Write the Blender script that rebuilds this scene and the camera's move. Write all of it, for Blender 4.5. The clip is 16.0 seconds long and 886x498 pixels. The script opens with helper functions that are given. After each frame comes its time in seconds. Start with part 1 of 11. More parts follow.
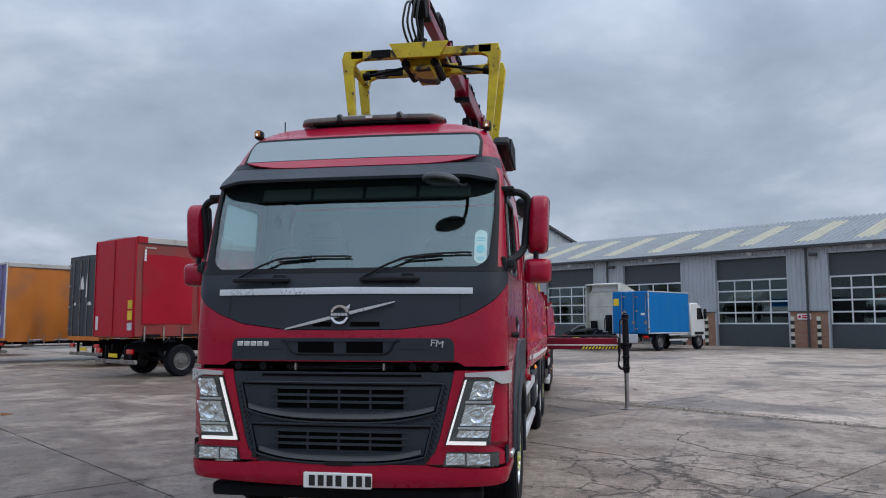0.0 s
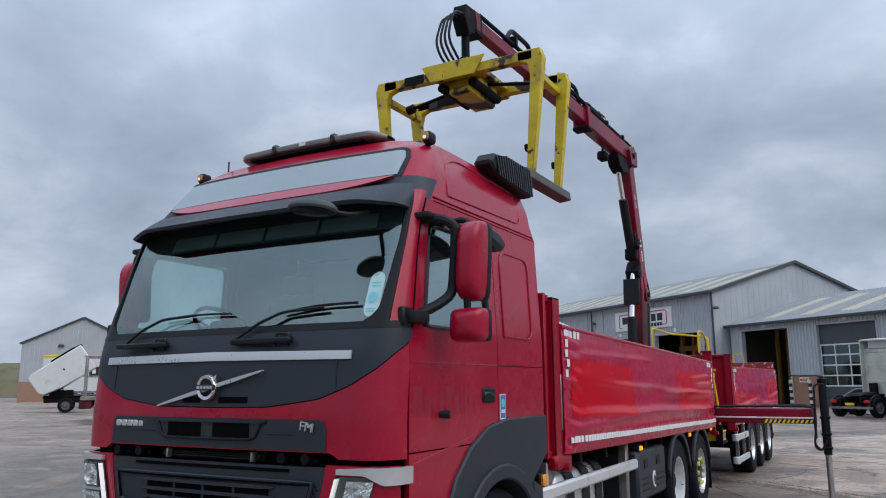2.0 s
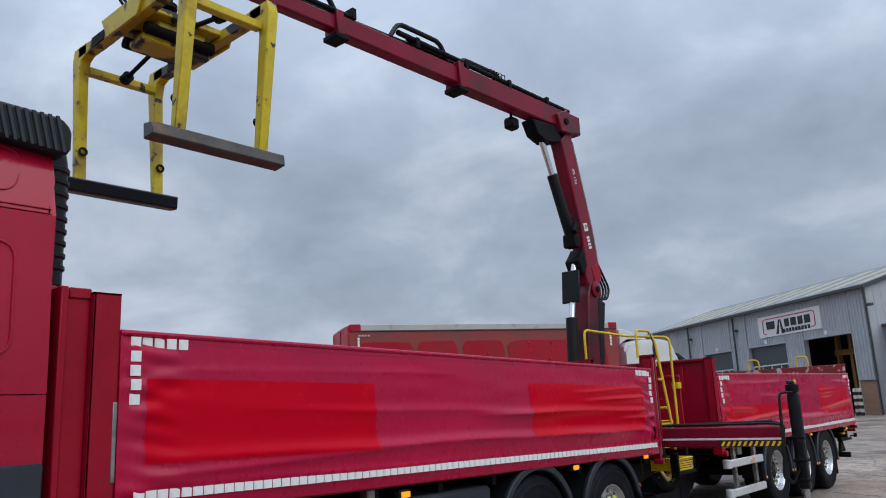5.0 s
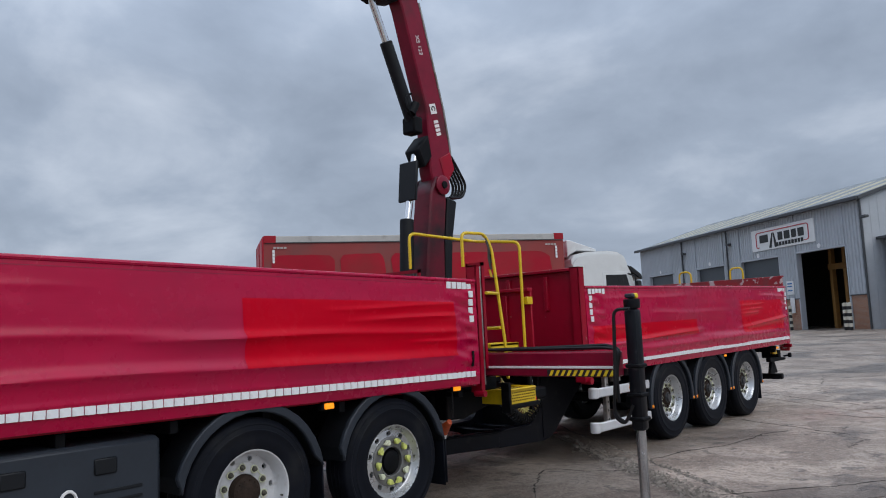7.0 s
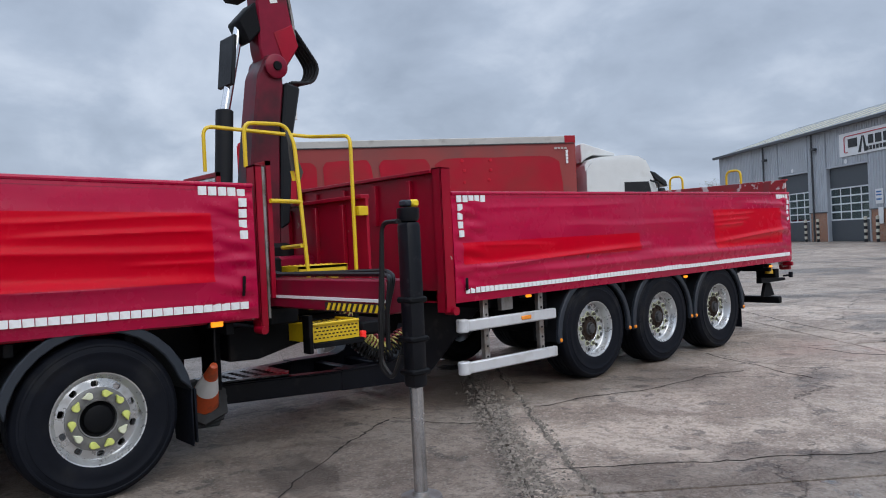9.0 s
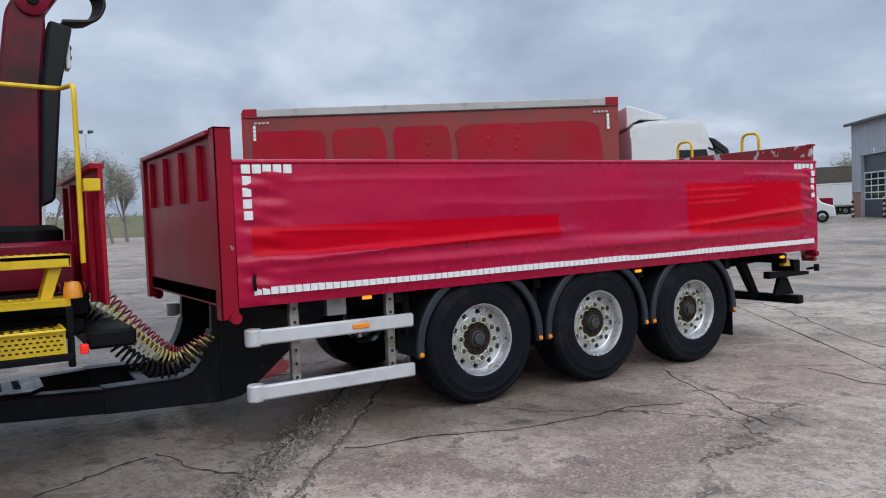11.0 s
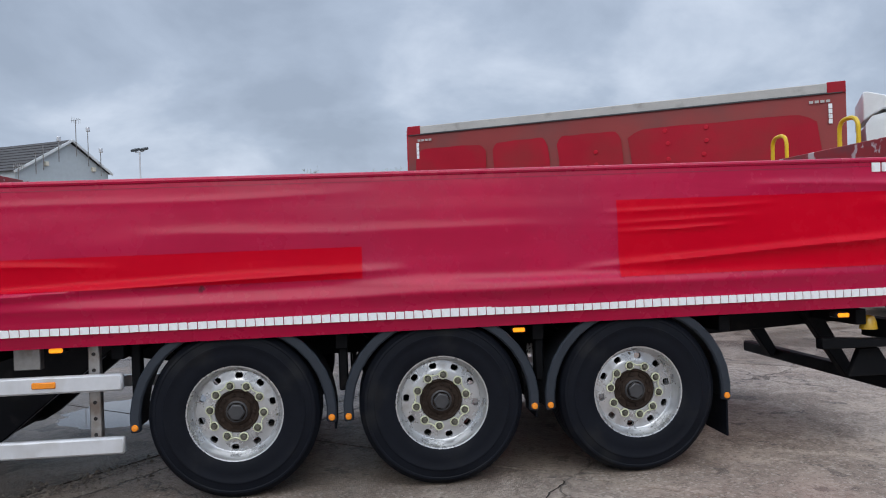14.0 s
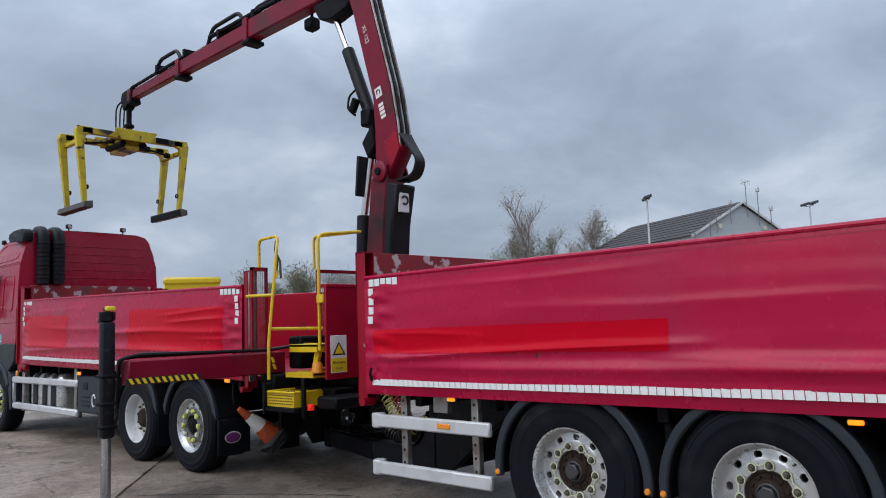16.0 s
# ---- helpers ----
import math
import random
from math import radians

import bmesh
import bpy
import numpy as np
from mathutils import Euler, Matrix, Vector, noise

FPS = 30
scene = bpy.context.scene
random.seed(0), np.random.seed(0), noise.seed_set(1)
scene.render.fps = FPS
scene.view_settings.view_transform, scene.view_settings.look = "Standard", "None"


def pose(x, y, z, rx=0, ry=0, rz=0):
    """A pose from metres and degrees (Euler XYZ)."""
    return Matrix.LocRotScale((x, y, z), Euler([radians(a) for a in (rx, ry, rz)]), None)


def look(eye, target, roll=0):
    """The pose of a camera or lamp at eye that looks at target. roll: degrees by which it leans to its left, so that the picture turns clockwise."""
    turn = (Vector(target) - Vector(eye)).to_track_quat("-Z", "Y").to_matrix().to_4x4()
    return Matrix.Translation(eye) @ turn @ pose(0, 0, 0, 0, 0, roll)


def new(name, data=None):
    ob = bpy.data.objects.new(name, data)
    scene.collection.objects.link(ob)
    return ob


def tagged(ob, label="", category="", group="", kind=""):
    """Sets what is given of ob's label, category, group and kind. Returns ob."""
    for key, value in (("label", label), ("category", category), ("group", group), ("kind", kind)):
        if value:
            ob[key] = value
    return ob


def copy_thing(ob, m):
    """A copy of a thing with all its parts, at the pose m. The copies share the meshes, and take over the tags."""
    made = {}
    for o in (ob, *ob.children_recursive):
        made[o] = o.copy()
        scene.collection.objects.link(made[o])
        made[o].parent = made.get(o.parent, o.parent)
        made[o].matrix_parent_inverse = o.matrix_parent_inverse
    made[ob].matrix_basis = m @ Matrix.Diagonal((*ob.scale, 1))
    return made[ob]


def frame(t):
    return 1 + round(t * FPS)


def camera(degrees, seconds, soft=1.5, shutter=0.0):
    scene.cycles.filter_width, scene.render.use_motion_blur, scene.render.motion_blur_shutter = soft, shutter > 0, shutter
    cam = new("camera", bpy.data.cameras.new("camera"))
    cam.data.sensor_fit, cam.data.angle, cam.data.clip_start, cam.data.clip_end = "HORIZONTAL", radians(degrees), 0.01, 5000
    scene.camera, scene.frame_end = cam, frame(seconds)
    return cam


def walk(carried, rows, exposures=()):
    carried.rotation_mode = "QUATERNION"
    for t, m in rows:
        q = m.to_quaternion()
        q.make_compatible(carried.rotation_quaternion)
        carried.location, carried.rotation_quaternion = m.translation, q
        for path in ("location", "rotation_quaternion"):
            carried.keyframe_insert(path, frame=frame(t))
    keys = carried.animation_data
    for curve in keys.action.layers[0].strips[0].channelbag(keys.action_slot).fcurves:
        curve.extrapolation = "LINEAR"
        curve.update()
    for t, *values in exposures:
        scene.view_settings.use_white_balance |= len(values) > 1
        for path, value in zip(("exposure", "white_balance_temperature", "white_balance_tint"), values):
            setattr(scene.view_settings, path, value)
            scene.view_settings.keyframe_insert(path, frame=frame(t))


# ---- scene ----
cam = camera(60.39, 16.0, soft=1.05, shutter=0.0)
PATH = [
    (0, (1.693, -5.577, 1.66), (1.373, -3.612, 1.85), -0.1),
    (0.5, (2.11, -5.016, 1.664), (1.621, -3.092, 1.905), -0.5),
    (1, (2.572, -4.451, 1.69), (1.893, -2.592, 1.982), -0.4),
    (1.5, (2.992, -3.874, 1.722), (2.15, -2.092, 2.057), -0.4),
    (2, (3.49, -3.361, 1.724), (2.528, -1.643, 2.075), -0.3),
    (2.5, (3.896, -2.765, 1.713), (2.851, -1.094, 2.05), -0.4),
    (3, (4.333, -2.163, 1.69), (3.235, -0.521, 1.999), -0.6),
    (3.5, (4.653, -1.5, 1.679), (3.504, 0.109, 1.981), -0.9),
    (4, (5.013, -0.831, 1.673), (3.807, 0.727, 2.017), -1.7),
    (4.2, (5.13, -0.566, 1.677), (3.903, 0.968, 2.051), -1.9),
    (6.3, (5.907, 2.473, 1.647), (4.575, 3.909, 2.055), -2.4),
    (6.5, (5.89, 2.785, 1.644), (4.56, 4.239, 1.986), -2.5),
    (7, (5.973, 3.536, 1.629), (4.637, 5.011, 1.83), -2.7),
    (7.5, (6.034, 4.276, 1.603), (4.671, 5.737, 1.703), -2.6),
    (8, (6.172, 5.04, 1.593), (4.764, 6.46, 1.63), -2.5),
    (8.5, (6.313, 5.799, 1.576), (4.854, 7.167, 1.576), -2.6),
    (9, (6.424, 6.515, 1.569), (4.916, 7.829, 1.548), -2.7),
    (9.5, (6.467, 7.274, 1.553), (4.918, 8.538, 1.511), -2.8),
    (11.8, (6.418, 10.764, 1.572), (4.635, 11.666, 1.504), -1.9),
    (12, (6.432, 11.052, 1.572), (4.627, 11.911, 1.514), -1.9),
    (12.5, (6.411, 11.818, 1.557), (4.558, 12.57, 1.524), -1.9),
    (13, (6.315, 12.567, 1.562), (4.418, 13.201, 1.54), -1.9),
    (13.5, (6.256, 13.312, 1.562), (4.31, 13.771, 1.545), -2.0),
    (14, (6.132, 14.011, 1.554), (4.143, 14.219, 1.543), -1.9),
    (14.5, (6.031, 14.682, 1.548), (4.038, 14.519, 1.551), -1.8),
    (15, (5.781, 15.19, 1.532), (3.913, 14.477, 1.574), -1.6),
    (15.5, (5.622, 15.674, 1.553), (4.024, 14.478, 1.684), -1.9),
    (16, (5.664, 16.221, 1.57), (4.211, 14.86, 1.767), -2.0),
]
walk(cam, [(t, look(eye, target, roll)) for t, eye, target, roll in PATH],
     ((0.0, -0.04), (3.0, 0.0), (4.2, -0.04), (6.5, -0.24), (7.3, -0.08), (8.3, 0.04), (9.5, 0.12), (11.8, 0.12), (13.5, 0.12), (15.0, 0.12), (16.0, 0.04)))

# ---- world and sun ----
world = bpy.data.worlds.new("overcast_sky")
scene.world = world
world.use_nodes = True
wn, wl = world.node_tree.nodes, world.node_tree.links
wn.clear()
SUN_EL, SUN_AZ = radians(46), radians(98)
sky = wn.new("ShaderNodeTexSky")
sky.sky_type, sky.sun_disc = "NISHITA", False
sky.sun_elevation, sky.sun_rotation = SUN_EL, SUN_AZ
sky.air_density, sky.dust_density = 1.5, 3.0
coord = wn.new("ShaderNodeTexCoord")
sep = wn.new("ShaderNodeSeparateXYZ")
wl.new(coord.outputs["Generated"], sep.inputs[0])
lift = wn.new("ShaderNodeMath"); lift.operation = "MAXIMUM"; lift.inputs[1].default_value = 0.0
wl.new(sep.outputs[2], lift.inputs[0])
plus = wn.new("ShaderNodeMath"); plus.operation = "ADD"; plus.inputs[1].default_value = 0.42
wl.new(lift.outputs[0], plus.inputs[0])
deck = wn.new("ShaderNodeVectorMath"); deck.operation = "DIVIDE"
comb = wn.new("ShaderNodeCombineXYZ")
for k in range(3):
    wl.new(plus.outputs[0], comb.inputs[k])
wl.new(coord.outputs["Generated"], deck.inputs[0]); wl.new(comb.outputs[0], deck.inputs[1])
big = wn.new("ShaderNodeTexNoise")
big.inputs["Scale"].default_value, big.inputs["Detail"].default_value, big.inputs["Roughness"].default_value = 2.5, 8.0, 0.54
big.inputs["Distortion"].default_value = 0.25
wl.new(deck.outputs[0], big.inputs["Vector"])
ramp = wn.new("ShaderNodeValToRGB")
ramp.color_ramp.elements[0].position, ramp.color_ramp.elements[0].color = 0.36, (0.272, 0.328, 0.424, 1)
ramp.color_ramp.elements[1].position, ramp.color_ramp.elements[1].color = 0.70, (0.51, 0.575, 0.685, 1)
mid = ramp.color_ramp.elements.new(0.52); mid.color = (0.345, 0.41, 0.52, 1)
wl.new(big.outputs["Fac"], ramp.inputs[0])
skyscale = wn.new("ShaderNodeVectorMath"); skyscale.operation = "SCALE"; skyscale.inputs["Scale"].default_value = 0.07
wl.new(sky.outputs[0], skyscale.inputs[0])
mix = wn.new("ShaderNodeMix"); mix.data_type = "RGBA"; mix.inputs["Factor"].default_value = 0.93
wl.new(skyscale.outputs[0], mix.inputs["A"]); wl.new(ramp.outputs[0], mix.inputs["B"])
# an overcast sky is brighter towards the zenith
zen = wn.new("ShaderNodeMapRange")
zen.inputs["From Min"].default_value, zen.inputs["From Max"].default_value = 0.30, 0.95
zen.inputs["To Min"].default_value, zen.inputs["To Max"].default_value = 1.2, 3.2
wl.new(sep.outputs[2], zen.inputs["Value"])
bg = wn.new("ShaderNodeBackground"); wl.new(zen.outputs[0], bg.inputs["Strength"])
wl.new(mix.outputs["Result"], bg.inputs[0])
wo = wn.new("ShaderNodeOutputWorld"); wl.new(bg.outputs[0], wo.inputs[0])

sun_data = bpy.data.lights.new("sun", "SUN")
sun_data.energy, sun_data.angle, sun_data.color = 1.35, radians(60), (1.0, 0.97, 0.92)
sun_ob = new("sun", sun_data)
sun_ob.matrix_world = look((0, 0, 60), Vector((0, 0, 60)) - Vector((math.sin(SUN_AZ) * math.cos(SUN_EL), math.cos(SUN_AZ) * math.cos(SUN_EL), math.sin(SUN_EL))))

# ---- building helpers ----
def thing(name, label, category, m=None, group="", kind=""):
    ob = new(name)
    ob.empty_display_size = 0.2
    if m is not None:
        ob.matrix_basis = m
    return tagged(ob, label, category, group, kind)


def finish(bm, mat, smooth=True):
    me = bpy.data.meshes.new("m")
    bmesh.ops.recalc_face_normals(bm, faces=bm.faces[:])
    if smooth:
        for f in bm.faces:
            f.smooth = True
        for e in bm.edges:
            e.smooth = e.calc_face_angle(0.0) < 0.62
    bm.to_mesh(me)
    bm.free()
    for one in (mat if isinstance(mat, (list, tuple)) else [mat]):
        me.materials.append(one)
    return me


def part(name, bm, mat, parent, label="", m=None, kind="", smooth=True):
    me = bm if isinstance(bm, bpy.types.Mesh) else finish(bm, mat, smooth)
    ob = new(name, me)
    ob.parent = parent
    if m is not None:
        ob.matrix_basis = m
    return tagged(ob, label, "", "", kind)


def solid(name, bm, mat, label, category, group="", kind="", m=None, smooth=True):
    """A top-level thing of one mesh."""
    me = bm if isinstance(bm, bpy.types.Mesh) else finish(bm, mat, smooth)
    ob = new(name, me)
    if m is not None:
        ob.matrix_basis = m
    return tagged(ob, label, category, group, kind)


def B():
    return bmesh.new()


def add(bm, other, m=None):
    me = bpy.data.meshes.new("t")
    other.to_mesh(me)
    other.free()
    if m is not None:
        me.transform(m)
    bm.from_mesh(me)
    bpy.data.meshes.remove(me)
    return bm


def box(bm, x0, x1, y0, y1, z0, z1, bevel=0.0, m=None, seg=1):
    t = B()
    bmesh.ops.create_cube(t, size=1.0, matrix=Matrix.Translation(((x0 + x1) / 2, (y0 + y1) / 2, (z0 + z1) / 2)) @ Matrix.Diagonal((abs(x1 - x0), abs(y1 - y0), abs(z1 - z0), 1)))
    if bevel:
        bmesh.ops.bevel(t, geom=t.edges[:], offset=bevel, segments=seg, affect="EDGES", profile=0.5)
    return add(bm, t, m)


def prism(bm, poly, axis, a0, a1, bevel=0.0, m=None):
    """A polygon in the plane across an axis (x: y,z; y: x,z; z: x,y), drawn out from a0 to a1."""
    def place(p, a):
        u, v = p
        return {"x": (a, u, v), "y": (u, a, v), "z": (u, v, a)}[axis]
    t = B()
    lo, hi = [t.verts.new(place(p, a0)) for p in poly], [t.verts.new(place(p, a1)) for p in poly]
    n = len(poly)
    t.faces.new(lo), t.faces.new(hi[::-1])
    for i in range(n):
        t.faces.new((lo[i], hi[i], hi[(i + 1) % n], lo[(i + 1) % n]))
    bmesh.ops.recalc_face_normals(t, faces=t.faces[:])
    if bevel:
        bmesh.ops.bevel(t, geom=t.edges[:], offset=bevel, segments=1, affect="EDGES")
    return add(bm, t, m)


def cyl(bm, p0, p1, r0, r1=None, seg=16, bevel=0.0):
    p0, p1 = Vector(p0), Vector(p1)
    d = p1 - p0
    q = d.to_track_quat("Z", "Y").to_matrix().to_4x4()
    t = B()
    bmesh.ops.create_cone(t, cap_ends=True, segments=seg, radius1=r0, radius2=r0 if r1 is None else r1, depth=d.length)
    if bevel:
        bmesh.ops.bevel(t, geom=[e for e in t.edges if abs(e.verts[0].co.z - e.verts[1].co.z) < 1e-6], offset=bevel, segments=1, affect="EDGES")
    return add(bm, t, Matrix.Translation((p0 + p1) / 2) @ q)


def arc_points(pts, radius=0.05, steps=4):
    """A polyline with its corners rounded."""
    pts = [Vector(p) for p in pts]
    out = [pts[0]]
    for a, b, c in zip(pts, pts[1:], pts[2:]):
        r = min(radius, (a - b).length * 0.45, (c - b).length * 0.45)
        u, v = b + (a - b).normalized() * r, b + (c - b).normalized() * r
        for k in range(steps + 1):
            s = k / steps
            out.append(u * (1 - s) ** 2 + b * 2 * s * (1 - s) + v * s * s)
    return out + [pts[-1]]


def tube(bm, pts, r, seg=8, radius=0.05, steps=4):
    pts = arc_points(pts, radius, steps) if radius else [Vector(p) for p in pts]
    rings, up = [], None
    for i, p in enumerate(pts):
        d = (pts[min(i + 1, len(pts) - 1)] - pts[max(i - 1, 0)]).normalized()
        if up is None:
            up = d.orthogonal().normalized()
        up = (up - d * up.dot(d))
        up = up.normalized() if up.length > 1e-5 else d.orthogonal().normalized()
        side = d.cross(up)
        rings.append([bm.verts.new(p + r * (math.cos(2 * math.pi * k / seg) * up + math.sin(2 * math.pi * k / seg) * side)) for k in range(seg)])
    for a, b in zip(rings, rings[1:]):
        for k in range(seg):
            bm.faces.new((a[k], a[(k + 1) % seg], b[(k + 1) % seg], b[k]))
    bm.faces.new(rings[0][::-1]), bm.faces.new(rings[-1])
    return bm


def lathe(bm, prof, m=None, seg=32, closed=False):
    """A profile of (radius, height) turned about the z axis."""
    t = B()
    rings = [[t.verts.new((r * math.cos(2 * math.pi * k / seg), r * math.sin(2 * math.pi * k / seg), h)) for k in range(seg)] for r, h in prof]
    pairs = list(zip(rings, rings[1:])) + ([(rings[-1], rings[0])] if closed else [])
    for a, b in pairs:
        for k in range(seg):
            t.faces.new((a[k], a[(k + 1) % seg], b[(k + 1) % seg], b[k]))
    return add(bm, t, m)


def sheet(bm, fn, nu, nv, thick=0.0, smooth_in=None):
    """A grid of fn(u, v) for u, v in 0..1; with a thickness it is a closed shell, set back along the normal."""
    P = [[Vector(fn(i / nu, j / nv)) for j in range(nv + 1)] for i in range(nu + 1)]
    front = [[bm.verts.new(p) for p in row] for row in P]
    for i in range(nu):
        for j in range(nv):
            bm.faces.new((front[i][j], front[i + 1][j], front[i + 1][j + 1], front[i][j + 1]))
    if thick:
        back = []
        for i in range(nu + 1):
            row = []
            for j in range(nv + 1):
                du = P[min(i + 1, nu)][j] - P[max(i - 1, 0)][j]
                dv = P[i][min(j + 1, nv)] - P[i][max(j - 1, 0)]
                n = du.cross(dv)
                n = n.normalized() if n.length > 1e-9 else Vector((0, 0, 1))
                row.append(bm.verts.new(P[i][j] - n * thick))
            back.append(row)
        for i in range(nu):
            for j in range(nv):
                bm.faces.new((back[i][j], back[i][j + 1], back[i + 1][j + 1], back[i + 1][j]))
        for i in range(nu):
            bm.faces.new((front[i][0], back[i][0], back[i + 1][0], front[i + 1][0]))
            bm.faces.new((front[i][nv], front[i + 1][nv], back[i + 1][nv], back[i][nv]))
        for j in range(nv):
            bm.faces.new((front[0][j], front[0][j + 1], back[0][j + 1], back[0][j]))
            bm.faces.new((front[nu][j], back[nu][j], back[nu][j + 1], front[nu][j + 1]))
    return bm


def lettering(text, size, m, mat, parent, name="lettering", label="", depth=0.004, squeeze=1.0):
    """Raised letters in the built-in font, in the plane of m, centred."""
    cu = bpy.data.curves.new("t", "FONT")
    cu.body, cu.size, cu.extrude, cu.align_x, cu.align_y = text, size, depth, "CENTER", "CENTER"
    tmp = new("t", cu)
    me = bpy.data.meshes.new_from_object(tmp.evaluated_get(bpy.context.evaluated_depsgraph_get()))
    bpy.data.objects.remove(tmp), bpy.data.curves.remove(cu)
    me.transform(Matrix.Diagonal((squeeze, 1, 1, 1)))
    me.materials.clear()
    me.materials.append(mat)
    ob = new(name, me)
    ob.parent, ob.matrix_basis = parent, m
    return tagged(ob, label)


def lerp(table, t):
    return float(np.interp(t, [a for a, _ in table], [b for _, b in table]))

# ---- materials ----
def material(name, colour, rough=0.5, metal=0.0, vary=0.12, scale=3.0, fine=40.0, bump=0.0, bump_scale=60.0, coat=0.0, dirt=None, dirt_scale=1.2, dirt_at=(0.5, 0.7), spec=0.5, island=0.0, rough_vary=0.1, chips=None, chips_at=0.66, chips_scale=14.0):
    mt = bpy.data.materials.new(name)
    mt.use_nodes = True
    n, l = mt.node_tree.nodes, mt.node_tree.links
    p = n["Principled BSDF"]
    co = n.new("ShaderNodeTexCoord")
    geo = n.new("ShaderNodeNewGeometry")
    a, b = n.new("ShaderNodeTexNoise"), n.new("ShaderNodeTexNoise")
    a.inputs["Scale"].default_value, a.inputs["Detail"].default_value = scale, 4
    b.inputs["Scale"].default_value, b.inputs["Detail"].default_value = fine, 3
    l.new(co.outputs["Object"], a.inputs["Vector"]); l.new(co.outputs["Object"], b.inputs["Vector"])
    add_ = n.new("ShaderNodeMath"); add_.operation = "MULTIPLY_ADD"; add_.inputs[1].default_value = 0.5
    l.new(b.outputs["Fac"], add_.inputs[0]); l.new(a.outputs["Fac"], add_.inputs[2])
    rng = n.new("ShaderNodeMapRange")
    rng.inputs["From Min"].default_value, rng.inputs["From Max"].default_value = 0.45, 1.05
    rng.inputs["To Min"].default_value, rng.inputs["To Max"].default_value = 1 - vary, 1 + vary
    l.new(add_.outputs[0], rng.inputs["Value"])
    sc = n.new("ShaderNodeVectorMath"); sc.operation = "SCALE"; sc.inputs[0].default_value = colour
    l.new(rng.outputs[0], sc.inputs["Scale"])
    last = sc.outputs[0]
    if island:
        m2 = n.new("ShaderNodeMapRange"); m2.inputs["To Min"].default_value, m2.inputs["To Max"].default_value = 1 - island, 1 + island
        l.new(geo.outputs["Random Per Island"], m2.inputs["Value"])
        s2 = n.new("ShaderNodeVectorMath"); s2.operation = "SCALE"
        l.new(last, s2.inputs[0]); l.new(m2.outputs[0], s2.inputs["Scale"])
        last = s2.outputs[0]
    def over(colour2, sc2, lo, hi, detail=6):
        d = n.new("ShaderNodeTexNoise"); d.inputs["Scale"].default_value, d.inputs["Detail"].default_value = sc2, detail
        l.new(co.outputs["Object"], d.inputs["Vector"])
        r = n.new("ShaderNodeMapRange"); r.inputs["From Min"].default_value, r.inputs["From Max"].default_value = lo, hi
        l.new(d.outputs["Fac"], r.inputs["Value"])
        mx = n.new("ShaderNodeMix"); mx.data_type = "RGBA"
        l.new(r.outputs[0], mx.inputs["Factor"]); l.new(last, mx.inputs["A"]); mx.inputs["B"].default_value = (*colour2, 1)
        return mx.outputs["Result"]
    if dirt:
        last = over(dirt, dirt_scale, *dirt_at)
    if chips:
        last = over(chips, chips_scale, chips_at, chips_at + 0.03)
    l.new(last, p.inputs["Base Color"])
    rr = n.new("ShaderNodeMapRange")
    rr.inputs["From Min"].default_value, rr.inputs["From Max"].default_value = 0.45, 1.05
    rr.inputs["To Min"].default_value, rr.inputs["To Max"].default_value = max(0.02, rough - rough_vary), min(1, rough + rough_vary)
    l.new(add_.outputs[0], rr.inputs["Value"]); l.new(rr.outputs[0], p.inputs["Roughness"])
    p.inputs["Metallic"].default_value = metal
    p.inputs["Specular IOR Level"].default_value = spec
    p.inputs["Coat Weight"].default_value = coat
    p.inputs["Coat Roughness"].default_value = 0.08
    if bump:
        bp = n.new("ShaderNodeBump"); bp.inputs["Strength"].default_value, bp.inputs["Distance"].default_value = bump, 0.01
        c = n.new("ShaderNodeTexNoise"); c.inputs["Scale"].default_value, c.inputs["Detail"].default_value = bump_scale, 4
        l.new(co.outputs["Object"], c.inputs["Vector"]); l.new(c.outputs["Fac"], bp.inputs["Height"])
        l.new(bp.outputs[0], p.inputs["Normal"])
    return mt


def glow(name, colour, strength, base=(0.8, 0.8, 0.8)):
    mt = material(name, base, 0.3)
    p = mt.node_tree.nodes["Principled BSDF"]
    p.inputs["Emission Color"].default_value, p.inputs["Emission Strength"].default_value = (*colour, 1), strength
    return mt


def pane(name, tint=(0.75, 0.85, 0.83), gloss_rough=0.02, straight=0.08):
    """Thin glass: tinted clear, with a reflection that grows at a slant."""
    mt = bpy.data.materials.new(name)
    mt.use_nodes = True
    n, l = mt.node_tree.nodes, mt.node_tree.links
    n.clear()
    out, mx = n.new("ShaderNodeOutputMaterial"), n.new("ShaderNodeMixShader")
    tr, gl, lw = n.new("ShaderNodeBsdfTransparent"), n.new("ShaderNodeBsdfGlossy"), n.new("ShaderNodeLayerWeight")
    lw.inputs["Blend"].default_value = 0.5
    tr.inputs[0].default_value = (*tint, 1)
    gl.inputs["Roughness"].default_value = gloss_rough
    gl.inputs["Color"].default_value = (0.76, 0.94, 0.93, 1)
    pw = n.new("ShaderNodeMath"); pw.operation = "POWER"; pw.inputs[1].default_value = 4.0
    mr = n.new("ShaderNodeMapRange"); mr.inputs["To Min"].default_value = straight
    l.new(lw.outputs["Facing"], pw.inputs[0]); l.new(pw.outputs[0], mr.inputs["Value"]); l.new(mr.outputs[0], mx.inputs[0])
    l.new(tr.outputs[0], mx.inputs[1]); l.new(gl.outputs[0], mx.inputs[2]); l.new(mx.outputs[0], out.inputs[0])
    return mt


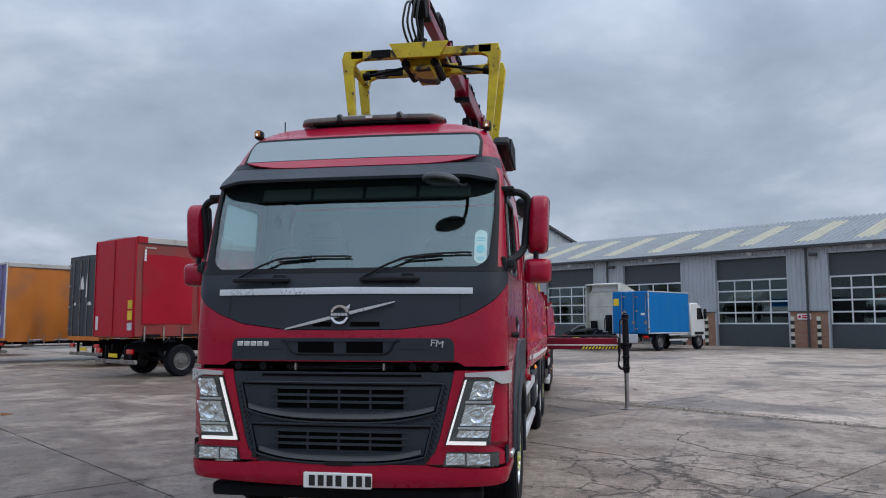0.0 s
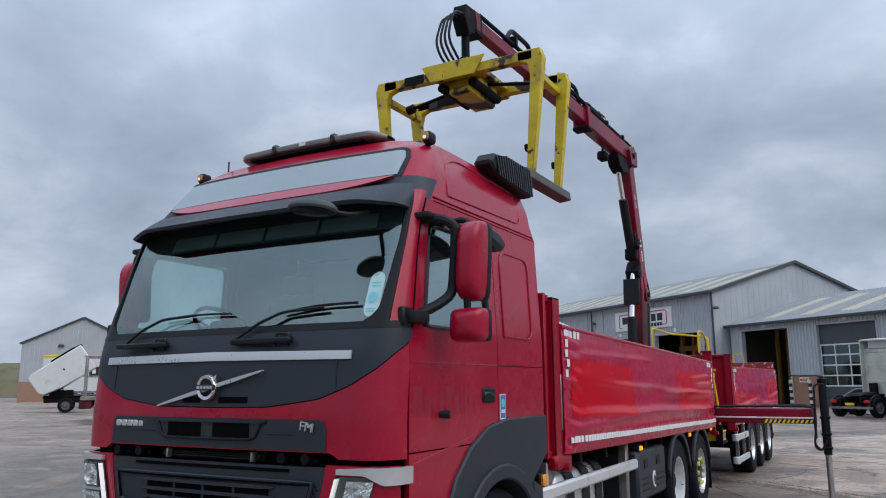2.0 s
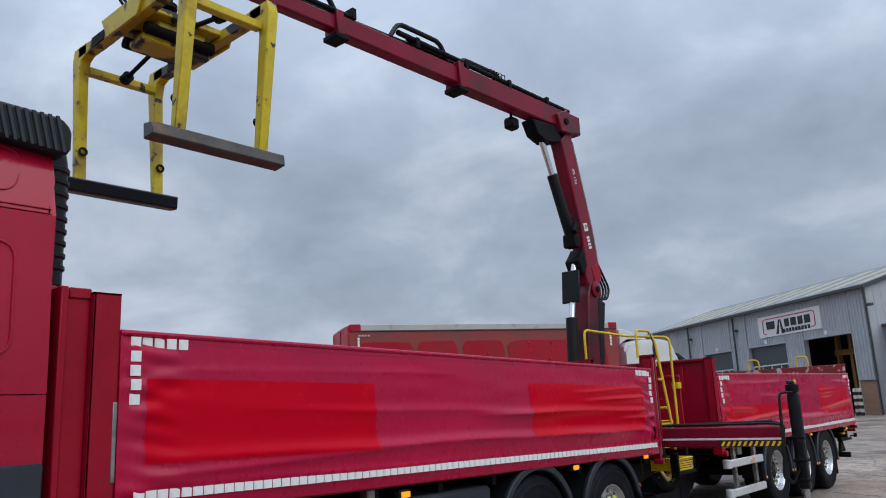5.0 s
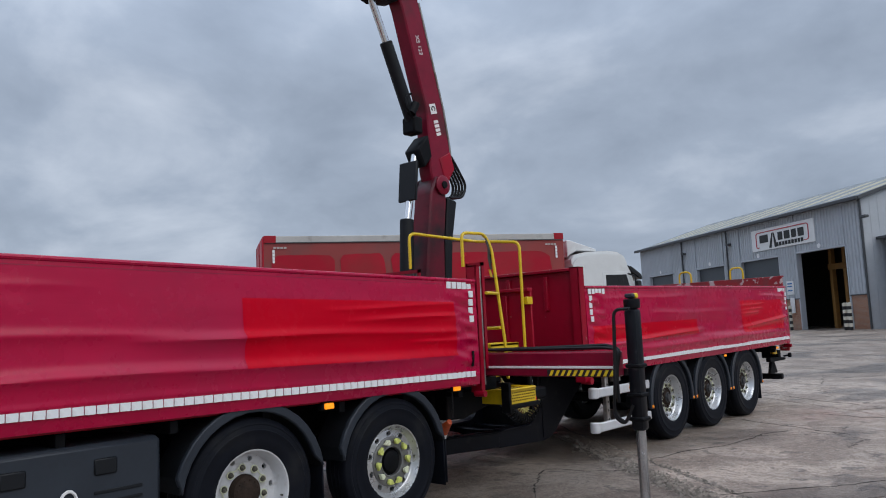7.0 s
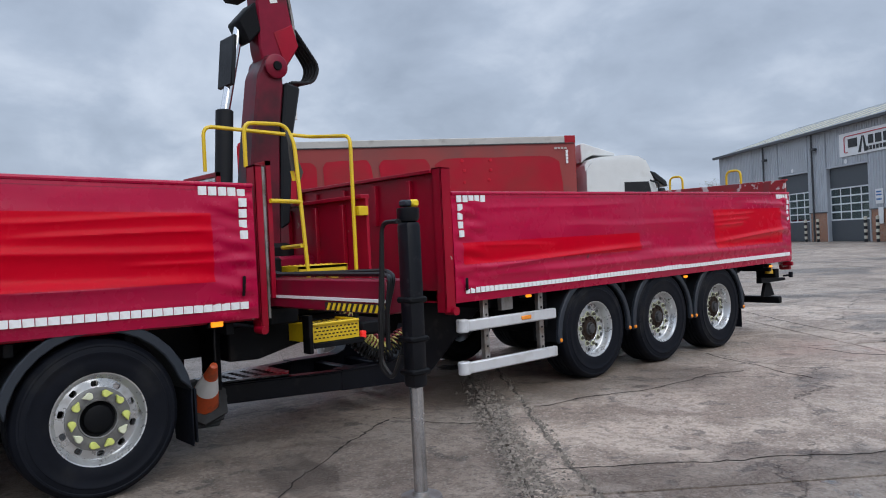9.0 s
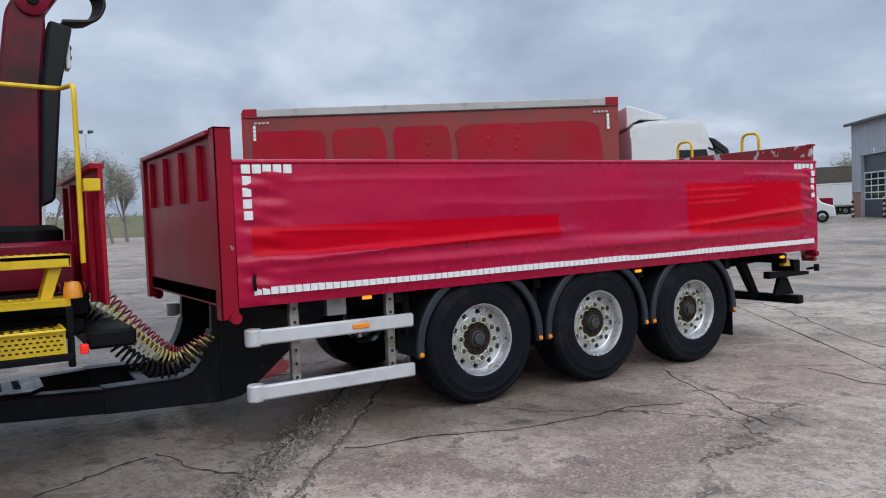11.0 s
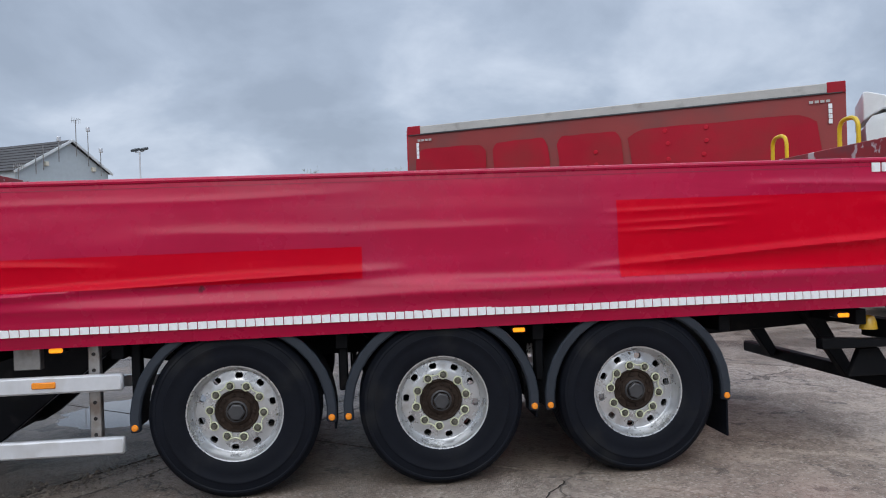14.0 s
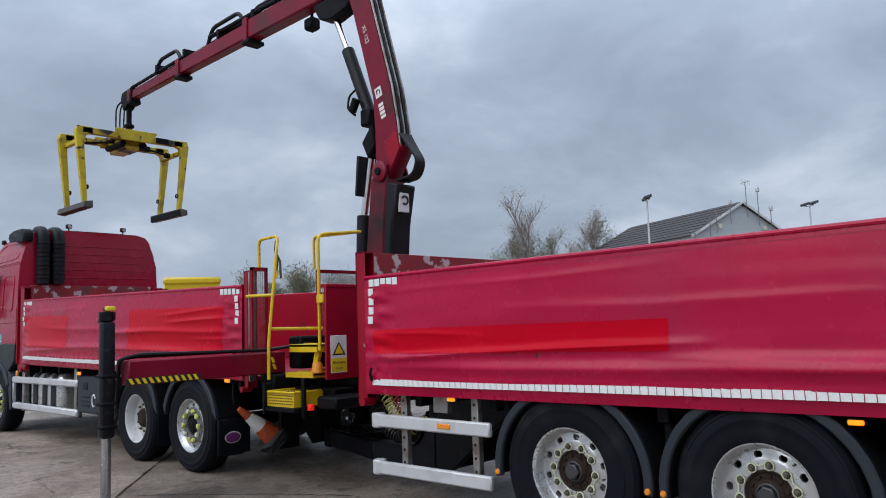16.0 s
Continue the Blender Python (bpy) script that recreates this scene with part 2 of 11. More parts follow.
RED = material("cab_red_paint", (0.335, 0.002, 0.026), 0.30, vary=0.10, scale=1.1, fine=9, coat=0.35, spec=0.22, dirt=(0.28, 0.014, 0.034), dirt_scale=1.6, dirt_at=(0.56, 0.95), bump=0.03, bump_scale=220)
BODY_RED = material("body_red_paint", (0.29, 0.002, 0.018), 0.42, spec=0.2, vary=0.18, scale=1.5, fine=14, coat=0.08, dirt=(0.12, 0.02, 0.025), dirt_scale=2.4, dirt_at=(0.55, 0.85), chips=(0.35, 0.20, 0.18), chips_at=0.72, chips_scale=11)
CRANE_RED = material("crane_red_paint", (0.19, 0.003, 0.022), 0.38, spec=0.22, vary=0.22, scale=1.5, fine=12, coat=0.10, dirt=(0.05, 0.02, 0.02), dirt_scale=2.0, dirt_at=(0.5, 0.75))
BLACK_PLASTIC = material("black_textured_plastic", (0.008, 0.0095, 0.012), 0.5, vary=0.2, bump=0.12, bump_scale=300, spec=0.24)
GREY_PLASTIC = material("grey_plastic", (0.025, 0.031, 0.041), 0.46, vary=0.15, bump=0.08, bump_scale=260, spec=0.28)
GLOSS_BLACK = material("gloss_black", (0.008, 0.008, 0.009), 0.2, vary=0.2)
# near-black stand-in for the deep shade in openings, gaps and grooves
VOID = material("black_opening_shade", (0.003, 0.003, 0.0035), 0.9, vary=0.3, spec=0.05)
DULL_ORANGE = material("dull_orange_lens", (0.42, 0.17, 0.03), 0.3, coat=0.3)
CHASSIS = material("chassis_black", (0.005, 0.0055, 0.007), 0.6, vary=0.3, dirt=(0.022, 0.019, 0.018), dirt_scale=5, dirt_at=(0.58, 0.8), spec=0.12)
CHASSIS_GLOSS = material("drawbar_black", (0.003, 0.004, 0.008), 0.38, vary=0.3, dirt=(0.014, 0.014, 0.016), dirt_scale=9, dirt_at=(0.58, 0.72), spec=0.22, bump=0.05)
NUT = material("worn_nut_steel", (0.10, 0.095, 0.075), 0.5, metal=0.4, vary=0.5, scale=20)
LEG_BLACK = material("leg_paint", (0.005, 0.006, 0.009), 0.38, vary=0.3, dirt=(0.03, 0.03, 0.033), dirt_scale=12, dirt_at=(0.62, 0.72), spec=0.22, bump=0.04)
RUBBER = material("tyre_rubber", (0.0062, 0.0075, 0.0115), 0.55, vary=0.25, scale=5, dirt=(0.022, 0.022, 0.022), dirt_scale=4, dirt_at=(0.55, 0.85), bump=0.05, bump_scale=90, spec=0.11)
HOSE = material("black_hose", (0.008, 0.008, 0.009), 0.45, vary=0.2, spec=0.3)
SILVER = material("silver_trim", (0.60, 0.61, 0.62), 0.32, metal=0.6, vary=0.06)
CHROME = material("chrome", (0.78, 0.78, 0.79), 0.12, metal=1.0, vary=0.05)
ALLOY = material("cast_alloy_rim", (0.55, 0.56, 0.57), 0.30, metal=0.72, vary=0.10, scale=7, dirt=(0.30, 0.27, 0.23), dirt_scale=8, dirt_at=(0.60, 0.88))
WHITE_STEEL = material("white_steel_rim", (0.56, 0.57, 0.585), 0.36, vary=0.1, scale=7, dirt=(0.3, 0.27, 0.23), dirt_scale=9, dirt_at=(0.58, 0.85))
RUST = material("rusty_hub", (0.030, 0.020, 0.015), 0.85, spec=0.2, vary=0.5, scale=14, fine=60, bump=0.3, bump_scale=80)
STEEL = material("worn_steel", (0.30, 0.29, 0.28), 0.45, metal=0.7, vary=0.25, scale=8, dirt=(0.14, 0.09, 0.06), dirt_scale=6, dirt_at=(0.5, 0.72))
GALV = material("galvanised_guard", (0.60, 0.61, 0.63), 0.42, metal=0.25, vary=0.08, scale=4, dirt=(0.40, 0.39, 0.37), dirt_scale=5, dirt_at=(0.55, 0.85))
YELLOW = material("worn_yellow_paint", (0.56, 0.43, 0.008), 0.42, vary=0.2, scale=4, fine=26, dirt=(0.22, 0.13, 0.01), dirt_scale=4.5, dirt_at=(0.5, 0.78), chips=(0.035, 0.028, 0.02), chips_at=0.63, chips_scale=9)
RAIL_YELLOW = material("rail_yellow_paint", (0.68, 0.46, 0.01), 0.4, vary=0.12, scale=6, chips=(0.10, 0.07, 0.03), chips_at=0.70, chips_scale=18)
NUT_YELLOW = material("yellow_nut_cover", (0.58, 0.62, 0.16), 0.55, vary=0.2)
TAPE = material("white_reflective_tape", (0.78, 0.79, 0.80), 0.35, vary=0.06, fine=120, dirt=(0.5, 0.48, 0.47), dirt_scale=7, dirt_at=(0.56, 0.8))
ORANGE_LENS = material("orange_lens", (0.85, 0.26, 0.01), 0.2, coat=0.6)
AMBER_LIT = glow("lit_amber_lens", (1.0, 0.30, 0.01), 0.9, (0.9, 0.28, 0.01))
RED_LENS = material("red_lens", (0.55, 0.012, 0.012), 0.2, coat=0.6)
HUB_CAP = material("dark_hub_cap", (0.05, 0.05, 0.053), 0.42, metal=0.3, vary=0.3, scale=12)
LENS = material("clear_lamp_lens", (0.46, 0.465, 0.47), 0.16, metal=0.9, vary=0.5, scale=9, fine=30, coat=1.0, bump=0.9, bump_scale=16)
DRL = glow("daylight_strip", (1.0, 0.98, 0.94), 0.42)
WHITE = material("white_paint", (0.63, 0.645, 0.64), 0.4, vary=0.06, coat=0.2, dirt=(0.5, 0.5, 0.48), dirt_scale=2.5, dirt_at=(0.6, 0.9))
PLATE = material("white_plate", (0.75, 0.75, 0.74), 0.4, vary=0.04)
INK = material("black_ink", (0.012, 0.012, 0.013), 0.5)
LABEL_BLUE = material("blue_label", (0.03, 0.14, 0.36), 0.4)
SKY_LABEL = material("light_blue_label", (0.10, 0.55, 0.65), 0.4)
WARN_YELLOW = material("warning_yellow", (0.80, 0.58, 0.02), 0.45)
CABIN = material("cabin_trim_dark", (0.035, 0.037, 0.04), 0.8, vary=0.2, spec=0.1)
CABIN_LIGHT = material("cabin_trim_grey", (0.12, 0.13, 0.128), 0.85, vary=0.15)
REFLECTOR = material("pressed_reflector", (0.80, 0.80, 0.79), 0.22, metal=0.85, vary=0.15, scale=20)
LAMP_GLASS = pane("lamp_cover_glass", (0.93, 0.95, 0.96), 0.03, 0.10)
SCREEN_GLASS = pane("windscreen_glass", (0.72, 0.90, 0.88), 0.02, 0.20)
SIDE_GLASS = pane("side_window_glass", (0.66, 0.80, 0.79), 0.02, 0.44)
DEFLECTOR = material("milky_light_panel", (0.22, 0.285, 0.31), 0.2, vary=0.04, coat=0.6)
BLADE = material("grille_blade_grey", (0.11, 0.118, 0.13), 0.45, vary=0.1)
WASHER = material("cream_nut_ring", (0.62, 0.64, 0.46), 0.5, vary=0.2)
SCUFF = material("scuffed_red_board", (0.26, 0.012, 0.018), 0.5, vary=0.25, scale=2, chips=(0.50, 0.44, 0.43), chips_at=0.56, chips_scale=7, dirt=(0.10, 0.05, 0.05), dirt_scale=3, dirt_at=(0.5, 0.75))
DULL_RIM = material("dull_grey_rim", (0.10, 0.098, 0.097), 0.55, vary=0.3, scale=6)
FLANGE = material("grey_hub_flange", (0.20, 0.20, 0.20), 0.45, metal=0.5, vary=0.3, scale=9)
CRANE_WORN = material("blackened_crane_red", (0.12, 0.006, 0.018), 0.42, spec=0.3, vary=0.3, scale=2.5, fine=16, dirt=(0.018, 0.010, 0.012), dirt_scale=1.8, dirt_at=(0.43, 0.60))
YELLOW_WORN = material("blackened_yellow_beam", (0.50, 0.37, 0.01), 0.45, vary=0.25, scale=4, fine=26, dirt=(0.10, 0.06, 0.01), dirt_scale=4.0, dirt_at=(0.45, 0.65), chips=(0.018, 0.014, 0.010), chips_at=0.52, chips_scale=4.5)

# ---- ground ----
DUST = (2.75, 16.75)
PUDDLES = ((3.4, 20.5, 0.2), (-9.2, 6.8, 0.5), (-6.6, 3.9, 0.5), (2.0, 14.35, 0.16), (2.0, 5.5, 0.22), (2.45, 5.1, 0.20), (3.9, 15.2, 0.30), (4.6, 15.1, 0.34), (5.3, 15.0, 0.22), (-8.7, 6.75, 0.55), (-1.8, 11.8, 0.9), (-0.6, 12.9, 0.5), (1.4, 17.3, 0.12))


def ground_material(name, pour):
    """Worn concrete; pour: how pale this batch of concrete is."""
    mt = bpy.data.materials.new(name)
    mt.use_nodes = True
    n, l = mt.node_tree.nodes, mt.node_tree.links
    p = n["Principled BSDF"]
    geo = n.new("ShaderNodeNewGeometry")
    info = n.new("ShaderNodeObjectInfo")
    def tex(kind, scale, detail=5, rough=0.55, dist=0.0):
        t = n.new(kind)
        t.inputs["Scale"].default_value = scale
        if kind == "ShaderNodeTexNoise":
            t.inputs["Detail"].default_value, t.inputs["Roughness"].default_value, t.inputs["Distortion"].default_value = detail, rough, dist
        l.new(geo.outputs["Position"], t.inputs["Vector"])
        return t
    def rng(src, a, b, c=0.0, d=1.0):
        r = n.new("ShaderNodeMapRange")
        for k, v in zip(("From Min", "From Max", "To Min", "To Max"), (a, b, c, d)):
            r.inputs[k].default_value = v
        l.new(src, r.inputs["Value"])
        return r.outputs[0]
    def mixc(f, a, b):
        m = n.new("ShaderNodeMix"); m.data_type = "RGBA"
        l.new(f, m.inputs["Factor"])
        for s, v in (("A", a), ("B", b)):
            if isinstance(v, tuple):
                m.inputs[s].default_value = (*v, 1)
            else:
                l.new(v, m.inputs[s])
        return m.outputs["Result"]
    stain = tex("ShaderNodeTexNoise", 0.20, 7, 0.62, 0.5)
    blot = tex("ShaderNodeTexNoise", 1.1, 9, 0.68, 0.4)
    patch = tex("ShaderNodeTexNoise", 0.55, 4, 0.5, 1.2)
    grain = tex("ShaderNodeTexNoise", 42, 6, 0.8)
    stone = tex("ShaderNodeTexVoronoi", 62)
    mottle = tex("ShaderNodeTexNoise", 9.0, 6, 0.7)
    drip = tex("ShaderNodeTexNoise", 3.1, 4, 0.5)
    c = mixc(rng(blot.outputs["Fac"], 0.43, 0.57), (0.190, 0.146, 0.116), (0.375, 0.305, 0.248))
    c = mixc(rng(patch.outputs["Fac"], 0.54, 0.56, 0.0, 0.6), c, (0.40, 0.335, 0.282))
    c = mixc(rng(stain.outputs["Fac"], 0.48, 0.60, 0.0, 0.45), c, (0.150, 0.115, 0.092))
    c = mixc(rng(mottle.outputs["Fac"], 0.44, 0.50, 0.5, 0.0), c, (0.110, 0.082, 0.064))
    c = mixc(rng(drip.outputs["Fac"], 0.62, 0.64, 0.0, 0.75), c, (0.06, 0.05, 0.044))
    c = mixc(rng(grain.outputs["Fac"], 0.48, 0.57, 0.0, 0.32), c, (0.50, 0.43, 0.37))
    cell = n.new("ShaderNodeSeparateColor"); l.new(stone.outputs["Color"], cell.inputs[0])
    c = mixc(rng(cell.outputs[0], 0.88, 0.90, 0.0, 0.34), c, (0.56, 0.50, 0.44))
    c = mixc(rng(cell.outputs[1], 0.86, 0.88, 0.0, 0.40), c, (0.065, 0.052, 0.044))
    # crazed cracks
    warp = n.new("ShaderNodeVectorMath"); warp.operation = "ADD"
    wsc = n.new("ShaderNodeVectorMath"); wsc.operation = "SCALE"; wsc.inputs["Scale"].default_value = 0.9
    wob = tex("ShaderNodeTexNoise", 0.8, 7, 0.68)
    l.new(wob.outputs["Color"], wsc.inputs[0])
    l.new(geo.outputs["Position"], warp.inputs[0]); l.new(wsc.outputs[0], warp.inputs[1])
    def cracks(scale, width):
        cr = n.new("ShaderNodeTexVoronoi"); cr.feature = "DISTANCE_TO_EDGE"; cr.inputs["Scale"].default_value = scale
        l.new(warp.outputs[0], cr.inputs["Vector"])
        return rng(cr.outputs["Distance"], 0.0, width, 1.0, 0.0)
    crk = n.new("ShaderNodeMath"); crk.operation = "MULTIPLY"
    l.new(cracks(0.25, 0.0035), crk.inputs[0]); l.new(rng(stain.outputs["Fac"], 0.42, 0.52, 0.1, 1.0), crk.inputs[1])
    def spot(x, y, r, soft):
        d = n.new("ShaderNodeVectorMath"); d.operation = "DISTANCE"; d.inputs[1].default_value = (x, y, 0)
        l.new(warp.outputs[0], d.inputs[0])
        return rng(d.outputs["Value"], r, r + soft, 1.0, 0.0)
    def joined(a, b, op):
        j = n.new("ShaderNodeMath"); j.operation = op
        l.new(a, j.inputs[0]); l.new(b, j.inputs[1])
        return j.outputs[0]
    # broken corner of the slabs beside the cab
    broken = spot(3.3, 3.5, 1.5, 0.9)
    crack = joined(crk.outputs[0], joined(joined(cracks(0.62, 0.022), cracks(1.4, 0.026), "MAXIMUM"), broken, "MULTIPLY"), "MAXIMUM")
    # a broken strip along the worn joint by the trailer, with a second crack beside it
    dot = n.new("ShaderNodeVectorMath"); dot.operation = "DOT_PRODUCT"; dot.inputs[1].default_value = (0.614, 0.789, 0.0)
    l.new(geo.outputs["Position"], dot.inputs[0])
    off = n.new("ShaderNodeMath"); off.operation = "MULTIPLY_ADD"; off.inputs[1].default_value = 0.34
    l.new(wob.outputs["Fac"], off.inputs[0]); l.new(dot.outputs["Value"], off.inputs[2])
    def band(at, half, soft):
        a = n.new("ShaderNodeMath"); a.operation = "SUBTRACT"; a.inputs[1].default_value = at
        l.new(off.outputs[0], a.inputs[0])
        b = n.new("ShaderNodeMath"); b.operation = "ABSOLUTE"; l.new(a.outputs[0], b.inputs[0])
        return rng(b.outputs[0], half, half + soft, 1.0, 0.0)
    V0 = 4.1 * 0.614 + 9.25 * 0.789 + 0.17
    rubble = band(V0 + 0.02, 0.08, 0.14)
    fine = tex("ShaderNodeTexNoise", 24, 4, 0.7)
    rubm = n.new("ShaderNodeMath"); rubm.operation = "MULTIPLY"; l.new(rubble, rubm.inputs[0]); l.new(rng(fine.outputs["Fac"], 0.44, 0.56), rubm.inputs[1])
    c = mixc(rubm.outputs[0], c, (0.055, 0.047, 0.04))
    second = band(V0 + 0.36, 0.008, 0.012)
    both = n.new("ShaderNodeMath"); both.operation = "MAXIMUM"; l.new(crack, both.inputs[0]); l.new(second, both.inputs[1])
    crack = both.outputs[0]
    c = mixc(rng(crack, 0.0, 1.0, 0.0, 0.9), c, (0.035, 0.030, 0.026))
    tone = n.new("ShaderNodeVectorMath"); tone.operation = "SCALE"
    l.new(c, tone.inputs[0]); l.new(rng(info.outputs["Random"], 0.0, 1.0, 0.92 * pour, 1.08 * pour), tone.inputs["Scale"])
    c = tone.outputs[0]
    # brick-dust stain behind the trailer
    dust = n.new("ShaderNodeMath"); dust.operation = "MULTIPLY"; l.new(spot(*DUST, 0.35, 0.9), dust.inputs[0]); l.new(rng(blot.outputs["Fac"], 0.44, 0.54, 0.0, 0.5), dust.inputs[1])
    c = mixc(dust.outputs[0], c, (0.25, 0.13, 0.105))
    rust = rng(tex("ShaderNodeTexNoise", 0.17, 4, 0.6).outputs["Fac"], 0.60, 0.72, 0.0, 0.18)
    c = mixc(rust, c, (0.20, 0.12, 0.095))
    wet = tex("ShaderNodeTexNoise", 0.30, 6, 0.55, 0.6)
    wetn = rng(wet.outputs["Fac"], 0.55, 0.585)
    soak = n.new("ShaderNodeMath"); soak.operation = "MULTIPLY"; l.new(spot(-9.0, 9.0, 6.0, 8.0), soak.inputs[0]); l.new(rng(patch.outputs["Fac"], 0.40, 0.52), soak.inputs[1])
    wmx = n.new("ShaderNodeMath"); wmx.operation = "MAXIMUM"; l.new(wetn, wmx.inputs[0]); l.new(soak.outputs[0], wmx.inputs[1])
    # damp patches under the trailer, enlarged to paint in its shade, and dripped oil
    damp = joined(joined(joined(spot(1.9, 13.9, 0.8, 0.5), spot(1.0, 15.2, 0.9, 0.5), "MAXIMUM"), joined(spot(2.2, 14.9, 0.25, 0.35), spot(1.2, 12.6, 0.9, 0.5), "MAXIMUM"), "MAXIMUM"), rng(blot.outputs["Fac"], 0.40, 0.47, 0.45, 1.0), "MULTIPLY")
    wetf = joined(wmx.outputs[0], damp, "MAXIMUM")
    oil = joined(spot(2.42, 14.72, 0.24, 0.32), rng(mottle.outputs["Fac"], 0.46, 0.52), "MULTIPLY")
    c = mixc(rng(oil, 0.0, 1.0, 0.0, 0.8), c, (0.03, 0.026, 0.024))
    wetc = n.new("ShaderNodeVectorMath"); wetc.operation = "SCALE"; wetc.inputs["Scale"].default_value = 0.58
    l.new(c, wetc.inputs[0])
    c = mixc(wetf, c, wetc.outputs[0])
    pud = rng(wet.outputs["Fac"], 0.70, 0.71)
    for x, y, r in PUDDLES:
        pm = n.new("ShaderNodeMath"); pm.operation = "MAXIMUM"; l.new(pud, pm.inputs[0]); l.new(spot(x + 0.45, y + 0.45, r, 0.04), pm.inputs[1])
        pud = pm.outputs[0]
    c = mixc(rng(pud, 0.0, 1.0, 0.0, 0.7), c, (0.05, 0.045, 0.042))
    l.new(c, p.inputs["Base Color"])
    ro = rng(grain.outputs["Fac"], 0.42, 0.6, 0.46, 0.80)
    m1 = n.new("ShaderNodeMix"); l.new(wetf, m1.inputs["Factor"]); l.new(ro, m1.inputs["A"]); m1.inputs["B"].default_value = 0.36
    m2 = n.new("ShaderNodeMix"); l.new(pud, m2.inputs["Factor"]); l.new(m1.outputs["Result"], m2.inputs["A"]); m2.inputs["B"].default_value = 0.04
    l.new(m2.outputs["Result"], p.inputs["Roughness"])
    l.new(rng(pud, 0.0, 1.0, 0.28, 0.6), p.inputs["Specular IOR Level"])
    bp = n.new("ShaderNodeBump"); bp.inputs["Distance"].default_value = 0.022
    l.new(rng(pud, 0.0, 1.0, 0.7, 0.0), bp.inputs["Strength"])
    h = n.new("ShaderNodeMath"); h.operation = "MULTIPLY_ADD"; h.inputs[1].default_value = -1.6
    l.new(crack, h.inputs[0]); l.new(grain.outputs["Fac"], h.inputs[2])
    h2 = n.new("ShaderNodeMath"); h2.operation = "MULTIPLY_ADD"; h2.inputs[1].default_value = -1.0
    l.new(rubm.outputs[0], h2.inputs[0]); l.new(h.outputs[0], h2.inputs[2])
    l.new(h2.outputs[0], bp.inputs["Height"]); l.new(bp.outputs[0], p.inputs["Normal"])
    return mt


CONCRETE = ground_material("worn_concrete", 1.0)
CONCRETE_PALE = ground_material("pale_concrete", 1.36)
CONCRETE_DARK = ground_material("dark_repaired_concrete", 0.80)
GRIT = material("joint_grit", (0.105, 0.086, 0.072), 0.9, vary=0.4, scale=9, fine=60, bump=0.4, bump_scale=60)
bm = B()
sheet(bm, lambda u, v: ((u - 0.5) * 1600, (v - 0.5) * 1600 + 10, -0.03), 8, 8)
ground = tagged(solid("ground", bm, GRIT, "worn damp grey concrete yard with cracked slabs and shallow puddles", "ground", kind="structure"))

# ---- road wheels: axle along x, outer face towards +x ----
AXLE = Matrix.Rotation(radians(90), 4, "Y")
WHEEL_MESH = {}


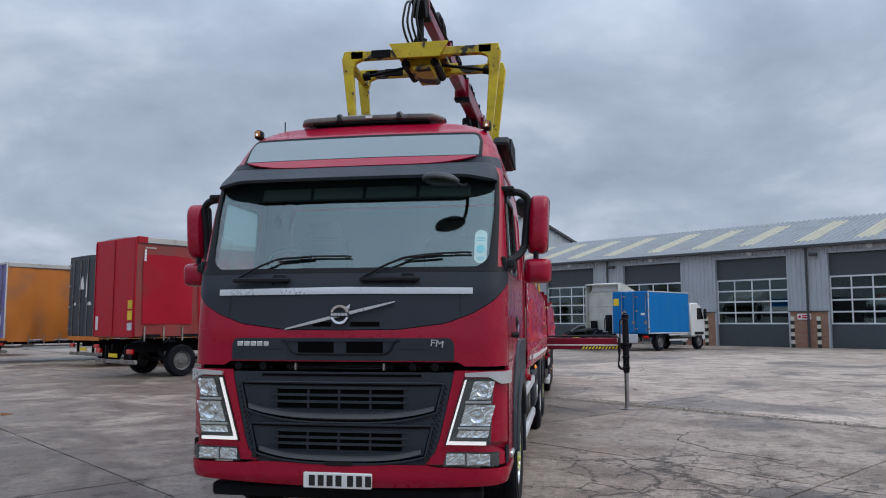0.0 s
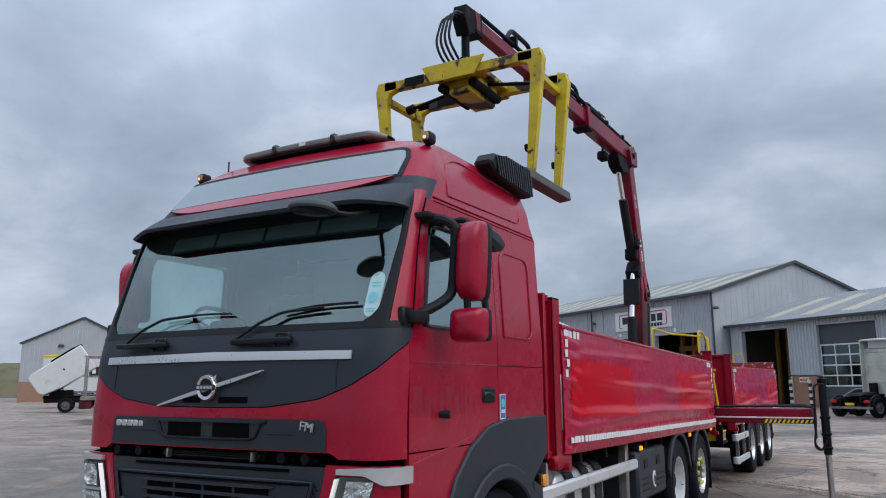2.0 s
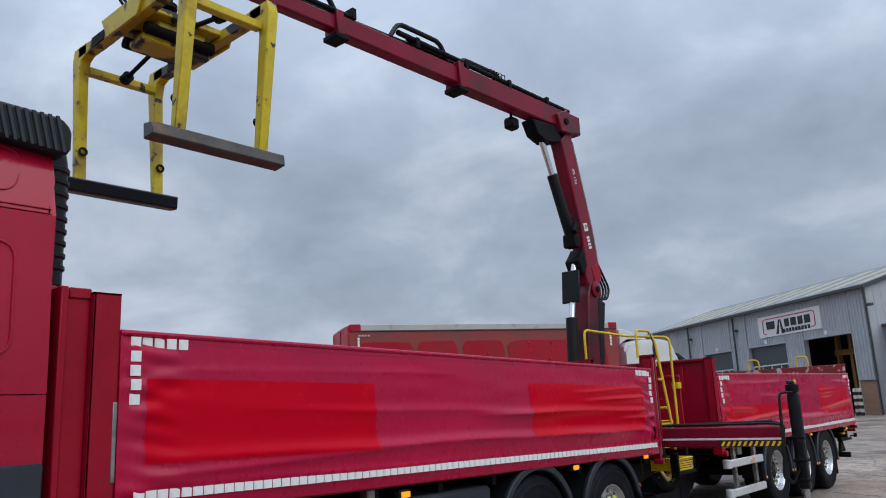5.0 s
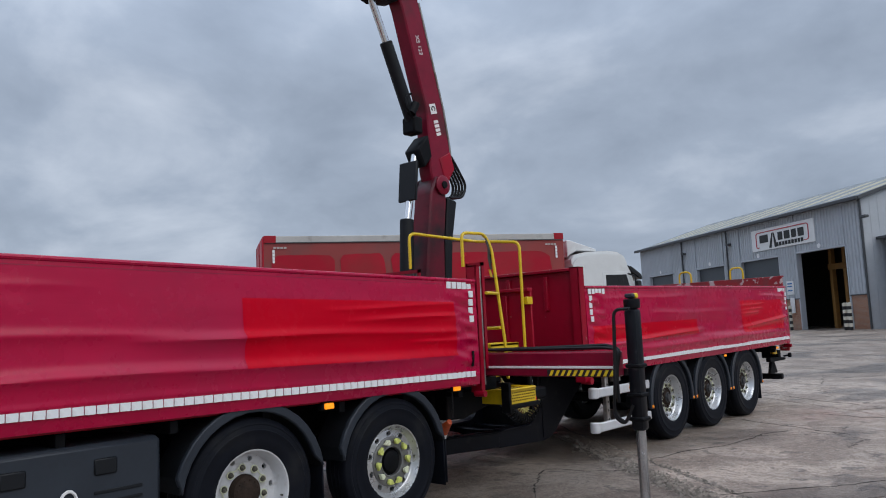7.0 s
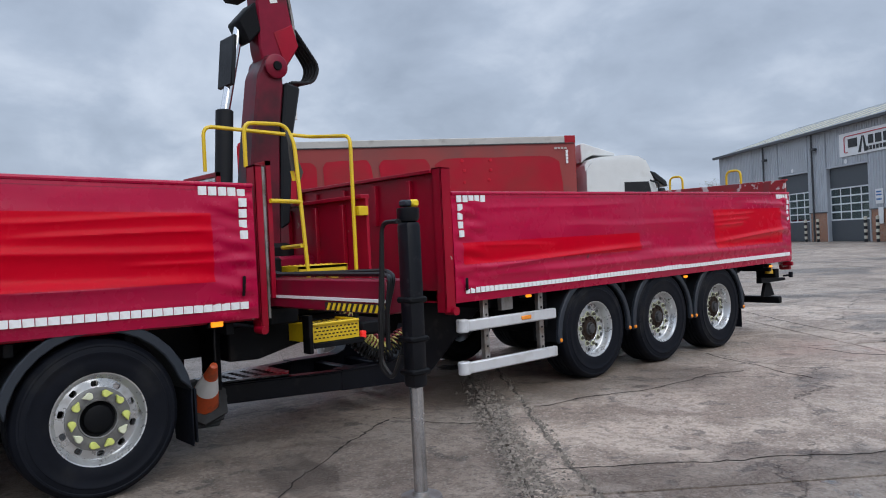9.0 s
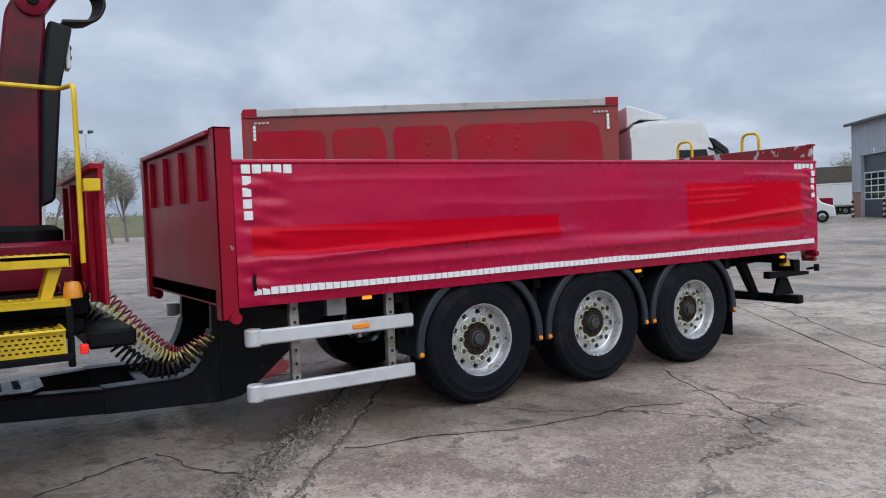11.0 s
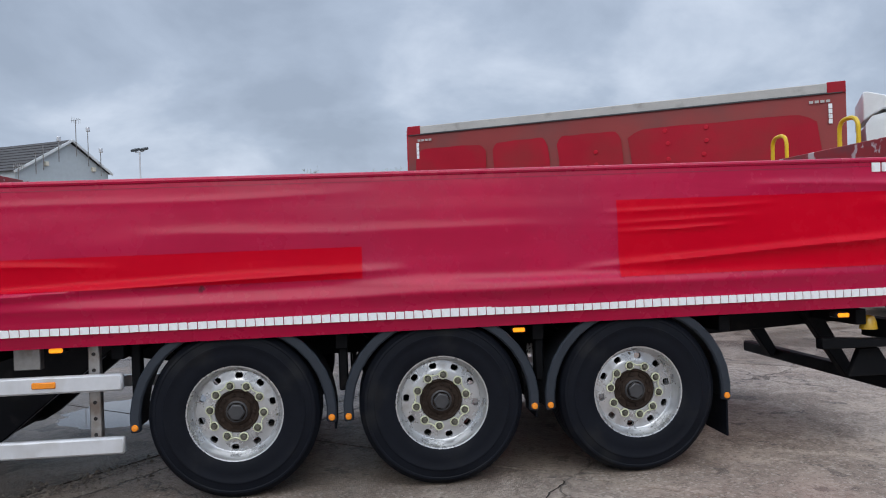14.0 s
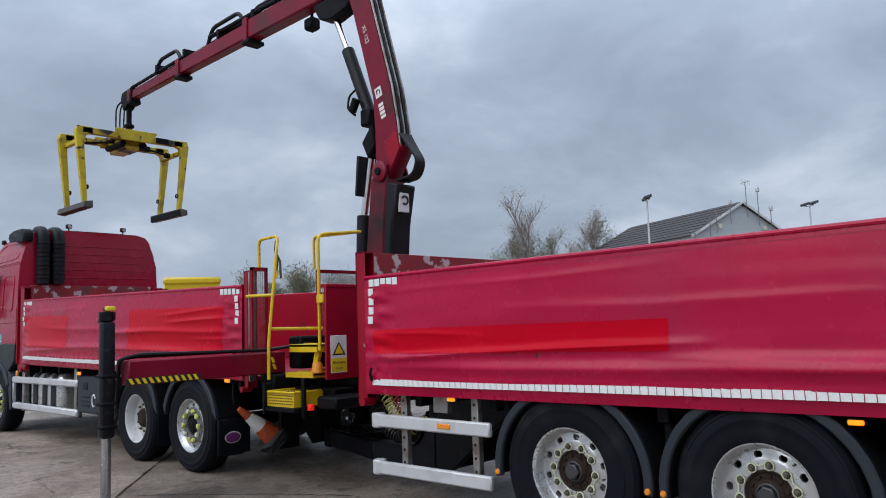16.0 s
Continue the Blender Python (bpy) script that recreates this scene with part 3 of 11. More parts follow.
def wheel_meshes(kind):
    """Tyre, rim and hub of a road wheel; the trailer runs on wide single tyres."""
    if kind in WHEEL_MESH:
        return WHEEL_MESH[kind]
    R, wide = (0.534, 0.185) if kind == "trailer" else (0.522, 0.145)
    bm = B()
    wall = [(0.292, -0.022), (0.302, -0.004), (0.325, 0.004), (0.375, 0.009), (0.420, 0.008), (0.424, 0.0105), (0.436, 0.0105), (0.440, 0.006), (R - 0.052, 0.0), (R - 0.047, 0.003), (R - 0.034, 0.001), (R - 0.030, -0.006), (R - 0.012, -0.018), (R - 0.003, -0.034)]
    prof = [(r, -wide - h) for r, h in wall]
    n = 5 if kind == "trailer" else 4
    pitch = (2 * wide - 0.10) / n
    for k in range(n):
        c = -wide + 0.05 + pitch * (k + 0.5)
        prof += [(R, c - pitch * 0.36), (R, c + pitch * 0.30), (R - 0.012, c + pitch * 0.36), (R - 0.012, c + pitch * 0.62)]
    prof = prof[:-2] + [(r, wide + h) for r, h in wall[::-1]]
    lathe(bm, prof, AXLE, 64)
    tyre = finish(bm, RUBBER)
    deep = kind == "drive"
    lip = wide - 0.012
    d0 = {"trailer": 0.088, "drive": 0.02, "steer": 0.085}[kind]          # plane of the disc at its rim
    rise = {"trailer": 0.010, "drive": -0.01, "steer": 0.012}[kind]
    bm = B()
    lathe(bm, [(0.292, -0.10), (0.292, lip - 0.02), (0.303, lip - 0.008), (0.3055, lip + 0.002), (0.302, lip + 0.008), (0.294, lip + 0.006), (0.288, lip - 0.006), (0.280, lip - 0.022), (0.272, d0 + 0.016), (0.266, d0 + 0.004), (0.260, d0)], AXLE, 56)
    ro, ri, rm, hr = 0.260, 0.200, 0.230, 0.0205 if deep else 0.0245
    t = B()
    steps = 3
    for k in range(10):
        a0, a1 = 2 * math.pi * k / 10, 2 * math.pi * (k + 1) / 10
        am = (a0 + a1) / 2
        ring = [(ri, a0 + (a1 - a0) * j / steps) for j in range(steps)] + [(ri, a1), (rm, a1)] + [(ro, a1 - (a1 - a0) * j / steps) for j in range(steps)] + [(ro, a0), (rm, a0)]
        zr = lambda r: d0 + rise * (ro - r) / (ro - ri)
        outl = [t.verts.new((r * math.cos(a), r * math.sin(a), zr(r))) for r, a in ring]
        cx, cy = rm * math.cos(am), rm * math.sin(am)
        hole, low = [], []
        for r, a in ring:
            v = Vector((r * math.cos(a) - cx, r * math.sin(a) - cy)).normalized() * hr
            hole.append(t.verts.new((cx + v.x, cy + v.y, zr(rm)))); low.append(t.verts.new((cx + v.x, cy + v.y, zr(rm) - 0.03)))
        m_ = len(ring)
        for i in range(m_):
            j = (i + 1) % m_
            t.faces.new((outl[i], outl[j], hole[j], hole[i])), t.faces.new((hole[i], hole[j], low[j], low[i]))
    bmesh.ops.remove_doubles(t, verts=t.verts[:], dist=1e-5)
    add(bm, t, AXLE)
    dc = d0 + rise
    bore = {"trailer": 0.139, "drive": 0.120, "steer": 0.118}[kind]
    lathe(bm, [(ri, dc), (0.192, dc + 0.002), (bore + 0.004, dc + 0.002), (bore, dc - 0.003), (bore, dc - 0.035)], AXLE, 40)
    rim = finish(bm, WHITE_STEEL if deep else ALLOY)
    bm = B(); cyl(bm, (lip - 0.03, 0.0, -0.262), (lip - 0.005, 0.0, -0.258), 0.007, seg=8); valve = finish(bm, NUT)
    bm = B()
    if kind == "trailer":
        lathe(bm, [(0.139, dc - 0.03), (0.1385, dc - 0.006), (0.130, dc - 0.002), (0.118, dc - 0.010), (0.092, dc - 0.008), (0.084, dc + 0.006), (0.074, dc + 0.012), (0.0, dc + 0.012)], AXLE, 32)
        for k in range(10):
            a = 2 * math.pi * (k + 0.5) / 10
            add(bm, (lambda q_: (lathe(q_, [(0.0, 0.014), (0.012, 0.014), (0.014, 0.0)], None, 6), q_)[1])(B()), Matrix.Translation((dc - 0.010, 0.106 * math.cos(a), 0.106 * math.sin(a))) @ AXLE)
    elif kind == "drive":
        lathe(bm, [(0.120, dc - 0.03), (0.118, dc + 0.02), (0.110, dc + 0.05), (0.094, dc + 0.055), (0.066, dc + 0.07), (0.0, dc + 0.07)], AXLE, 24)
        for k in range(12):
            a = 2 * math.pi * k / 12
            add(bm, (lambda q_: (lathe(q_, [(0.0, 0.012), (0.009, 0.012), (0.011, 0.0)], None, 6), q_)[1])(B()), Matrix.Translation((dc + 0.053, 0.082 * math.cos(a), 0.082 * math.sin(a))) @ AXLE)
    else:
        lathe(bm, [(0.118, dc - 0.03), (0.112, dc - 0.012), (0.094, dc - 0.022), (0.088, dc + 0.012), (0.078, dc + 0.018), (0.0, dc + 0.018)], AXLE, 28)
    hub = finish(bm, CHASSIS if kind == "steer" else RUST)
    flange = cap = None
    if kind == "steer":
        bm = B(); lathe(bm, [(0.206, dc + 0.0), (0.204, dc + 0.008), (0.198, dc + 0.010), (0.130, dc + 0.010), (0.124, dc + 0.018), (0.117, dc + 0.016), (0.116, dc - 0.02)], AXLE, 40); flange = finish(bm, FLANGE)
    if kind == "trailer":
        bm = B()
        lathe(bm, [(0.070, dc + 0.008), (0.068, dc + 0.020), (0.060, dc + 0.024), (0.058, dc + 0.024)], AXLE, 28)
        lathe(bm, [(0.056, dc + 0.020), (0.054, dc + 0.042), (0.046, dc + 0.047), (0.0, dc + 0.047)], AXLE, 6)
        cap = finish(bm, HUB_CAP)
    bm = B()
    lathe(bm, [(0.024, 0.0), (0.024, 0.004), (0.0185, 0.006), (0.0185, 0.024), (0.012, 0.026), (0.012, 0.036), (0.0, 0.036)], AXLE, 6)
    nut = finish(bm, NUT, False)
    bm = B()
    prism(bm, [(-0.022, -0.012), (-0.012, -0.022), (0.004, -0.024), (0.020, -0.013), (0.046, 0.0), (0.020, 0.013), (0.004, 0.024), (-0.012, 0.022), (-0.022, 0.012)], "x", 0.0, 0.032, 0.004)
    cover = finish(bm, NUT_YELLOW)
    cover_pale = cover.copy(); cover_pale.materials.clear(); cover_pale.materials.append(WASHER)
    # a sprung link over two neighbouring nuts
    bm = B()
    for q in (-1, 1):
        add(bm, (lambda q_: (lathe(q_, [(0.022, 0.002), (0.023, 0.010), (0.029, 0.011), (0.031, 0.004)], None, 14), q_)[1])(B()), Matrix.Translation((0.0, q * 0.0518, 0.0)) @ AXLE)
        tube(bm, [(0.006, q * 0.040, 0.020), (0.006, 0.0, 0.004), (0.006, -q * 0.040, 0.022)], 0.0042, 5, 0.03)
    link = finish(bm, WASHER)
    WHEEL_MESH[kind] = (tyre, rim, hub, cap, nut, cover, cover_pale, link, flange, valve, dc)
    return WHEEL_MESH[kind]


def wheel(parent, x, y, z, kind, turn=0.0, near=True):
    tyre, rim, hub, cap, nut, cover, cover_pale, link, flange, valve, dc = wheel_meshes(kind)
    w = new("wheel")
    w.parent = parent
    w.matrix_basis = Matrix.Translation((x, y, z)) @ (Matrix.Identity(4) if near else Matrix.Rotation(math.pi, 4, "Z")) @ Matrix.Rotation(turn, 4, "X")
    part("tyre", tyre, None, w)
    part("rim", rim, None, w)
    part("hub", hub, None, w)
    if not near:
        return w
    part("valve", valve, None, w)
    if flange:
        part("hub_flange", flange, None, w)
    if cap:
        part("hub_cap", cap, None, w)
    face = dc + (0.010 if kind == "steer" else 0.002)
    for k in range(10):
        a = 2 * math.pi * k / 10
        spin = Matrix.Rotation(a, 4, "X") @ Matrix.Translation((face, 0.0, 0.1675))
        part("wheel_nut", nut, None, w, m=spin)
        if kind == "steer":
            # pointers in pairs, tip towards tip
            part("nut_cover", cover_pale if k in (1, 4, 8) else cover, None, w, m=spin @ Matrix.Rotation(radians(10 if k % 2 else 170), 4, "X") @ Matrix.Translation((0.010, 0, 0)))
        elif k % 2 == 0:
            part("nut_link", link, None, w, m=Matrix.Rotation(a + math.pi / 10, 4, "X") @ Matrix.Translation((face + 0.004, 0.0, 0.1593)))
    return w

# ---- the lorry: front at y = 0, near side towards +x ----
lorry = thing("lorry", "dark red dropside lorry with a high-roof sleeper cab, parked", "lorry")
FZ = [(0.40, 0.05), (0.50, 0.0), (1.30, 0.0), (1.56, 0.0), (1.90, 0.03), (2.03, 0.07), (2.80, 0.36), (3.02, 0.47), (3.25, 0.62), (3.32, 0.74)]
WZ = [(0.40, 1.20), (0.55, 1.235), (1.30, 1.245), (2.00, 1.245), (2.84, 1.20), (3.10, 1.135), (3.32, 1.04)]
BOW, RC = 0.04, 0.20
RCZ = [(0.4, 0.20), (1.92, 0.20), (2.05, 0.17), (2.54, 0.09), (2.80, 0.075), (2.86, 0.10), (3.04, 0.20)]     # the corner's radius tightens beside the screen


def cab(s, z, out=0.0):
    """A point of the cab's front skin: s runs from the middle round the corner."""
    w, f = lerp(WZ, z) + out, lerp(FZ, z) - out
    q, a = 1 if s >= 0 else -1, abs(s)
    rc = lerp(RCZ, z)
    flat = w - rc
    if a <= flat:
        return (q * a, f + BOW * (a / flat) ** 2, z)
    ang = (a - flat) / rc
    if ang <= math.pi / 2:
        return (q * (flat + rc * math.sin(ang)), f + BOW + rc * (1 - math.cos(ang)), z)
    return (q * w, f + BOW + rc + (a - flat - rc * math.pi / 2), z)


def se(z):
    """How far along the skin the corner ends at this height."""
    return lerp(WZ, z) - lerp(RCZ, z) * (1 - math.pi / 2)


def cab_patch(bm, s0, s1, z0, z1, thick=0.02, out=0.0, nu=24, nv=8):
    """Skin between two borders; each border is a number or a function (of z for s, of s for z)."""
    mz = (z0 + z1) / 2 if not callable(z0) and not callable(z1) else 2.0
    if (s1(mz) if callable(s1) else s1) < (s0(mz) if callable(s0) else s0):
        s0, s1 = s1, s0

    def fn(u, v):
        if callable(s0) or callable(s1):
            z = z0 + (z1 - z0) * v
            a = s0(z) if callable(s0) else s0
            b = s1(z) if callable(s1) else s1
            return cab(a + (b - a) * u, z, out)
        s = s0 + (s1 - s0) * u
        a = z0(s) if callable(z0) else z0
        b = z1(s) if callable(z1) else z1
        return cab(s, a + (b - a) * v, out)
    return sheet(bm, fn, nu, nv, thick)


SE = 1.245 - RC + RC * math.pi / 2        # where the corner ends and the side begins
# bumper
bm = B()
cab_patch(bm, -SE - 0.42, SE + 0.42, lambda s: 0.44 + 0.04 * (abs(s) / 1.2) ** 2, lambda s: 0.615 if abs(s) < 0.72 else 0.60, 0.03, 0.015, 48, 6)
bumper = part("bumper", bm, RED, lorry)
bm = B(); box(bm, -1.05, 1.05, 0.10, 0.30, 0.33, 0.43, 0.02); part("under_bumper", bm, CHASSIS, lorry)
bm = B(); box(bm, -0.26, 0.26, -0.045, -0.018, 0.44, 0.552, 0.006); plate = part("number_plate", bm, PLATE, lorry, "white number plate")
for k in range(7):
    x = -0.215 + 0.068 * k + (0.02 if k > 3 else 0)
    bm = B(); box(bm, x, x + 0.045, -0.049, -0.044, 0.458, 0.535); part("plate_bar", bm, INK, plate)
# grille
GR = [(0.58, 0.58), (0.66, 0.70), (0.80, 0.75), (1.28, 0.86)]
bm = B(); cab_patch(bm, lambda z: -lerp(GR, z), lambda z: lerp(GR, z), 0.60, 1.285, 0.03, 0.0, 30, 14); grille = part("grille", bm, GREY_PLASTIC, lorry)


def grille_window(z0, z1, top, w, wide, slats, blade, low, drop):
    """A slatted opening in a raised panel whose lower edge follows a curved blade."""
    edge = lambda k: low + drop * abs(k) ** 3
    bm = B()
    sheet(bm, lambda u, v: cab((2 * u - 1) * (wide - 0.05 * (1 - v)), edge(2 * u - 1) + (top - edge(2 * u - 1)) * v, 0.008), 30, 6, 0.01)
    panel = part("grille_panel", bm, GREY_PLASTIC, grille)
    line = [(-(wide - 0.05), edge(1)), (-wide, top), (wide, top), (wide - 0.05, edge(1))] + [((wide - 0.05) * k, edge(k)) for k in np.linspace(0.9, -0.9, 19)] + [(-(wide - 0.05), edge(1))]
    path = []
    for (xa, za), (xb, zb_) in zip(line, line[1:]):
        n_ = max(1, int(abs(xb - xa) / 0.1))
        path += [(xa + (xb - xa) * k / n_, za + (zb_ - za) * k / n_) for k in range(n_)]
    for grow, r, mat, nm in ((0.0, 0.0065, VOID, "panel_groove"), (0.014, 0.010, GREY_PLASTIC, "panel_rim")):
        bm = B(); tube(bm, [Vector(cab(x * (1 + grow), z + grow * (1 if z > (low + top) / 2 else -1), 0.014)) for x, z in path + path[:1]], r, 6, 0); part(nm, bm, mat, panel)
    # flat black sheet painted as the dark depth behind the slats
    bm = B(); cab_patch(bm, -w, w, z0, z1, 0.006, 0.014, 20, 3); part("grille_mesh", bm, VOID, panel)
    for z in slats:
        bm = B(); sheet(bm, lambda u, v: cab((2 * u - 1) * (w + 0.045), z + (v - 0.5) * 0.019 * (1 - 0.7 * abs(2 * u - 1) ** 14), 0.020 + 0.012 * (1 - abs(2 * u - 1) ** 10)), 30, 2, 0.016); part("grille_slat", bm, GREY_PLASTIC, panel)
    for x in (-0.24, 0.0, 0.24):
        bm = B(); cab_patch(bm, x - 0.009, x + 0.009, z0, z1, 0.01, 0.020, 1, 3); part("grille_rib", bm, GREY_PLASTIC, panel)
    zc, bw, rise = blade
    for lo_, hi_, out, mat, nm in ((-0.024, 0.020, 0.034, BLADE, "grille_blade"), (0.016, 0.026, 0.044, GREY_PLASTIC, "blade_lip")):
        bm = B(); cab_patch(bm, -bw, bw, lambda s_: zc + rise * (abs(s_) / bw) ** 3 + lo_ + 0.008 * (abs(s_) / bw) ** 6, lambda s_: zc + rise * (abs(s_) / bw) ** 3 + hi_ - 0.004 * (abs(s_) / bw) ** 6, 0.02, out, 36, 3); part(nm, bm, mat, panel)


grille_window(1.017, 1.160, 1.192, 0.486, 0.775, (1.168, 1.115, 1.066), (0.968, 0.715, 0.06), 0.925, 0.085)
grille_window(0.715, 0.856, 0.884, 0.475, 0.692, (0.852, 0.804, 0.758), (0.662, 0.62, 0.055), 0.628, 0.060)
# two more black strips painted as shaded openings
bm = B(); cab_patch(bm, -0.62, 0.62, 1.252, 1.27, 0.01, 0.006, 20, 1); part("grille_mesh", bm, VOID, grille)
bm = B(); cab_patch(bm, -0.47, 0.47, 0.888, 0.934 - 0.02, 0.004, 0.004, 20, 1); part("grille_mesh", bm, VOID, grille)
for k in range(24):
    for r_ in range(2):
        x = -0.468 + 0.039 * (k + 0.5 * r_)
        bm = B(); tube(bm, [Vector(cab(x + 0.018 * math.cos(math.pi / 3 * j), 0.893 + 0.015 * r_ + 0.009 * math.sin(math.pi / 3 * j), 0.010)) for j in range(7)], 0.003, 4, 0); part("honeycomb_cell", bm, GREY_PLASTIC, grille)
# pressed honeycomb beside the panels
for q in (-1, 1):
    bm = B()
    for k in range(26):
        z = 0.70 + 0.0195 * k
        for c_ in range(2):
            x = lerp(GR, z) - 0.030 - 0.030 * c_ - 0.015 * (k % 2)
            lathe(bm, [(0.0, 0.003), (0.008, 0.0025), (0.0115, 0.0)], Matrix.Translation(Vector(cab(q * x, z, 0.0005))) @ Matrix.Rotation(radians(90), 4, "X") @ Matrix.Diagonal((1.1, 0.8, 1, 1)), 6)
    part("pressed_honeycomb", bm, BLACK_PLASTIC, grille, kind="stuff")
bm = B(); box(bm, -0.11, 0.11, -0.03, 0.02, 0.60, 0.665, 0.008); part("tow_cover", bm, BLACK_PLASTIC, grille)
for q in (-1, 1):
    bm = B(); cyl(bm, (q * 0.66, -0.02, 0.66), (q * 0.66, 0.03, 0.66), 0.02, seg=14); part("camera_eye", bm, GLOSS_BLACK, grille)
# lamp corners
for q in (-1, 1):
    bm = B()
    def zone(a, b, z0, z1, thick, out, nu=14, nv=8):
        t = B()
        cab_patch(t, (lambda z: q * a(z)), (lambda z: q * b(z)), z0, z1, thick, out, nu, nv)
        return t
    lo = lambda z: lerp(GR, z) + 0.004
    corner = part("lamp_surround", zone(lo, lambda z: SE - 0.05 if z > 0.72 else SE + 0.38, 0.622, 1.30, 0.03, 0.004), RED, lorry)
    inner = lambda z: 0.80 + (z - 0.75) * 0.30
    outer = lambda z: 1.125 + (z - 0.75) * 0.06
    lamp = part("headlight", zone(inner, outer, 0.77, 1.245, 0.02, 0.010), HUB_CAP, lorry, "clear headlight with a lit L-shaped strip")
    part("light_strip", zone(inner, lambda z: inner(z) + 0.014, 0.77, 1.235, 0.030, 0.038, 3, 8), DRL, lamp)
    part("light_strip", zone(lambda z: inner(z) + 0.014, lambda z: outer(z) - 0.03, 0.77, 0.792, 0.030, 0.038, 6, 2), DRL, lamp)
    rnd = random.Random(5)
    for z0_, z1_, s0_, s1_, nu_, nv_ in ((1.095, 1.225, 0.070, 0.225, 5, 5), (0.905, 1.055, 0.060, 0.275, 7, 5), (0.822, 0.872, 0.060, 0.285, 9, 2)):
        # pressed chrome reflector, its cells tilted this way and that
        hts = [[rnd.uniform(0.0, 0.007) for _ in range(nv_ * 2 + 1)] for _ in range(nu_ * 2 + 1)]
        t = B()
        sheet(t, lambda u, v: cab(q * (inner(z0_ + (z1_ - z0_) * v) + s0_ + (s1_ - s0_) * u), z0_ + (z1_ - z0_) * v, 0.012 + hts[round(u * nu_ * 2)][round(v * nv_ * 2)] + 0.008 * (abs(2 * u - 1) ** 2 + abs(2 * v - 1) ** 2) / 2), nu_ * 2, nv_ * 2)
        part("reflector", t, REFLECTOR, lamp, smooth=False)
    for zc in (1.075, 0.888):
        part("lamp_divider", zone(lambda z: inner(z) + 0.05, lambda z: outer(z) - 0.01, zc - 0.008, zc + 0.008, 0.012, 0.024, 8, 1), SILVER, lamp)
    for zc, sc, r_ in ((1.160, 0.150, 0.045), (0.980, 0.165, 0.055)):
        bulb = Matrix.Translation(Vector(cab(q * (inner(zc) + sc), zc, 0.016))) @ Matrix.Rotation(radians(90), 4, "X")
        t = B(); lathe(t, [(r_, 0.014), (r_ * 0.8, 0.004), (r_ * 0.45, 0.0), (r_ * 0.4, 0.012), (0.0, 0.016)], bulb, 20); part("lamp_bowl", t, CHROME, lamp)
    cover = part("lamp_cover", zone(lambda z: inner(z) + 0.025, lambda z: outer(z) + 0.004, 0.805, 1.248, 0.0, 0.040, 14, 8), LAMP_GLASS, lamp)
    cover.visible_shadow = False
    part("lamp_rim", zone(lambda z: inner(z) - 0.012, lambda z: inner(z) + 0.002, 0.76, 1.25, 0.02, 0.016, 1, 8), GLOSS_BLACK, lamp)
    t = B()
    low_ = lambda s_: 1.256 - 0.050 * min(1.0, max(0.0, (abs(s_) - 1.12) / 0.10))
    cab_patch(t, q * 0.945, q * (SE + 0.075), low_, lambda s_: 1.284 + 0.010 * min(1.0, max(0.0, (abs(s_) - 0.95) / 0.15)), 0.03, 0.026, 24, 5)
    bmesh.ops.bevel(t, geom=[e for e in t.edges if e.is_manifold and e.calc_face_angle(0) > 1.0], offset=0.009, segments=2, affect="EDGES")
    part("lamp_brow", t, SILVER, lorry, "silver brow over the headlight")
    fin = lambda z: 0.775 + (z - 0.6) * 0.3
    fog = part("fog_light", zone(fin, lambda z: SE - 0.16, 0.615, 0.715, 0.015, 0.010, 10, 3), HUB_CAP, lorry, "clear fog light in the bumper")
    for s0_, s1_ in ((0.02, 0.16), (0.18, 0.34)):
        hts = [[rnd.uniform(0.0, 0.006) for _ in range(7)] for _ in range(11)]
        t = B(); sheet(t, lambda u, v: cab(q * (fin(0.63) + s0_ + (s1_ - s0_) * u), 0.625 + 0.08 * v, 0.014 + hts[round(u * 10)][round(v * 6)] + 0.006 * abs(2 * u - 1) ** 2), 10, 6); part("reflector", t, REFLECTOR, fog, smooth=False)
    part("lamp_divider", zone(lambda z: 0.955, lambda z: 0.967, 0.62, 0.71, 0.012, 0.026, 1, 2), SILVER, fog)
    part("lamp_cover", zone(lambda z: fin(z) + 0.004, lambda z: SE - 0.163, 0.618, 0.713, 0.0, 0.032, 10, 3), LAMP_GLASS, fog).visible_shadow = False
    t = zone(lambda z: SE - 0.08, lambda z: SE - 0.01, 0.62, 0.75, 0.015, 0.008, 4, 3); part("lamp_filler", t, BLACK_PLASTIC, lorry)
# open gap under the front lid, its shade painted as a black backing
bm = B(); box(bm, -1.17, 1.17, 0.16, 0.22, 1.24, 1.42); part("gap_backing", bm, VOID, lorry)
for x in (-0.82, -0.62, 0.55, 0.72):
    bm = B(); cyl(bm, (x, 0.02, 1.325), (x, 0.16, 1.325), 0.03, seg=12); cyl(bm, (x - 0.05, 0.08, 1.325), (x + 0.06, 0.08, 1.31), 0.016, seg=8); part("front_fitting", bm, CHASSIS, lorry)
bm = B(); box(bm, -0.45, 0.40, 0.06, 0.15, 1.295, 1.345, 0.01); cm_ = part("crossmember", bm, CHASSIS, lorry)
for k in range(3):
    bm = B(); tube(bm, [(-0.38 + 0.02 * k, 0.055, 1.306 + 0.013 * k), (-0.1, 0.05, 1.311 + 0.011 * k), (0.2, 0.05, 1.305 + 0.014 * k), (0.37, 0.055, 1.316 + 0.01 * k)], 0.005, 5, 0.05); part("cable", bm, HOSE, cm_)
for x in (-0.36, 0.33):
    bm = B(); box(bm, x - 0.008, x + 0.008, 0.02, 0.06, 1.295, 1.35, 0.003); part("latch_pin", bm, STEEL, lorry)
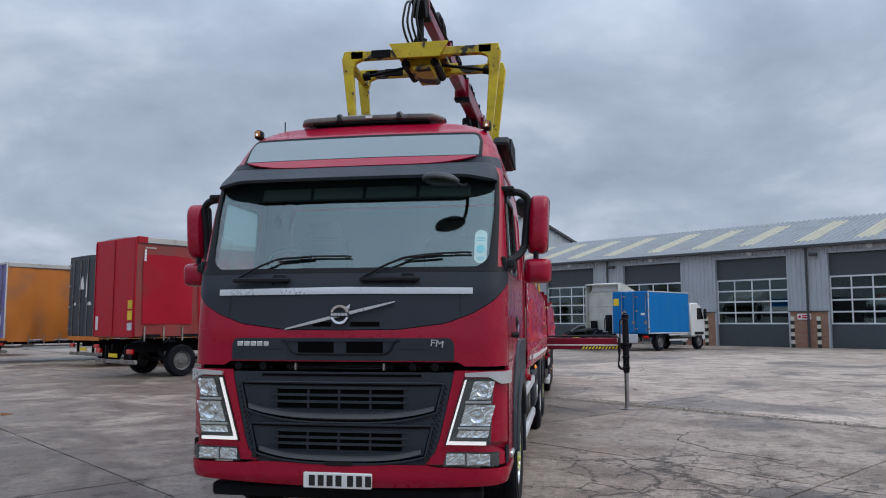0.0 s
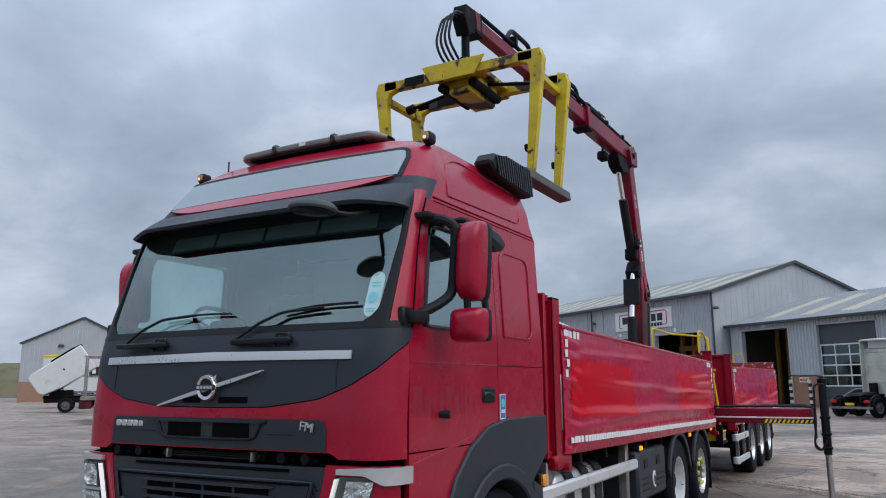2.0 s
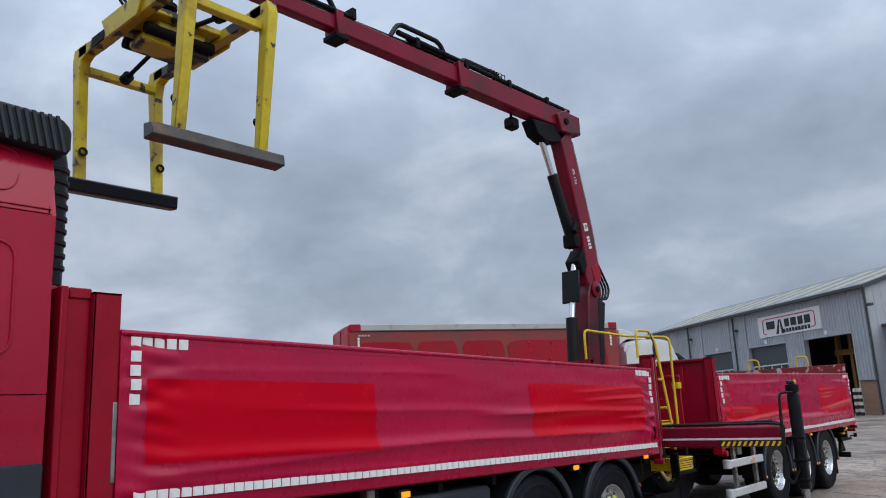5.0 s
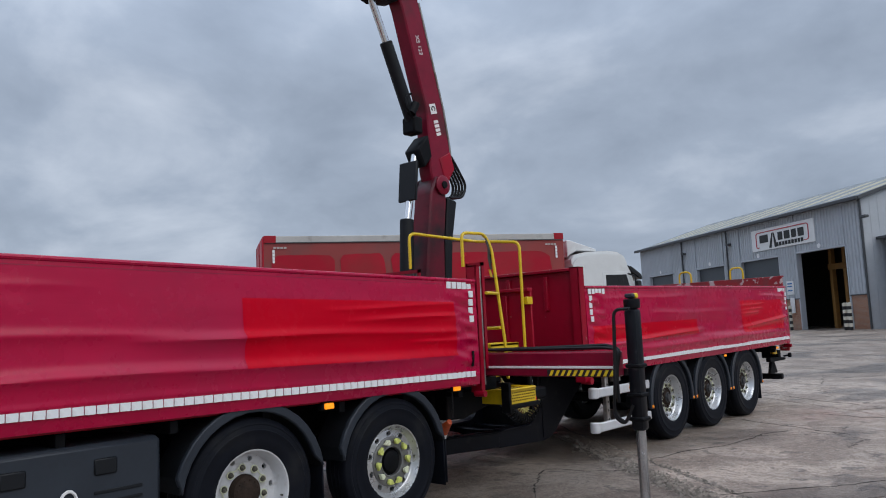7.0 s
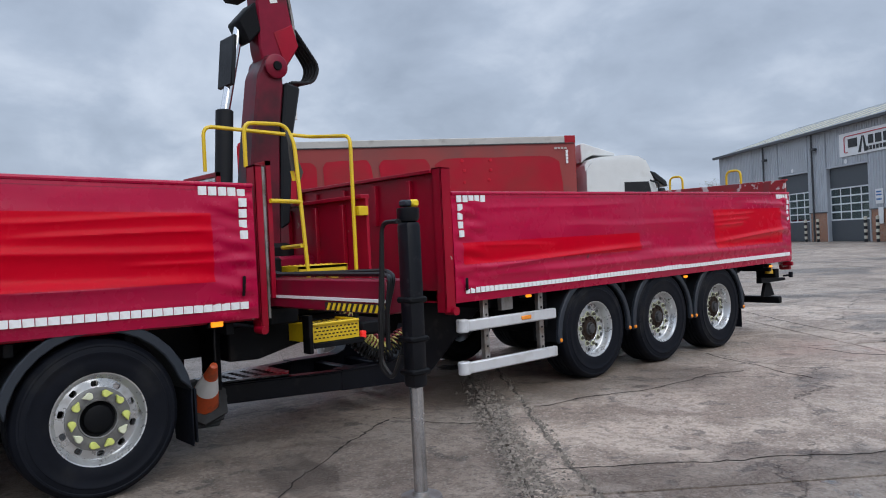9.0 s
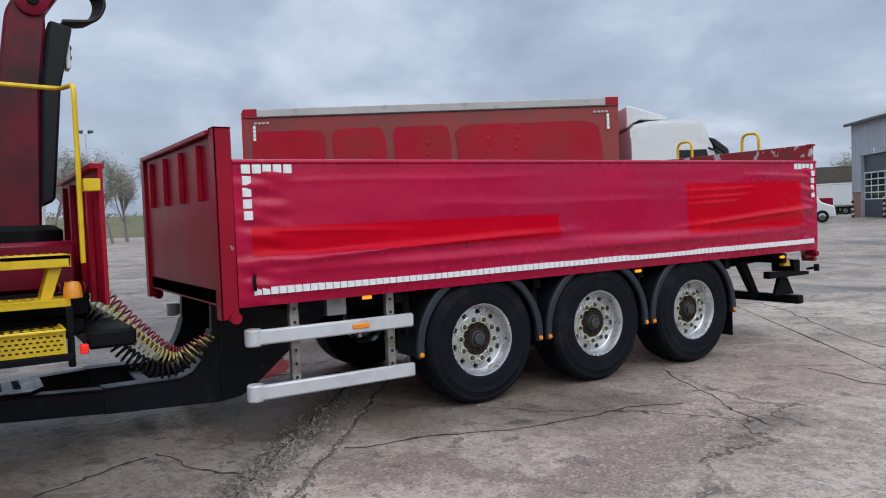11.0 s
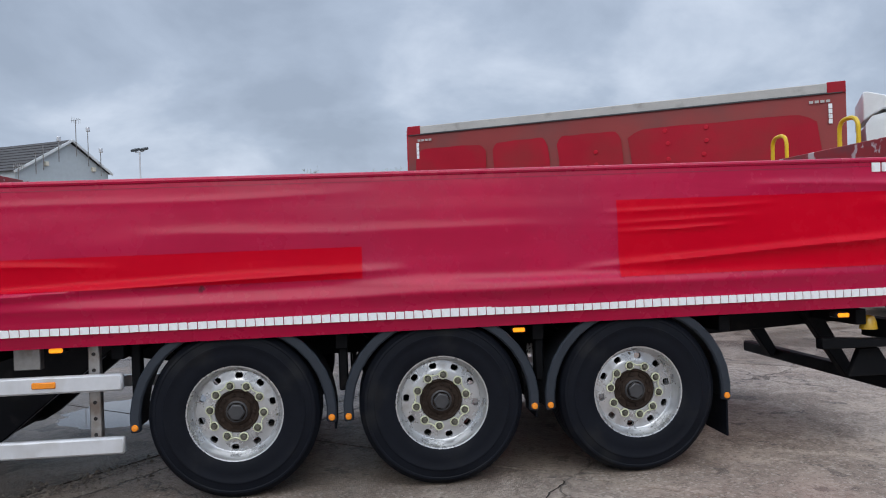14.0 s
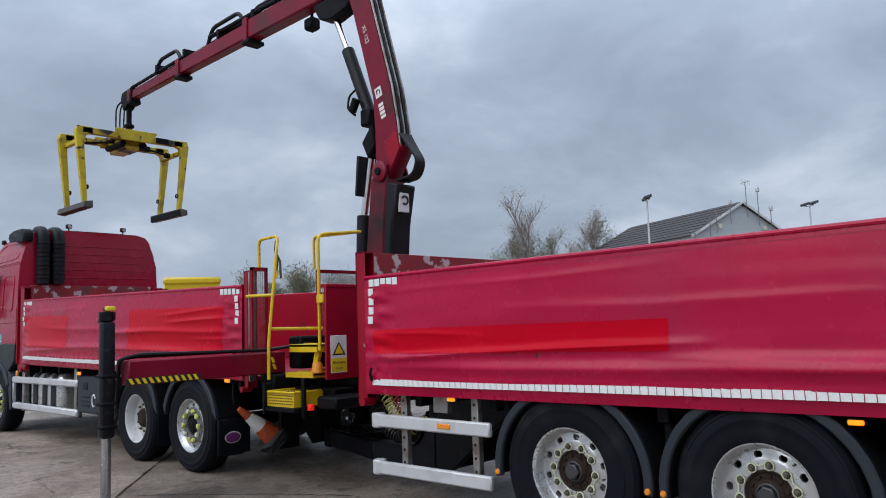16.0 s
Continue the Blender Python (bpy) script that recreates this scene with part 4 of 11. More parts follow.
# front lid: red skin, slotted panel, dark upper panel
ZB = [(0.0, 1.595), (0.45, 1.60), (0.80, 1.645), (1.00, 1.72), (1.14, 1.80), (1.26, 1.90), (1.36, 1.97)]
zb = lambda s: lerp(ZB, abs(s))
bm = B(); cab_patch(bm, -SE, SE, lambda s: 1.362 + (0.0 if abs(s) < 0.9 else -0.03), zb, 0.03, 0.0, 52, 6); part("front_lid", bm, RED, lorry)
round_in = lambda d, r: r - math.sqrt(max(0.0, r * r - max(0.0, r - d) ** 2))
bm = B(); cab_patch(bm, -0.872, 0.862, 1.372, lambda s: 1.538 - round_in(min(s + 0.872, 0.862 - s), 0.05), 0.012, 0.008, 120, 4); slots = part("slot_panel", bm, GREY_PLASTIC, lorry)
# the slots are black patches that stand for shaded depth
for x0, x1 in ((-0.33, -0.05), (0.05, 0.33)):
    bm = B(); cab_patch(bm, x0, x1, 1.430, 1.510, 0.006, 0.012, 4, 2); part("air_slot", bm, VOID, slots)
bm = B(); tube(bm, [Vector(cab(x, z, 0.014)) for x, z in ((-0.46, 1.522), (-0.42, 1.515), (-0.385, 1.44), (-0.34, 1.420), (0.0, 1.418), (0.34, 1.420), (0.385, 1.44), (0.42, 1.515), (0.46, 1.522))], 0.008, 6, 0.02); part("slot_lip", bm, BLACK_PLASTIC, slots)
bm = B(); cab_patch(bm, -0.42, 0.42, 1.514, 1.526, 0.014, 0.020, 10, 1); part("slot_lip", bm, GREY_PLASTIC, slots)
for q in (-1, 1):
    bm = B(); cab_patch(bm, q * 0.45, q * 0.66, 1.452, 1.456, 0.004, 0.010, 4, 1); part("slot_line", bm, BLACK_PLASTIC, slots)
bm = B(); cab_patch(bm, -SE, SE, lambda s: zb(s) + 0.006, 2.035, 0.03, 0.004, 52, 8); upper = part("dark_front_panel", bm, GREY_PLASTIC, lorry)
bm = B(); cab_patch(bm, -1.0, 1.0, lambda s: 1.872 - 0.006 * abs(s), lambda s: 1.925 - 0.012 * abs(s), 0.012, 0.016, 40, 2); part("white_strip", bm, SILVER, upper, "pale reflective strip")
for q in (-1, 1):
    bm = B(); cab_patch(bm, q * 0.905, q * 0.912, 1.705, 1.86, 0.004, 0.0065, 1, 4); part("panel_seam", bm, GLOSS_BLACK, upper)
bm = B()
sheet(bm, lambda u, v: (-0.44 + 0.86 * u, lerp(FZ, 1.62) - 0.022 + BOW * ((-0.44 + 0.86 * u) / 1.04) ** 2, 1.605 + 0.205 * u + (v - 0.5) * (0.024 - 0.016 * abs(2 * u - 1) ** 3)), 14, 1, 0.016)
part("diagonal_bar", bm, SILVER, upper, "silver diagonal bar")
# vent slots, likewise black patches in place of shade
for x0, x1 in ((-0.22, -0.075), (0.075, 0.30)):
    bm = B(); cab_patch(bm, x0, x1, 1.625, 1.66, 0.004, 0.008, 4, 1); part("vent_slot", bm, VOID, upper)
bm = B(); lathe(bm, [(0.054, 0.0), (0.054, 0.02), (0.072, 0.024), (0.079, 0.012), (0.079, 0.0)], pose(0, -0.012, 1.715, 90), 32); emblem = part("round_emblem", bm, CHROME, upper, "chrome ring badge")
bm = B(); box(bm, -0.076, 0.076, -0.040, -0.028, 1.698, 1.732, 0.004); part("emblem_bar", bm, INK, emblem)
for k in range(5):
    bm = B(); box(bm, -0.064 + 0.0265 * k, -0.042 + 0.0265 * k, -0.043, -0.039, 1.706, 1.724); part("emblem_mark", bm, CHROME, emblem)
bm = B(); prism(bm, [(0.046, 1.772), (0.080, 1.792), (0.080, 1.758), (0.066, 1.757)], "y", -0.034, -0.014, 0.003); part("emblem_arrow", bm, CHROME, emblem)
for k in range(5):
    bm = B(); box(bm, -0.825 + 0.053 * k, -0.779 + 0.053 * k, 0.003, 0.015, 1.476, 1.514, 0.004); part("badge_block", bm, SILVER, slots)
lettering("FM", 0.068, Matrix.Translation((0.738, 0.008, 1.497)) @ Matrix(((1.25, 0.28, 0, 0), (0, 0, -1, 0), (0, 1, 0, 0), (0, 0, 0, 1))), SILVER, slots, "model_badge", "silver letters", 0.006)
# windscreen and its surround
def arc_at(z, k):
    """A place along the skin a share k of the way round the corner."""
    rc = lerp(RCZ, z)
    return lerp(WZ, z) - rc + k * rc * math.pi / 2


bm = B(); cab_patch(bm, lambda z: -arc_at(z, 0.30), lambda z: arc_at(z, 0.30), 2.06, 2.84, 0.0, -0.006, 44, 12); screen = part("windscreen", bm, SCREEN_GLASS, lorry, "tinted windscreen")
screen.visible_shadow = False
bm = B()
cab_patch(bm, -SE + 0.02, SE - 0.02, 2.035, 2.075, 0.03, 0.006, 44, 2)
for q in (-1, 1):
    cab_patch(bm, lambda z: q * (arc_at(z, 0.12) - 0.09 * max(0.0, 1 - (z - 2.072) / 0.10) ** 2), lambda z: q * arc_at(z, 0.42), 2.06, 2.86, 0.02, 0.003, 8, 40)
part("screen_frame", bm, BLACK_PLASTIC, lorry)
bm = B(); cab_patch(bm, -1.12, 1.12, 2.64, 2.86, 0.004, -0.018, 30, 3); part("sun_blind", bm, CABIN, lorry)
for k in range(4):
    x = -0.78 + 0.44 * k
    bm = B(); cab_patch(bm, x, x + 0.41, 2.655, 2.75, 0.004, -0.014, 6, 2); part("blind_panel", bm, CABIN_LIGHT, lorry)
for q in (-1, 1):
    bm = B(); cab_patch(bm, lambda z: q * arc_at(z, 0.425), lambda z: q * (se(z) + 0.006), 2.035, 2.90, 0.03, 0.0, 6, 14); part("door_pillar", bm, RED, lorry)
# cowl, wipers
for q, piv, tip in ((-1, (-0.86, 2.0), (0.05, 2.165)), (1, (0.16, 2.0), (0.98, 2.185))):
    w = new("wiper"); w.parent = lorry
    e = (piv[0] + 0.32, piv[1] + 0.15)
    P = lambda x, z, o: Vector(cab(x, z, o))
    bm = B(); tube(bm, [P(piv[0], piv[1], 0.02), P((piv[0] + e[0]) / 2, piv[1] + 0.085, 0.045), P(e[0], e[1], 0.04), P(e[0] + 0.28, e[1] + 0.015, 0.035)], 0.009, 6, 0.04); part("wiper_arm", bm, BLACK_PLASTIC, w)
    bm = B(); tube(bm, [P(e[0] - 0.02 + (tip[0] - e[0] + 0.02) * k / 6, e[1] - 0.002 + (tip[1] - e[1]) * k / 6 + 0.012 * math.sin(math.pi * k / 6), 0.02) for k in range(7)], 0.0075, 6, 0); part("wiper_blade", bm, GLOSS_BLACK, w)
    bm = B(); box(bm, piv[0] - 0.02, piv[0] + 0.44, 0.0, 0.05, 1.965, 2.0, 0.01); part("wiper_cowl", bm, BLACK_PLASTIC, w)
    bm = B(); tube(bm, [P(piv[0] + 0.30, 1.945, 0.012), P(piv[0] + 0.30, 2.02, 0.02), P(piv[0] + 0.40, 2.02, 0.02), P(piv[0] + 0.40, 1.945, 0.012)], 0.006, 5, 0.01); part("cowl_clip", bm, GLOSS_BLACK, w)
# brow mirror on an arm
mir = new("front_mirror"); mir.parent = lorry
bm = B(); tube(bm, [(0.86, 0.01, 2.715), (0.90, 0.06, 2.69), (0.92, 0.15, 2.70), (0.93, 0.30, 2.74)], 0.014, 8, 0.05); part("mirror_arm", bm, BLACK_PLASTIC, mir)
MIRROR_GREY = material("grey_mirror_case", (0.055, 0.06, 0.068), 0.5, vary=0.15, bump=0.06, bump_scale=260, spec=0.35)
mm = Matrix.Translation((0.775, -0.03, 2.715)) @ Matrix.Rotation(radians(28), 4, "Z") @ Matrix.Rotation(radians(-14), 4, "X") @ Matrix.Rotation(radians(5), 4, "Y")
bm = B(); lathe(bm, [(0.0, 0.060), (0.06, 0.056), (0.105, 0.040), (0.128, 0.015), (0.130, -0.006), (0.118, -0.020)], mm @ Matrix.Diagonal((1.12, 0.62, 0.85, 1)), 32); part("mirror_shell", bm, MIRROR_GREY, mir)
# the glass is painted black in place of a dark reflection
bm = B(); lathe(bm, [(0.118, -0.018), (0.06, -0.026), (0.0, -0.028)], mm @ Matrix.Diagonal((1.12, 0.62, 0.85, 1)), 32); part("mirror_glass", bm, GLOSS_BLACK, mir)
# sun visor, red strip, milky light panel
bm = B()
def visor(u, v):
    s = -1.27 + 2.54 * u
    k = abs(s) / 1.27
    x, y, z = cab(s, 2.80 + 0.14 * v - 0.04 * max(0, k - 0.75) / 0.25 * (1 - v))
    fwd = (0.17 * (1 - v) + 0.045) * (1 - 0.62 * max(0, (k - 0.70) / 0.30))
    return (x * (1 - 0.035 * k ** 4), y - fwd, z)
sheet(bm, visor, 46, 6, 0.025)
part("sun_visor", bm, GREY_PLASTIC, lorry)
bm = B()
def strip_skin(u, v):
    s = -0.985 + 1.97 * u
    z0 = 2.932 + 0.076 * max(0, (abs(s) - 0.35) / 0.635) ** 3.0
    z = z0 + (3.012 - z0) * v
    return cab(s, z, 0.016 + 0.050 * (3.012 - z) / 0.08)
sheet(bm, strip_skin, 64, 4, 0.012)
part("visor_strip", bm, RED, lorry)
bm = B(); cab_patch(bm, -SE + 0.05, SE - 0.05, 2.84, 3.008, 0.02, 0.0, 44, 4); part("brow_panel", bm, GREY_PLASTIC, lorry)
bm = B(); cab_patch(bm, -1.0, 1.0, 3.020, lambda s: 3.222 - round_in(1.0 - abs(s), 0.06), 0.012, 0.008, 100, 5); part("light_panel", bm, DEFLECTOR, lorry, "milky grey roof light panel")
bm = B(); cab_patch(bm, -1.028, 1.028, 3.006, lambda s: 3.246 - round_in(1.028 - abs(s), 0.08), 0.012, 0.003, 100, 5); part("light_panel_seal", bm, BLACK_PLASTIC, lorry)
# high roof: one skin round the front and sides, domed on top
ROOF = [(0.60, 3.36), (1.0, 3.40), (1.5, 3.43), (2.0, 3.455), (2.22, 3.455)]
BACK_Y = 2.22
s_back = lambda z: lerp(WZ, z) - RC + RC * math.pi / 2 + BACK_Y - lerp(FZ, z) - BOW - RC
bm = B()
cab_patch(bm, lambda z: -s_back(z), lambda z: s_back(z), 2.845, 3.32, 0.0, -0.004, 110, 12)
def dome(u, v):
    e = s_back(3.32)
    p = Vector(cab(-e + 2 * e * u, 3.32, -0.004))
    c = Vector((0, max(p.y, 1.05), 0)); c.z = lerp(ROOF, c.y)
    k = 1 - (1 - v) ** 5
    xy = p.lerp(c, v)
    return (xy.x, xy.y, p.z + (c.z - p.z) * k)
sheet(bm, dome, 110, 10)
bmesh.ops.remove_doubles(bm, verts=bm.verts[:], dist=0.0005)
part("roof_shell", bm, RED, lorry)
for q in (-1, 1):
    XS = lambda z: q * (lerp(WZ, z) + 0.001)
    for zz in (2.848, 2.875):
        bm = B(); tube(bm, [(XS(zz), 0.62, zz), (XS(zz), 2.2, zz)], 0.0045, 5, 0); part("drip_rail", bm, BODY_RED, lorry)
    ring = [(0.84, 2.93), (2.02, 2.95), (2.06, 3.22), (1.15, 3.26), (0.92, 3.18), (0.84, 2.94)]
    bm = B(); tube(bm, [(XS(z), y, z) for y, z in ring], 0.005, 5, 0.10); part("pressed_line", bm, RED, lorry)
# near and far sides: door, sleeper panel
def side_panel(poly, q, name, mat=RED, x=1.245, thick=0.03):
    bm = B(); prism(bm, poly, "x", q * (x - thick), q * x, 0.0)
    return part(name, bm, mat, lorry)


def rail_strip(q, y0, y1, z0, z1, thick=0.03, out=0.0):
    """Skin of the leaning side between two heights; y0 and y1 may change with the height."""
    t = B()
    def fn(u, v):
        z = z0 + (z1 - z0) * v
        a, b = (f(z) if callable(f) else f for f in (y0, y1))
        return (q * (lerp(WZ, z) + out), a + (b - a) * u, z)
    return sheet(t, fn, 6, 6, thick * q)


ARC = (1.39, 0.52)
def arch(r, a0, a1, n=12):
    return [(ARC[0] + r * math.cos(radians(a0 + (a1 - a0) * k / n)), ARC[1] + r * math.sin(radians(a0 + (a1 - a0) * k / n))) for k in range(n + 1)]


for q in (-1, 1):
    door = part("door", rail_strip(q, 0.262, 1.400, 1.36, 2.055), RED, lorry, "dark red cab door with faint ghost lettering")
    wf = lambda z: lerp(FZ, z) + BOW + lerp(RCZ, z)
    ws = lambda z: 0.405 + 0.2 * (z - 2.02)
    bm = B()
    add(bm, rail_strip(q, lambda z: wf(z) + 0.012, ws, 2.055, 2.70))
    add(bm, rail_strip(q, 1.285, 1.400, 2.055, 2.70))
    add(bm, rail_strip(q, lambda z: wf(z) + 0.012, 1.400, 2.70, 2.84))
    part("door_frame", bm, RED, door)
    g = part("door_window", rail_strip(q, lambda z: ws(z) - 0.01, 1.295, 2.05, 2.705, 0.0, out=-0.012), SIDE_GLASS, door)
    g.visible_shadow = False
    bm = B(); X = lambda z: q * (lerp(WZ, z) + 0.002)
    tube(bm, [(X(2.06), ws(2.06) + 0.2, 2.06), (X(2.06), ws(2.06) + 0.01, 2.06), (X(2.69), ws(2.69) + 0.01, 2.69), (X(2.69), 1.28, 2.69), (X(2.06), 1.28, 2.06), (X(2.06), ws(2.06) + 0.19, 2.06)], 0.013, 6, 0.07); part("window_seal", bm, GLOSS_BLACK, door)
    bm = B(); tube(bm, [(q * lerp(WZ, z) * 0.999, wf(z) + 0.006, z) for z in np.linspace(2.04, 2.84, 6)], 0.007, 5, 0); part("door_gap", bm, VOID, door)
    bm = B(); add(bm, rail_strip(q, 1.408, 2.215, 1.46, 1.846)); add(bm, rail_strip(q, 1.408, 2.215, 1.852, 2.84)); sleeper = part("sleeper_side", bm, RED, lorry)
    bm = B(); tube(bm, [(q * 1.247, 1.52, 2.05), (q * 1.212, 1.52, 2.66), (q * 1.212, 2.02, 2.66), (q * 1.247, 2.02, 2.05), (q * 1.247, 1.52, 2.055)], 0.008, 6, 0.10); part("pressed_panel", bm, RED, sleeper)
    bm = B(); tube(bm, [(q * 1.2455, 0.27, 1.85), (q * 1.2455, 1.40, 1.85)], 0.005, 6, 0); part("body_line", bm, RED, door)
    # below the door
    poly = [(0.262, 0.63), (0.70, 0.63)] + arch(0.80, 171, 93, 8) + [(1.36, 1.352), (0.262, 1.352)]
    step = side_panel(poly, q, "lower_door")
    bm = B(); prism(bm, [(0.30, 1.30), (0.95, 1.40), (1.10, 1.44), (0.95, 1.38), (0.30, 1.255)], "x", q * 1.243, q * 1.249, 0.002); part("door_crease", bm, RED, door)
    bm = B(); box(bm, q * 1.19, q * 1.262, 0.40, 0.73, 0.62, 0.665, 0.01); part("sill_strip", bm, SILVER, step)
    # wheel arch
    bm = B()
    prism(bm, [(0.575, 0.64), (0.64, 0.96), (0.76, 1.17), (0.96, 1.34), (1.22, 1.455), (1.50, 1.495), (2.215, 1.495), (2.215, 1.21), (1.96, 1.05)] + arch(0.62, 45, 172, 14), "x", q * 1.10, q * 1.268, 0.012)
    fender = part("wheel_arch", bm, GREY_PLASTIC, lorry)
    bm = B(); prism(bm, arch(0.685, 172, 25, 18) + arch(0.585, 25, 172, 18), "x", q * 0.95, q * 1.292, 0.012); part("arch_lip", bm, GREY_PLASTIC, fender)
    bm = B(); prism(bm, [(1.92, 1.05), (2.10, 0.98), (2.14, 0.42), (2.06, 0.40)], "x", q * 0.95, q * 1.27, 0.01); part("rear_mudguard", bm, GREY_PLASTIC, lorry)
    # door handle and lock
    bm = B(); box(bm, q * 1.236, q * 1.256, 1.155, 1.345, 1.605, 1.705, 0.012); h_ = part("door_handle", bm, BLACK_PLASTIC, door)
    bm = B(); box(bm, q * 1.25, q * 1.266, 1.17, 1.28, 1.63, 1.675, 0.008); part("handle_grip", bm, GLOSS_BLACK, h_)
    bm = B(); cyl(bm, (q * 1.24, 1.312, 1.655), (q * 1.262, 1.312, 1.655), 0.012, seg=12); part("lock", bm, CHROME, h_)
    bm = B(); cyl(bm, (q * 1.24, 0.60, 1.553), (q * 1.30, 0.63, 1.553), 0.02, 0.026, seg=12, bevel=0.006); part("side_repeater", bm, BLACK_PLASTIC, door)
    # mirrors
    mirror = new("door_mirror"); mirror.parent = lorry
    bm = B(); tube(bm, [(q * 1.19, 0.47, 2.705), (q * 1.33, 0.50, 2.695), (q * 1.395, 0.535, 2.65), (q * 1.378, 0.55, 2.44), (q * 1.362, 0.55, 2.25), (q * 1.32, 0.47, 2.185), (q * 1.22, 0.34, 2.105)], 0.030, 10, 0.06, 5); part("mirror_arm", bm, BLACK_PLASTIC, mirror)
    bm = B(); box(bm, q * 1.16, q * 1.29, 0.40, 0.70, 2.695, 2.735, 0.014, seg=2); part("arm_foot", bm, BLACK_PLASTIC, mirror)
    bm = B(); box(bm, q * 1.19, q * 1.30, 0.24, 0.40, 2.065, 2.135, 0.016, seg=2); box(bm, q * 1.20, q * 1.245, 0.20, 0.30, 2.045, 2.155, 0.01); part("arm_foot", bm, BLACK_PLASTIC, mirror)
    def shell(z0, z1, xa, xb, y_, deep_, lean, back=0.0):
        """A rounded mirror case, bulging forward and leaning outward at the top."""
        t = B()
        def fn(u, v):
            a = 2 * math.pi * u
            c, sn = math.cos(a), math.sin(a)
            sx, sz = math.copysign(abs(c) ** 0.42, c), math.copysign(abs(sn) ** 0.36, sn)
            k = math.sin(v * math.pi / 2) ** 0.62
            zz = (z0 + z1) / 2 + (z1 - z0) / 2 * sz * k
            xx = (xa + xb) / 2 + (xb - xa) / 2 * sx * k + lean * (zz - (z0 + z1) / 2)
            return (q * xx, y_ - deep_ * math.cos(v * math.pi / 2) ** 0.8 + back, zz)
        sheet(t, fn, 40, 10)
        bmesh.ops.remove_doubles(t, verts=t.verts[:], dist=0.0005)
        return t
    part("mirror_shell", shell(2.205, 2.685, 1.392, 1.556, 0.63, 0.150, 0.05), RED, mirror)
    t = B(); prism(t, [(q * (a_ + 0.05 * (b_ - 2.445)), b_) for a_, b_ in ((1.405, 2.212), (1.540, 2.212), (1.557, 2.24), (1.557, 2.65), (1.540, 2.678), (1.405, 2.678), (1.388, 2.65), (1.388, 2.24))], "y", 0.628, 0.695, 0.016); part("mirror_frame", t, BLACK_PLASTIC, mirror)
    bm = B(); box(bm, q * 1.41, q * 1.538, 0.690, 0.700, 2.24, 2.64, 0.003); part("mirror_glass", bm, CHROME, mirror)
    part("mirror_shell", shell(1.965, 2.165, 1.345, 1.572, 0.60, 0.125, 0.03), RED, mirror)
    bm = B(); box(bm, q * 1.362, q * 1.572, 0.598, 0.66, 1.970, 2.160, 0.02, seg=2); part("mirror_frame", bm, BLACK_PLASTIC, mirror)
    bm = B(); cyl(bm, (q * 1.45, 0.57, 2.14), (q * 1.45, 0.57, 2.23), 0.022, seg=10); part("mirror_joint", bm, BLACK_PLASTIC, mirror)
    # air intake collar and marker lamp
    if q == 1:
        km = new("kerb_mirror"); km.parent = lorry
        bm = B(); prism(bm, [(0.68, 2.66), (0.78, 2.70), (0.94, 2.68), (1.03, 2.63), (1.04, 2.575), (0.98, 2.55), (0.78, 2.60)], "x", 1.28, 1.50, 0.03); part("mirror_shell", bm, GREY_PLASTIC, km)
        bm = B(); tube(bm, [(1.20, 0.80, 2.74), (1.30, 0.82, 2.755), (1.36, 0.88, 2.71)], 0.020, 8, 0.03); part("mirror_arm", bm, BLACK_PLASTIC, km)
        bm = B(); box(bm, 1.195, 1.225, 0.68, 1.0, 2.72, 2.755, 0.008); part("arm_foot", bm, BLACK_PLASTIC, km)
        bm = B(); prism(bm, [(1.50, 3.34), (1.57, 3.42), (1.90, 3.455), (2.24, 3.44), (2.30, 3.38), (2.30, 3.24), (2.25, 3.21), (1.57, 3.285)], "x", 1.02, 1.175, 0.02); intake = part("air_intake", bm, BLACK_PLASTIC, lorry, "black ribbed air intake")
        for k in range(15):
            y = 1.58 + 0.044 * k
            bm = B(); prism(bm, [(y, 3.40 + 0.01 * min(k, 4)), (y + 0.022, 3.40 + 0.01 * min(k, 4)), (y + 0.072, 3.255 - 0.002 * k), (y + 0.05, 3.255 - 0.002 * k)], "x", 1.172, 1.186, 0.003); part("intake_rib", bm, GREY_PLASTIC, intake)
        for k, x in enumerate((0.62, 0.86)):
            bm = B(); tube(bm, [(x, 2.05, 3.42), (x, 2.25, 3.40), (x, 2.30, 3.25), (x, 2.30, 2.50)], 0.105, 12, 0.12); part("intake_pipe", bm, BLACK_PLASTIC, intake)
            for j in range(9):
                bm = B(); lathe(bm, [(0.103, -0.02), (0.116, -0.012), (0.116, 0.012), (0.103, 0.02)], pose(x, 2.30, 2.60 + 0.075 * j), 16); part("bellows_ring", bm, BLACK_PLASTIC, intake)
    bm = B(); box(bm, q * 1.0, q * 1.07, 0.79, 0.89, 3.30, 3.385, 0.026, seg=3); mk = part("roof_beacon", bm, BLACK_PLASTIC, lorry)
    bm = B(); box(bm, q * 1.010, q * 1.060, 0.780, 0.80, 3.318, 3.372, 0.012, seg=2); lens_ = part("beacon_lens", bm, DULL_ORANGE, mk)
    bm = B(); cyl(bm, (q * 1.035, 0.777, 3.335), (q * 1.035, 0.783, 3.335), 0.012, seg=10); part("beacon_bulb", bm, DRL, lens_)
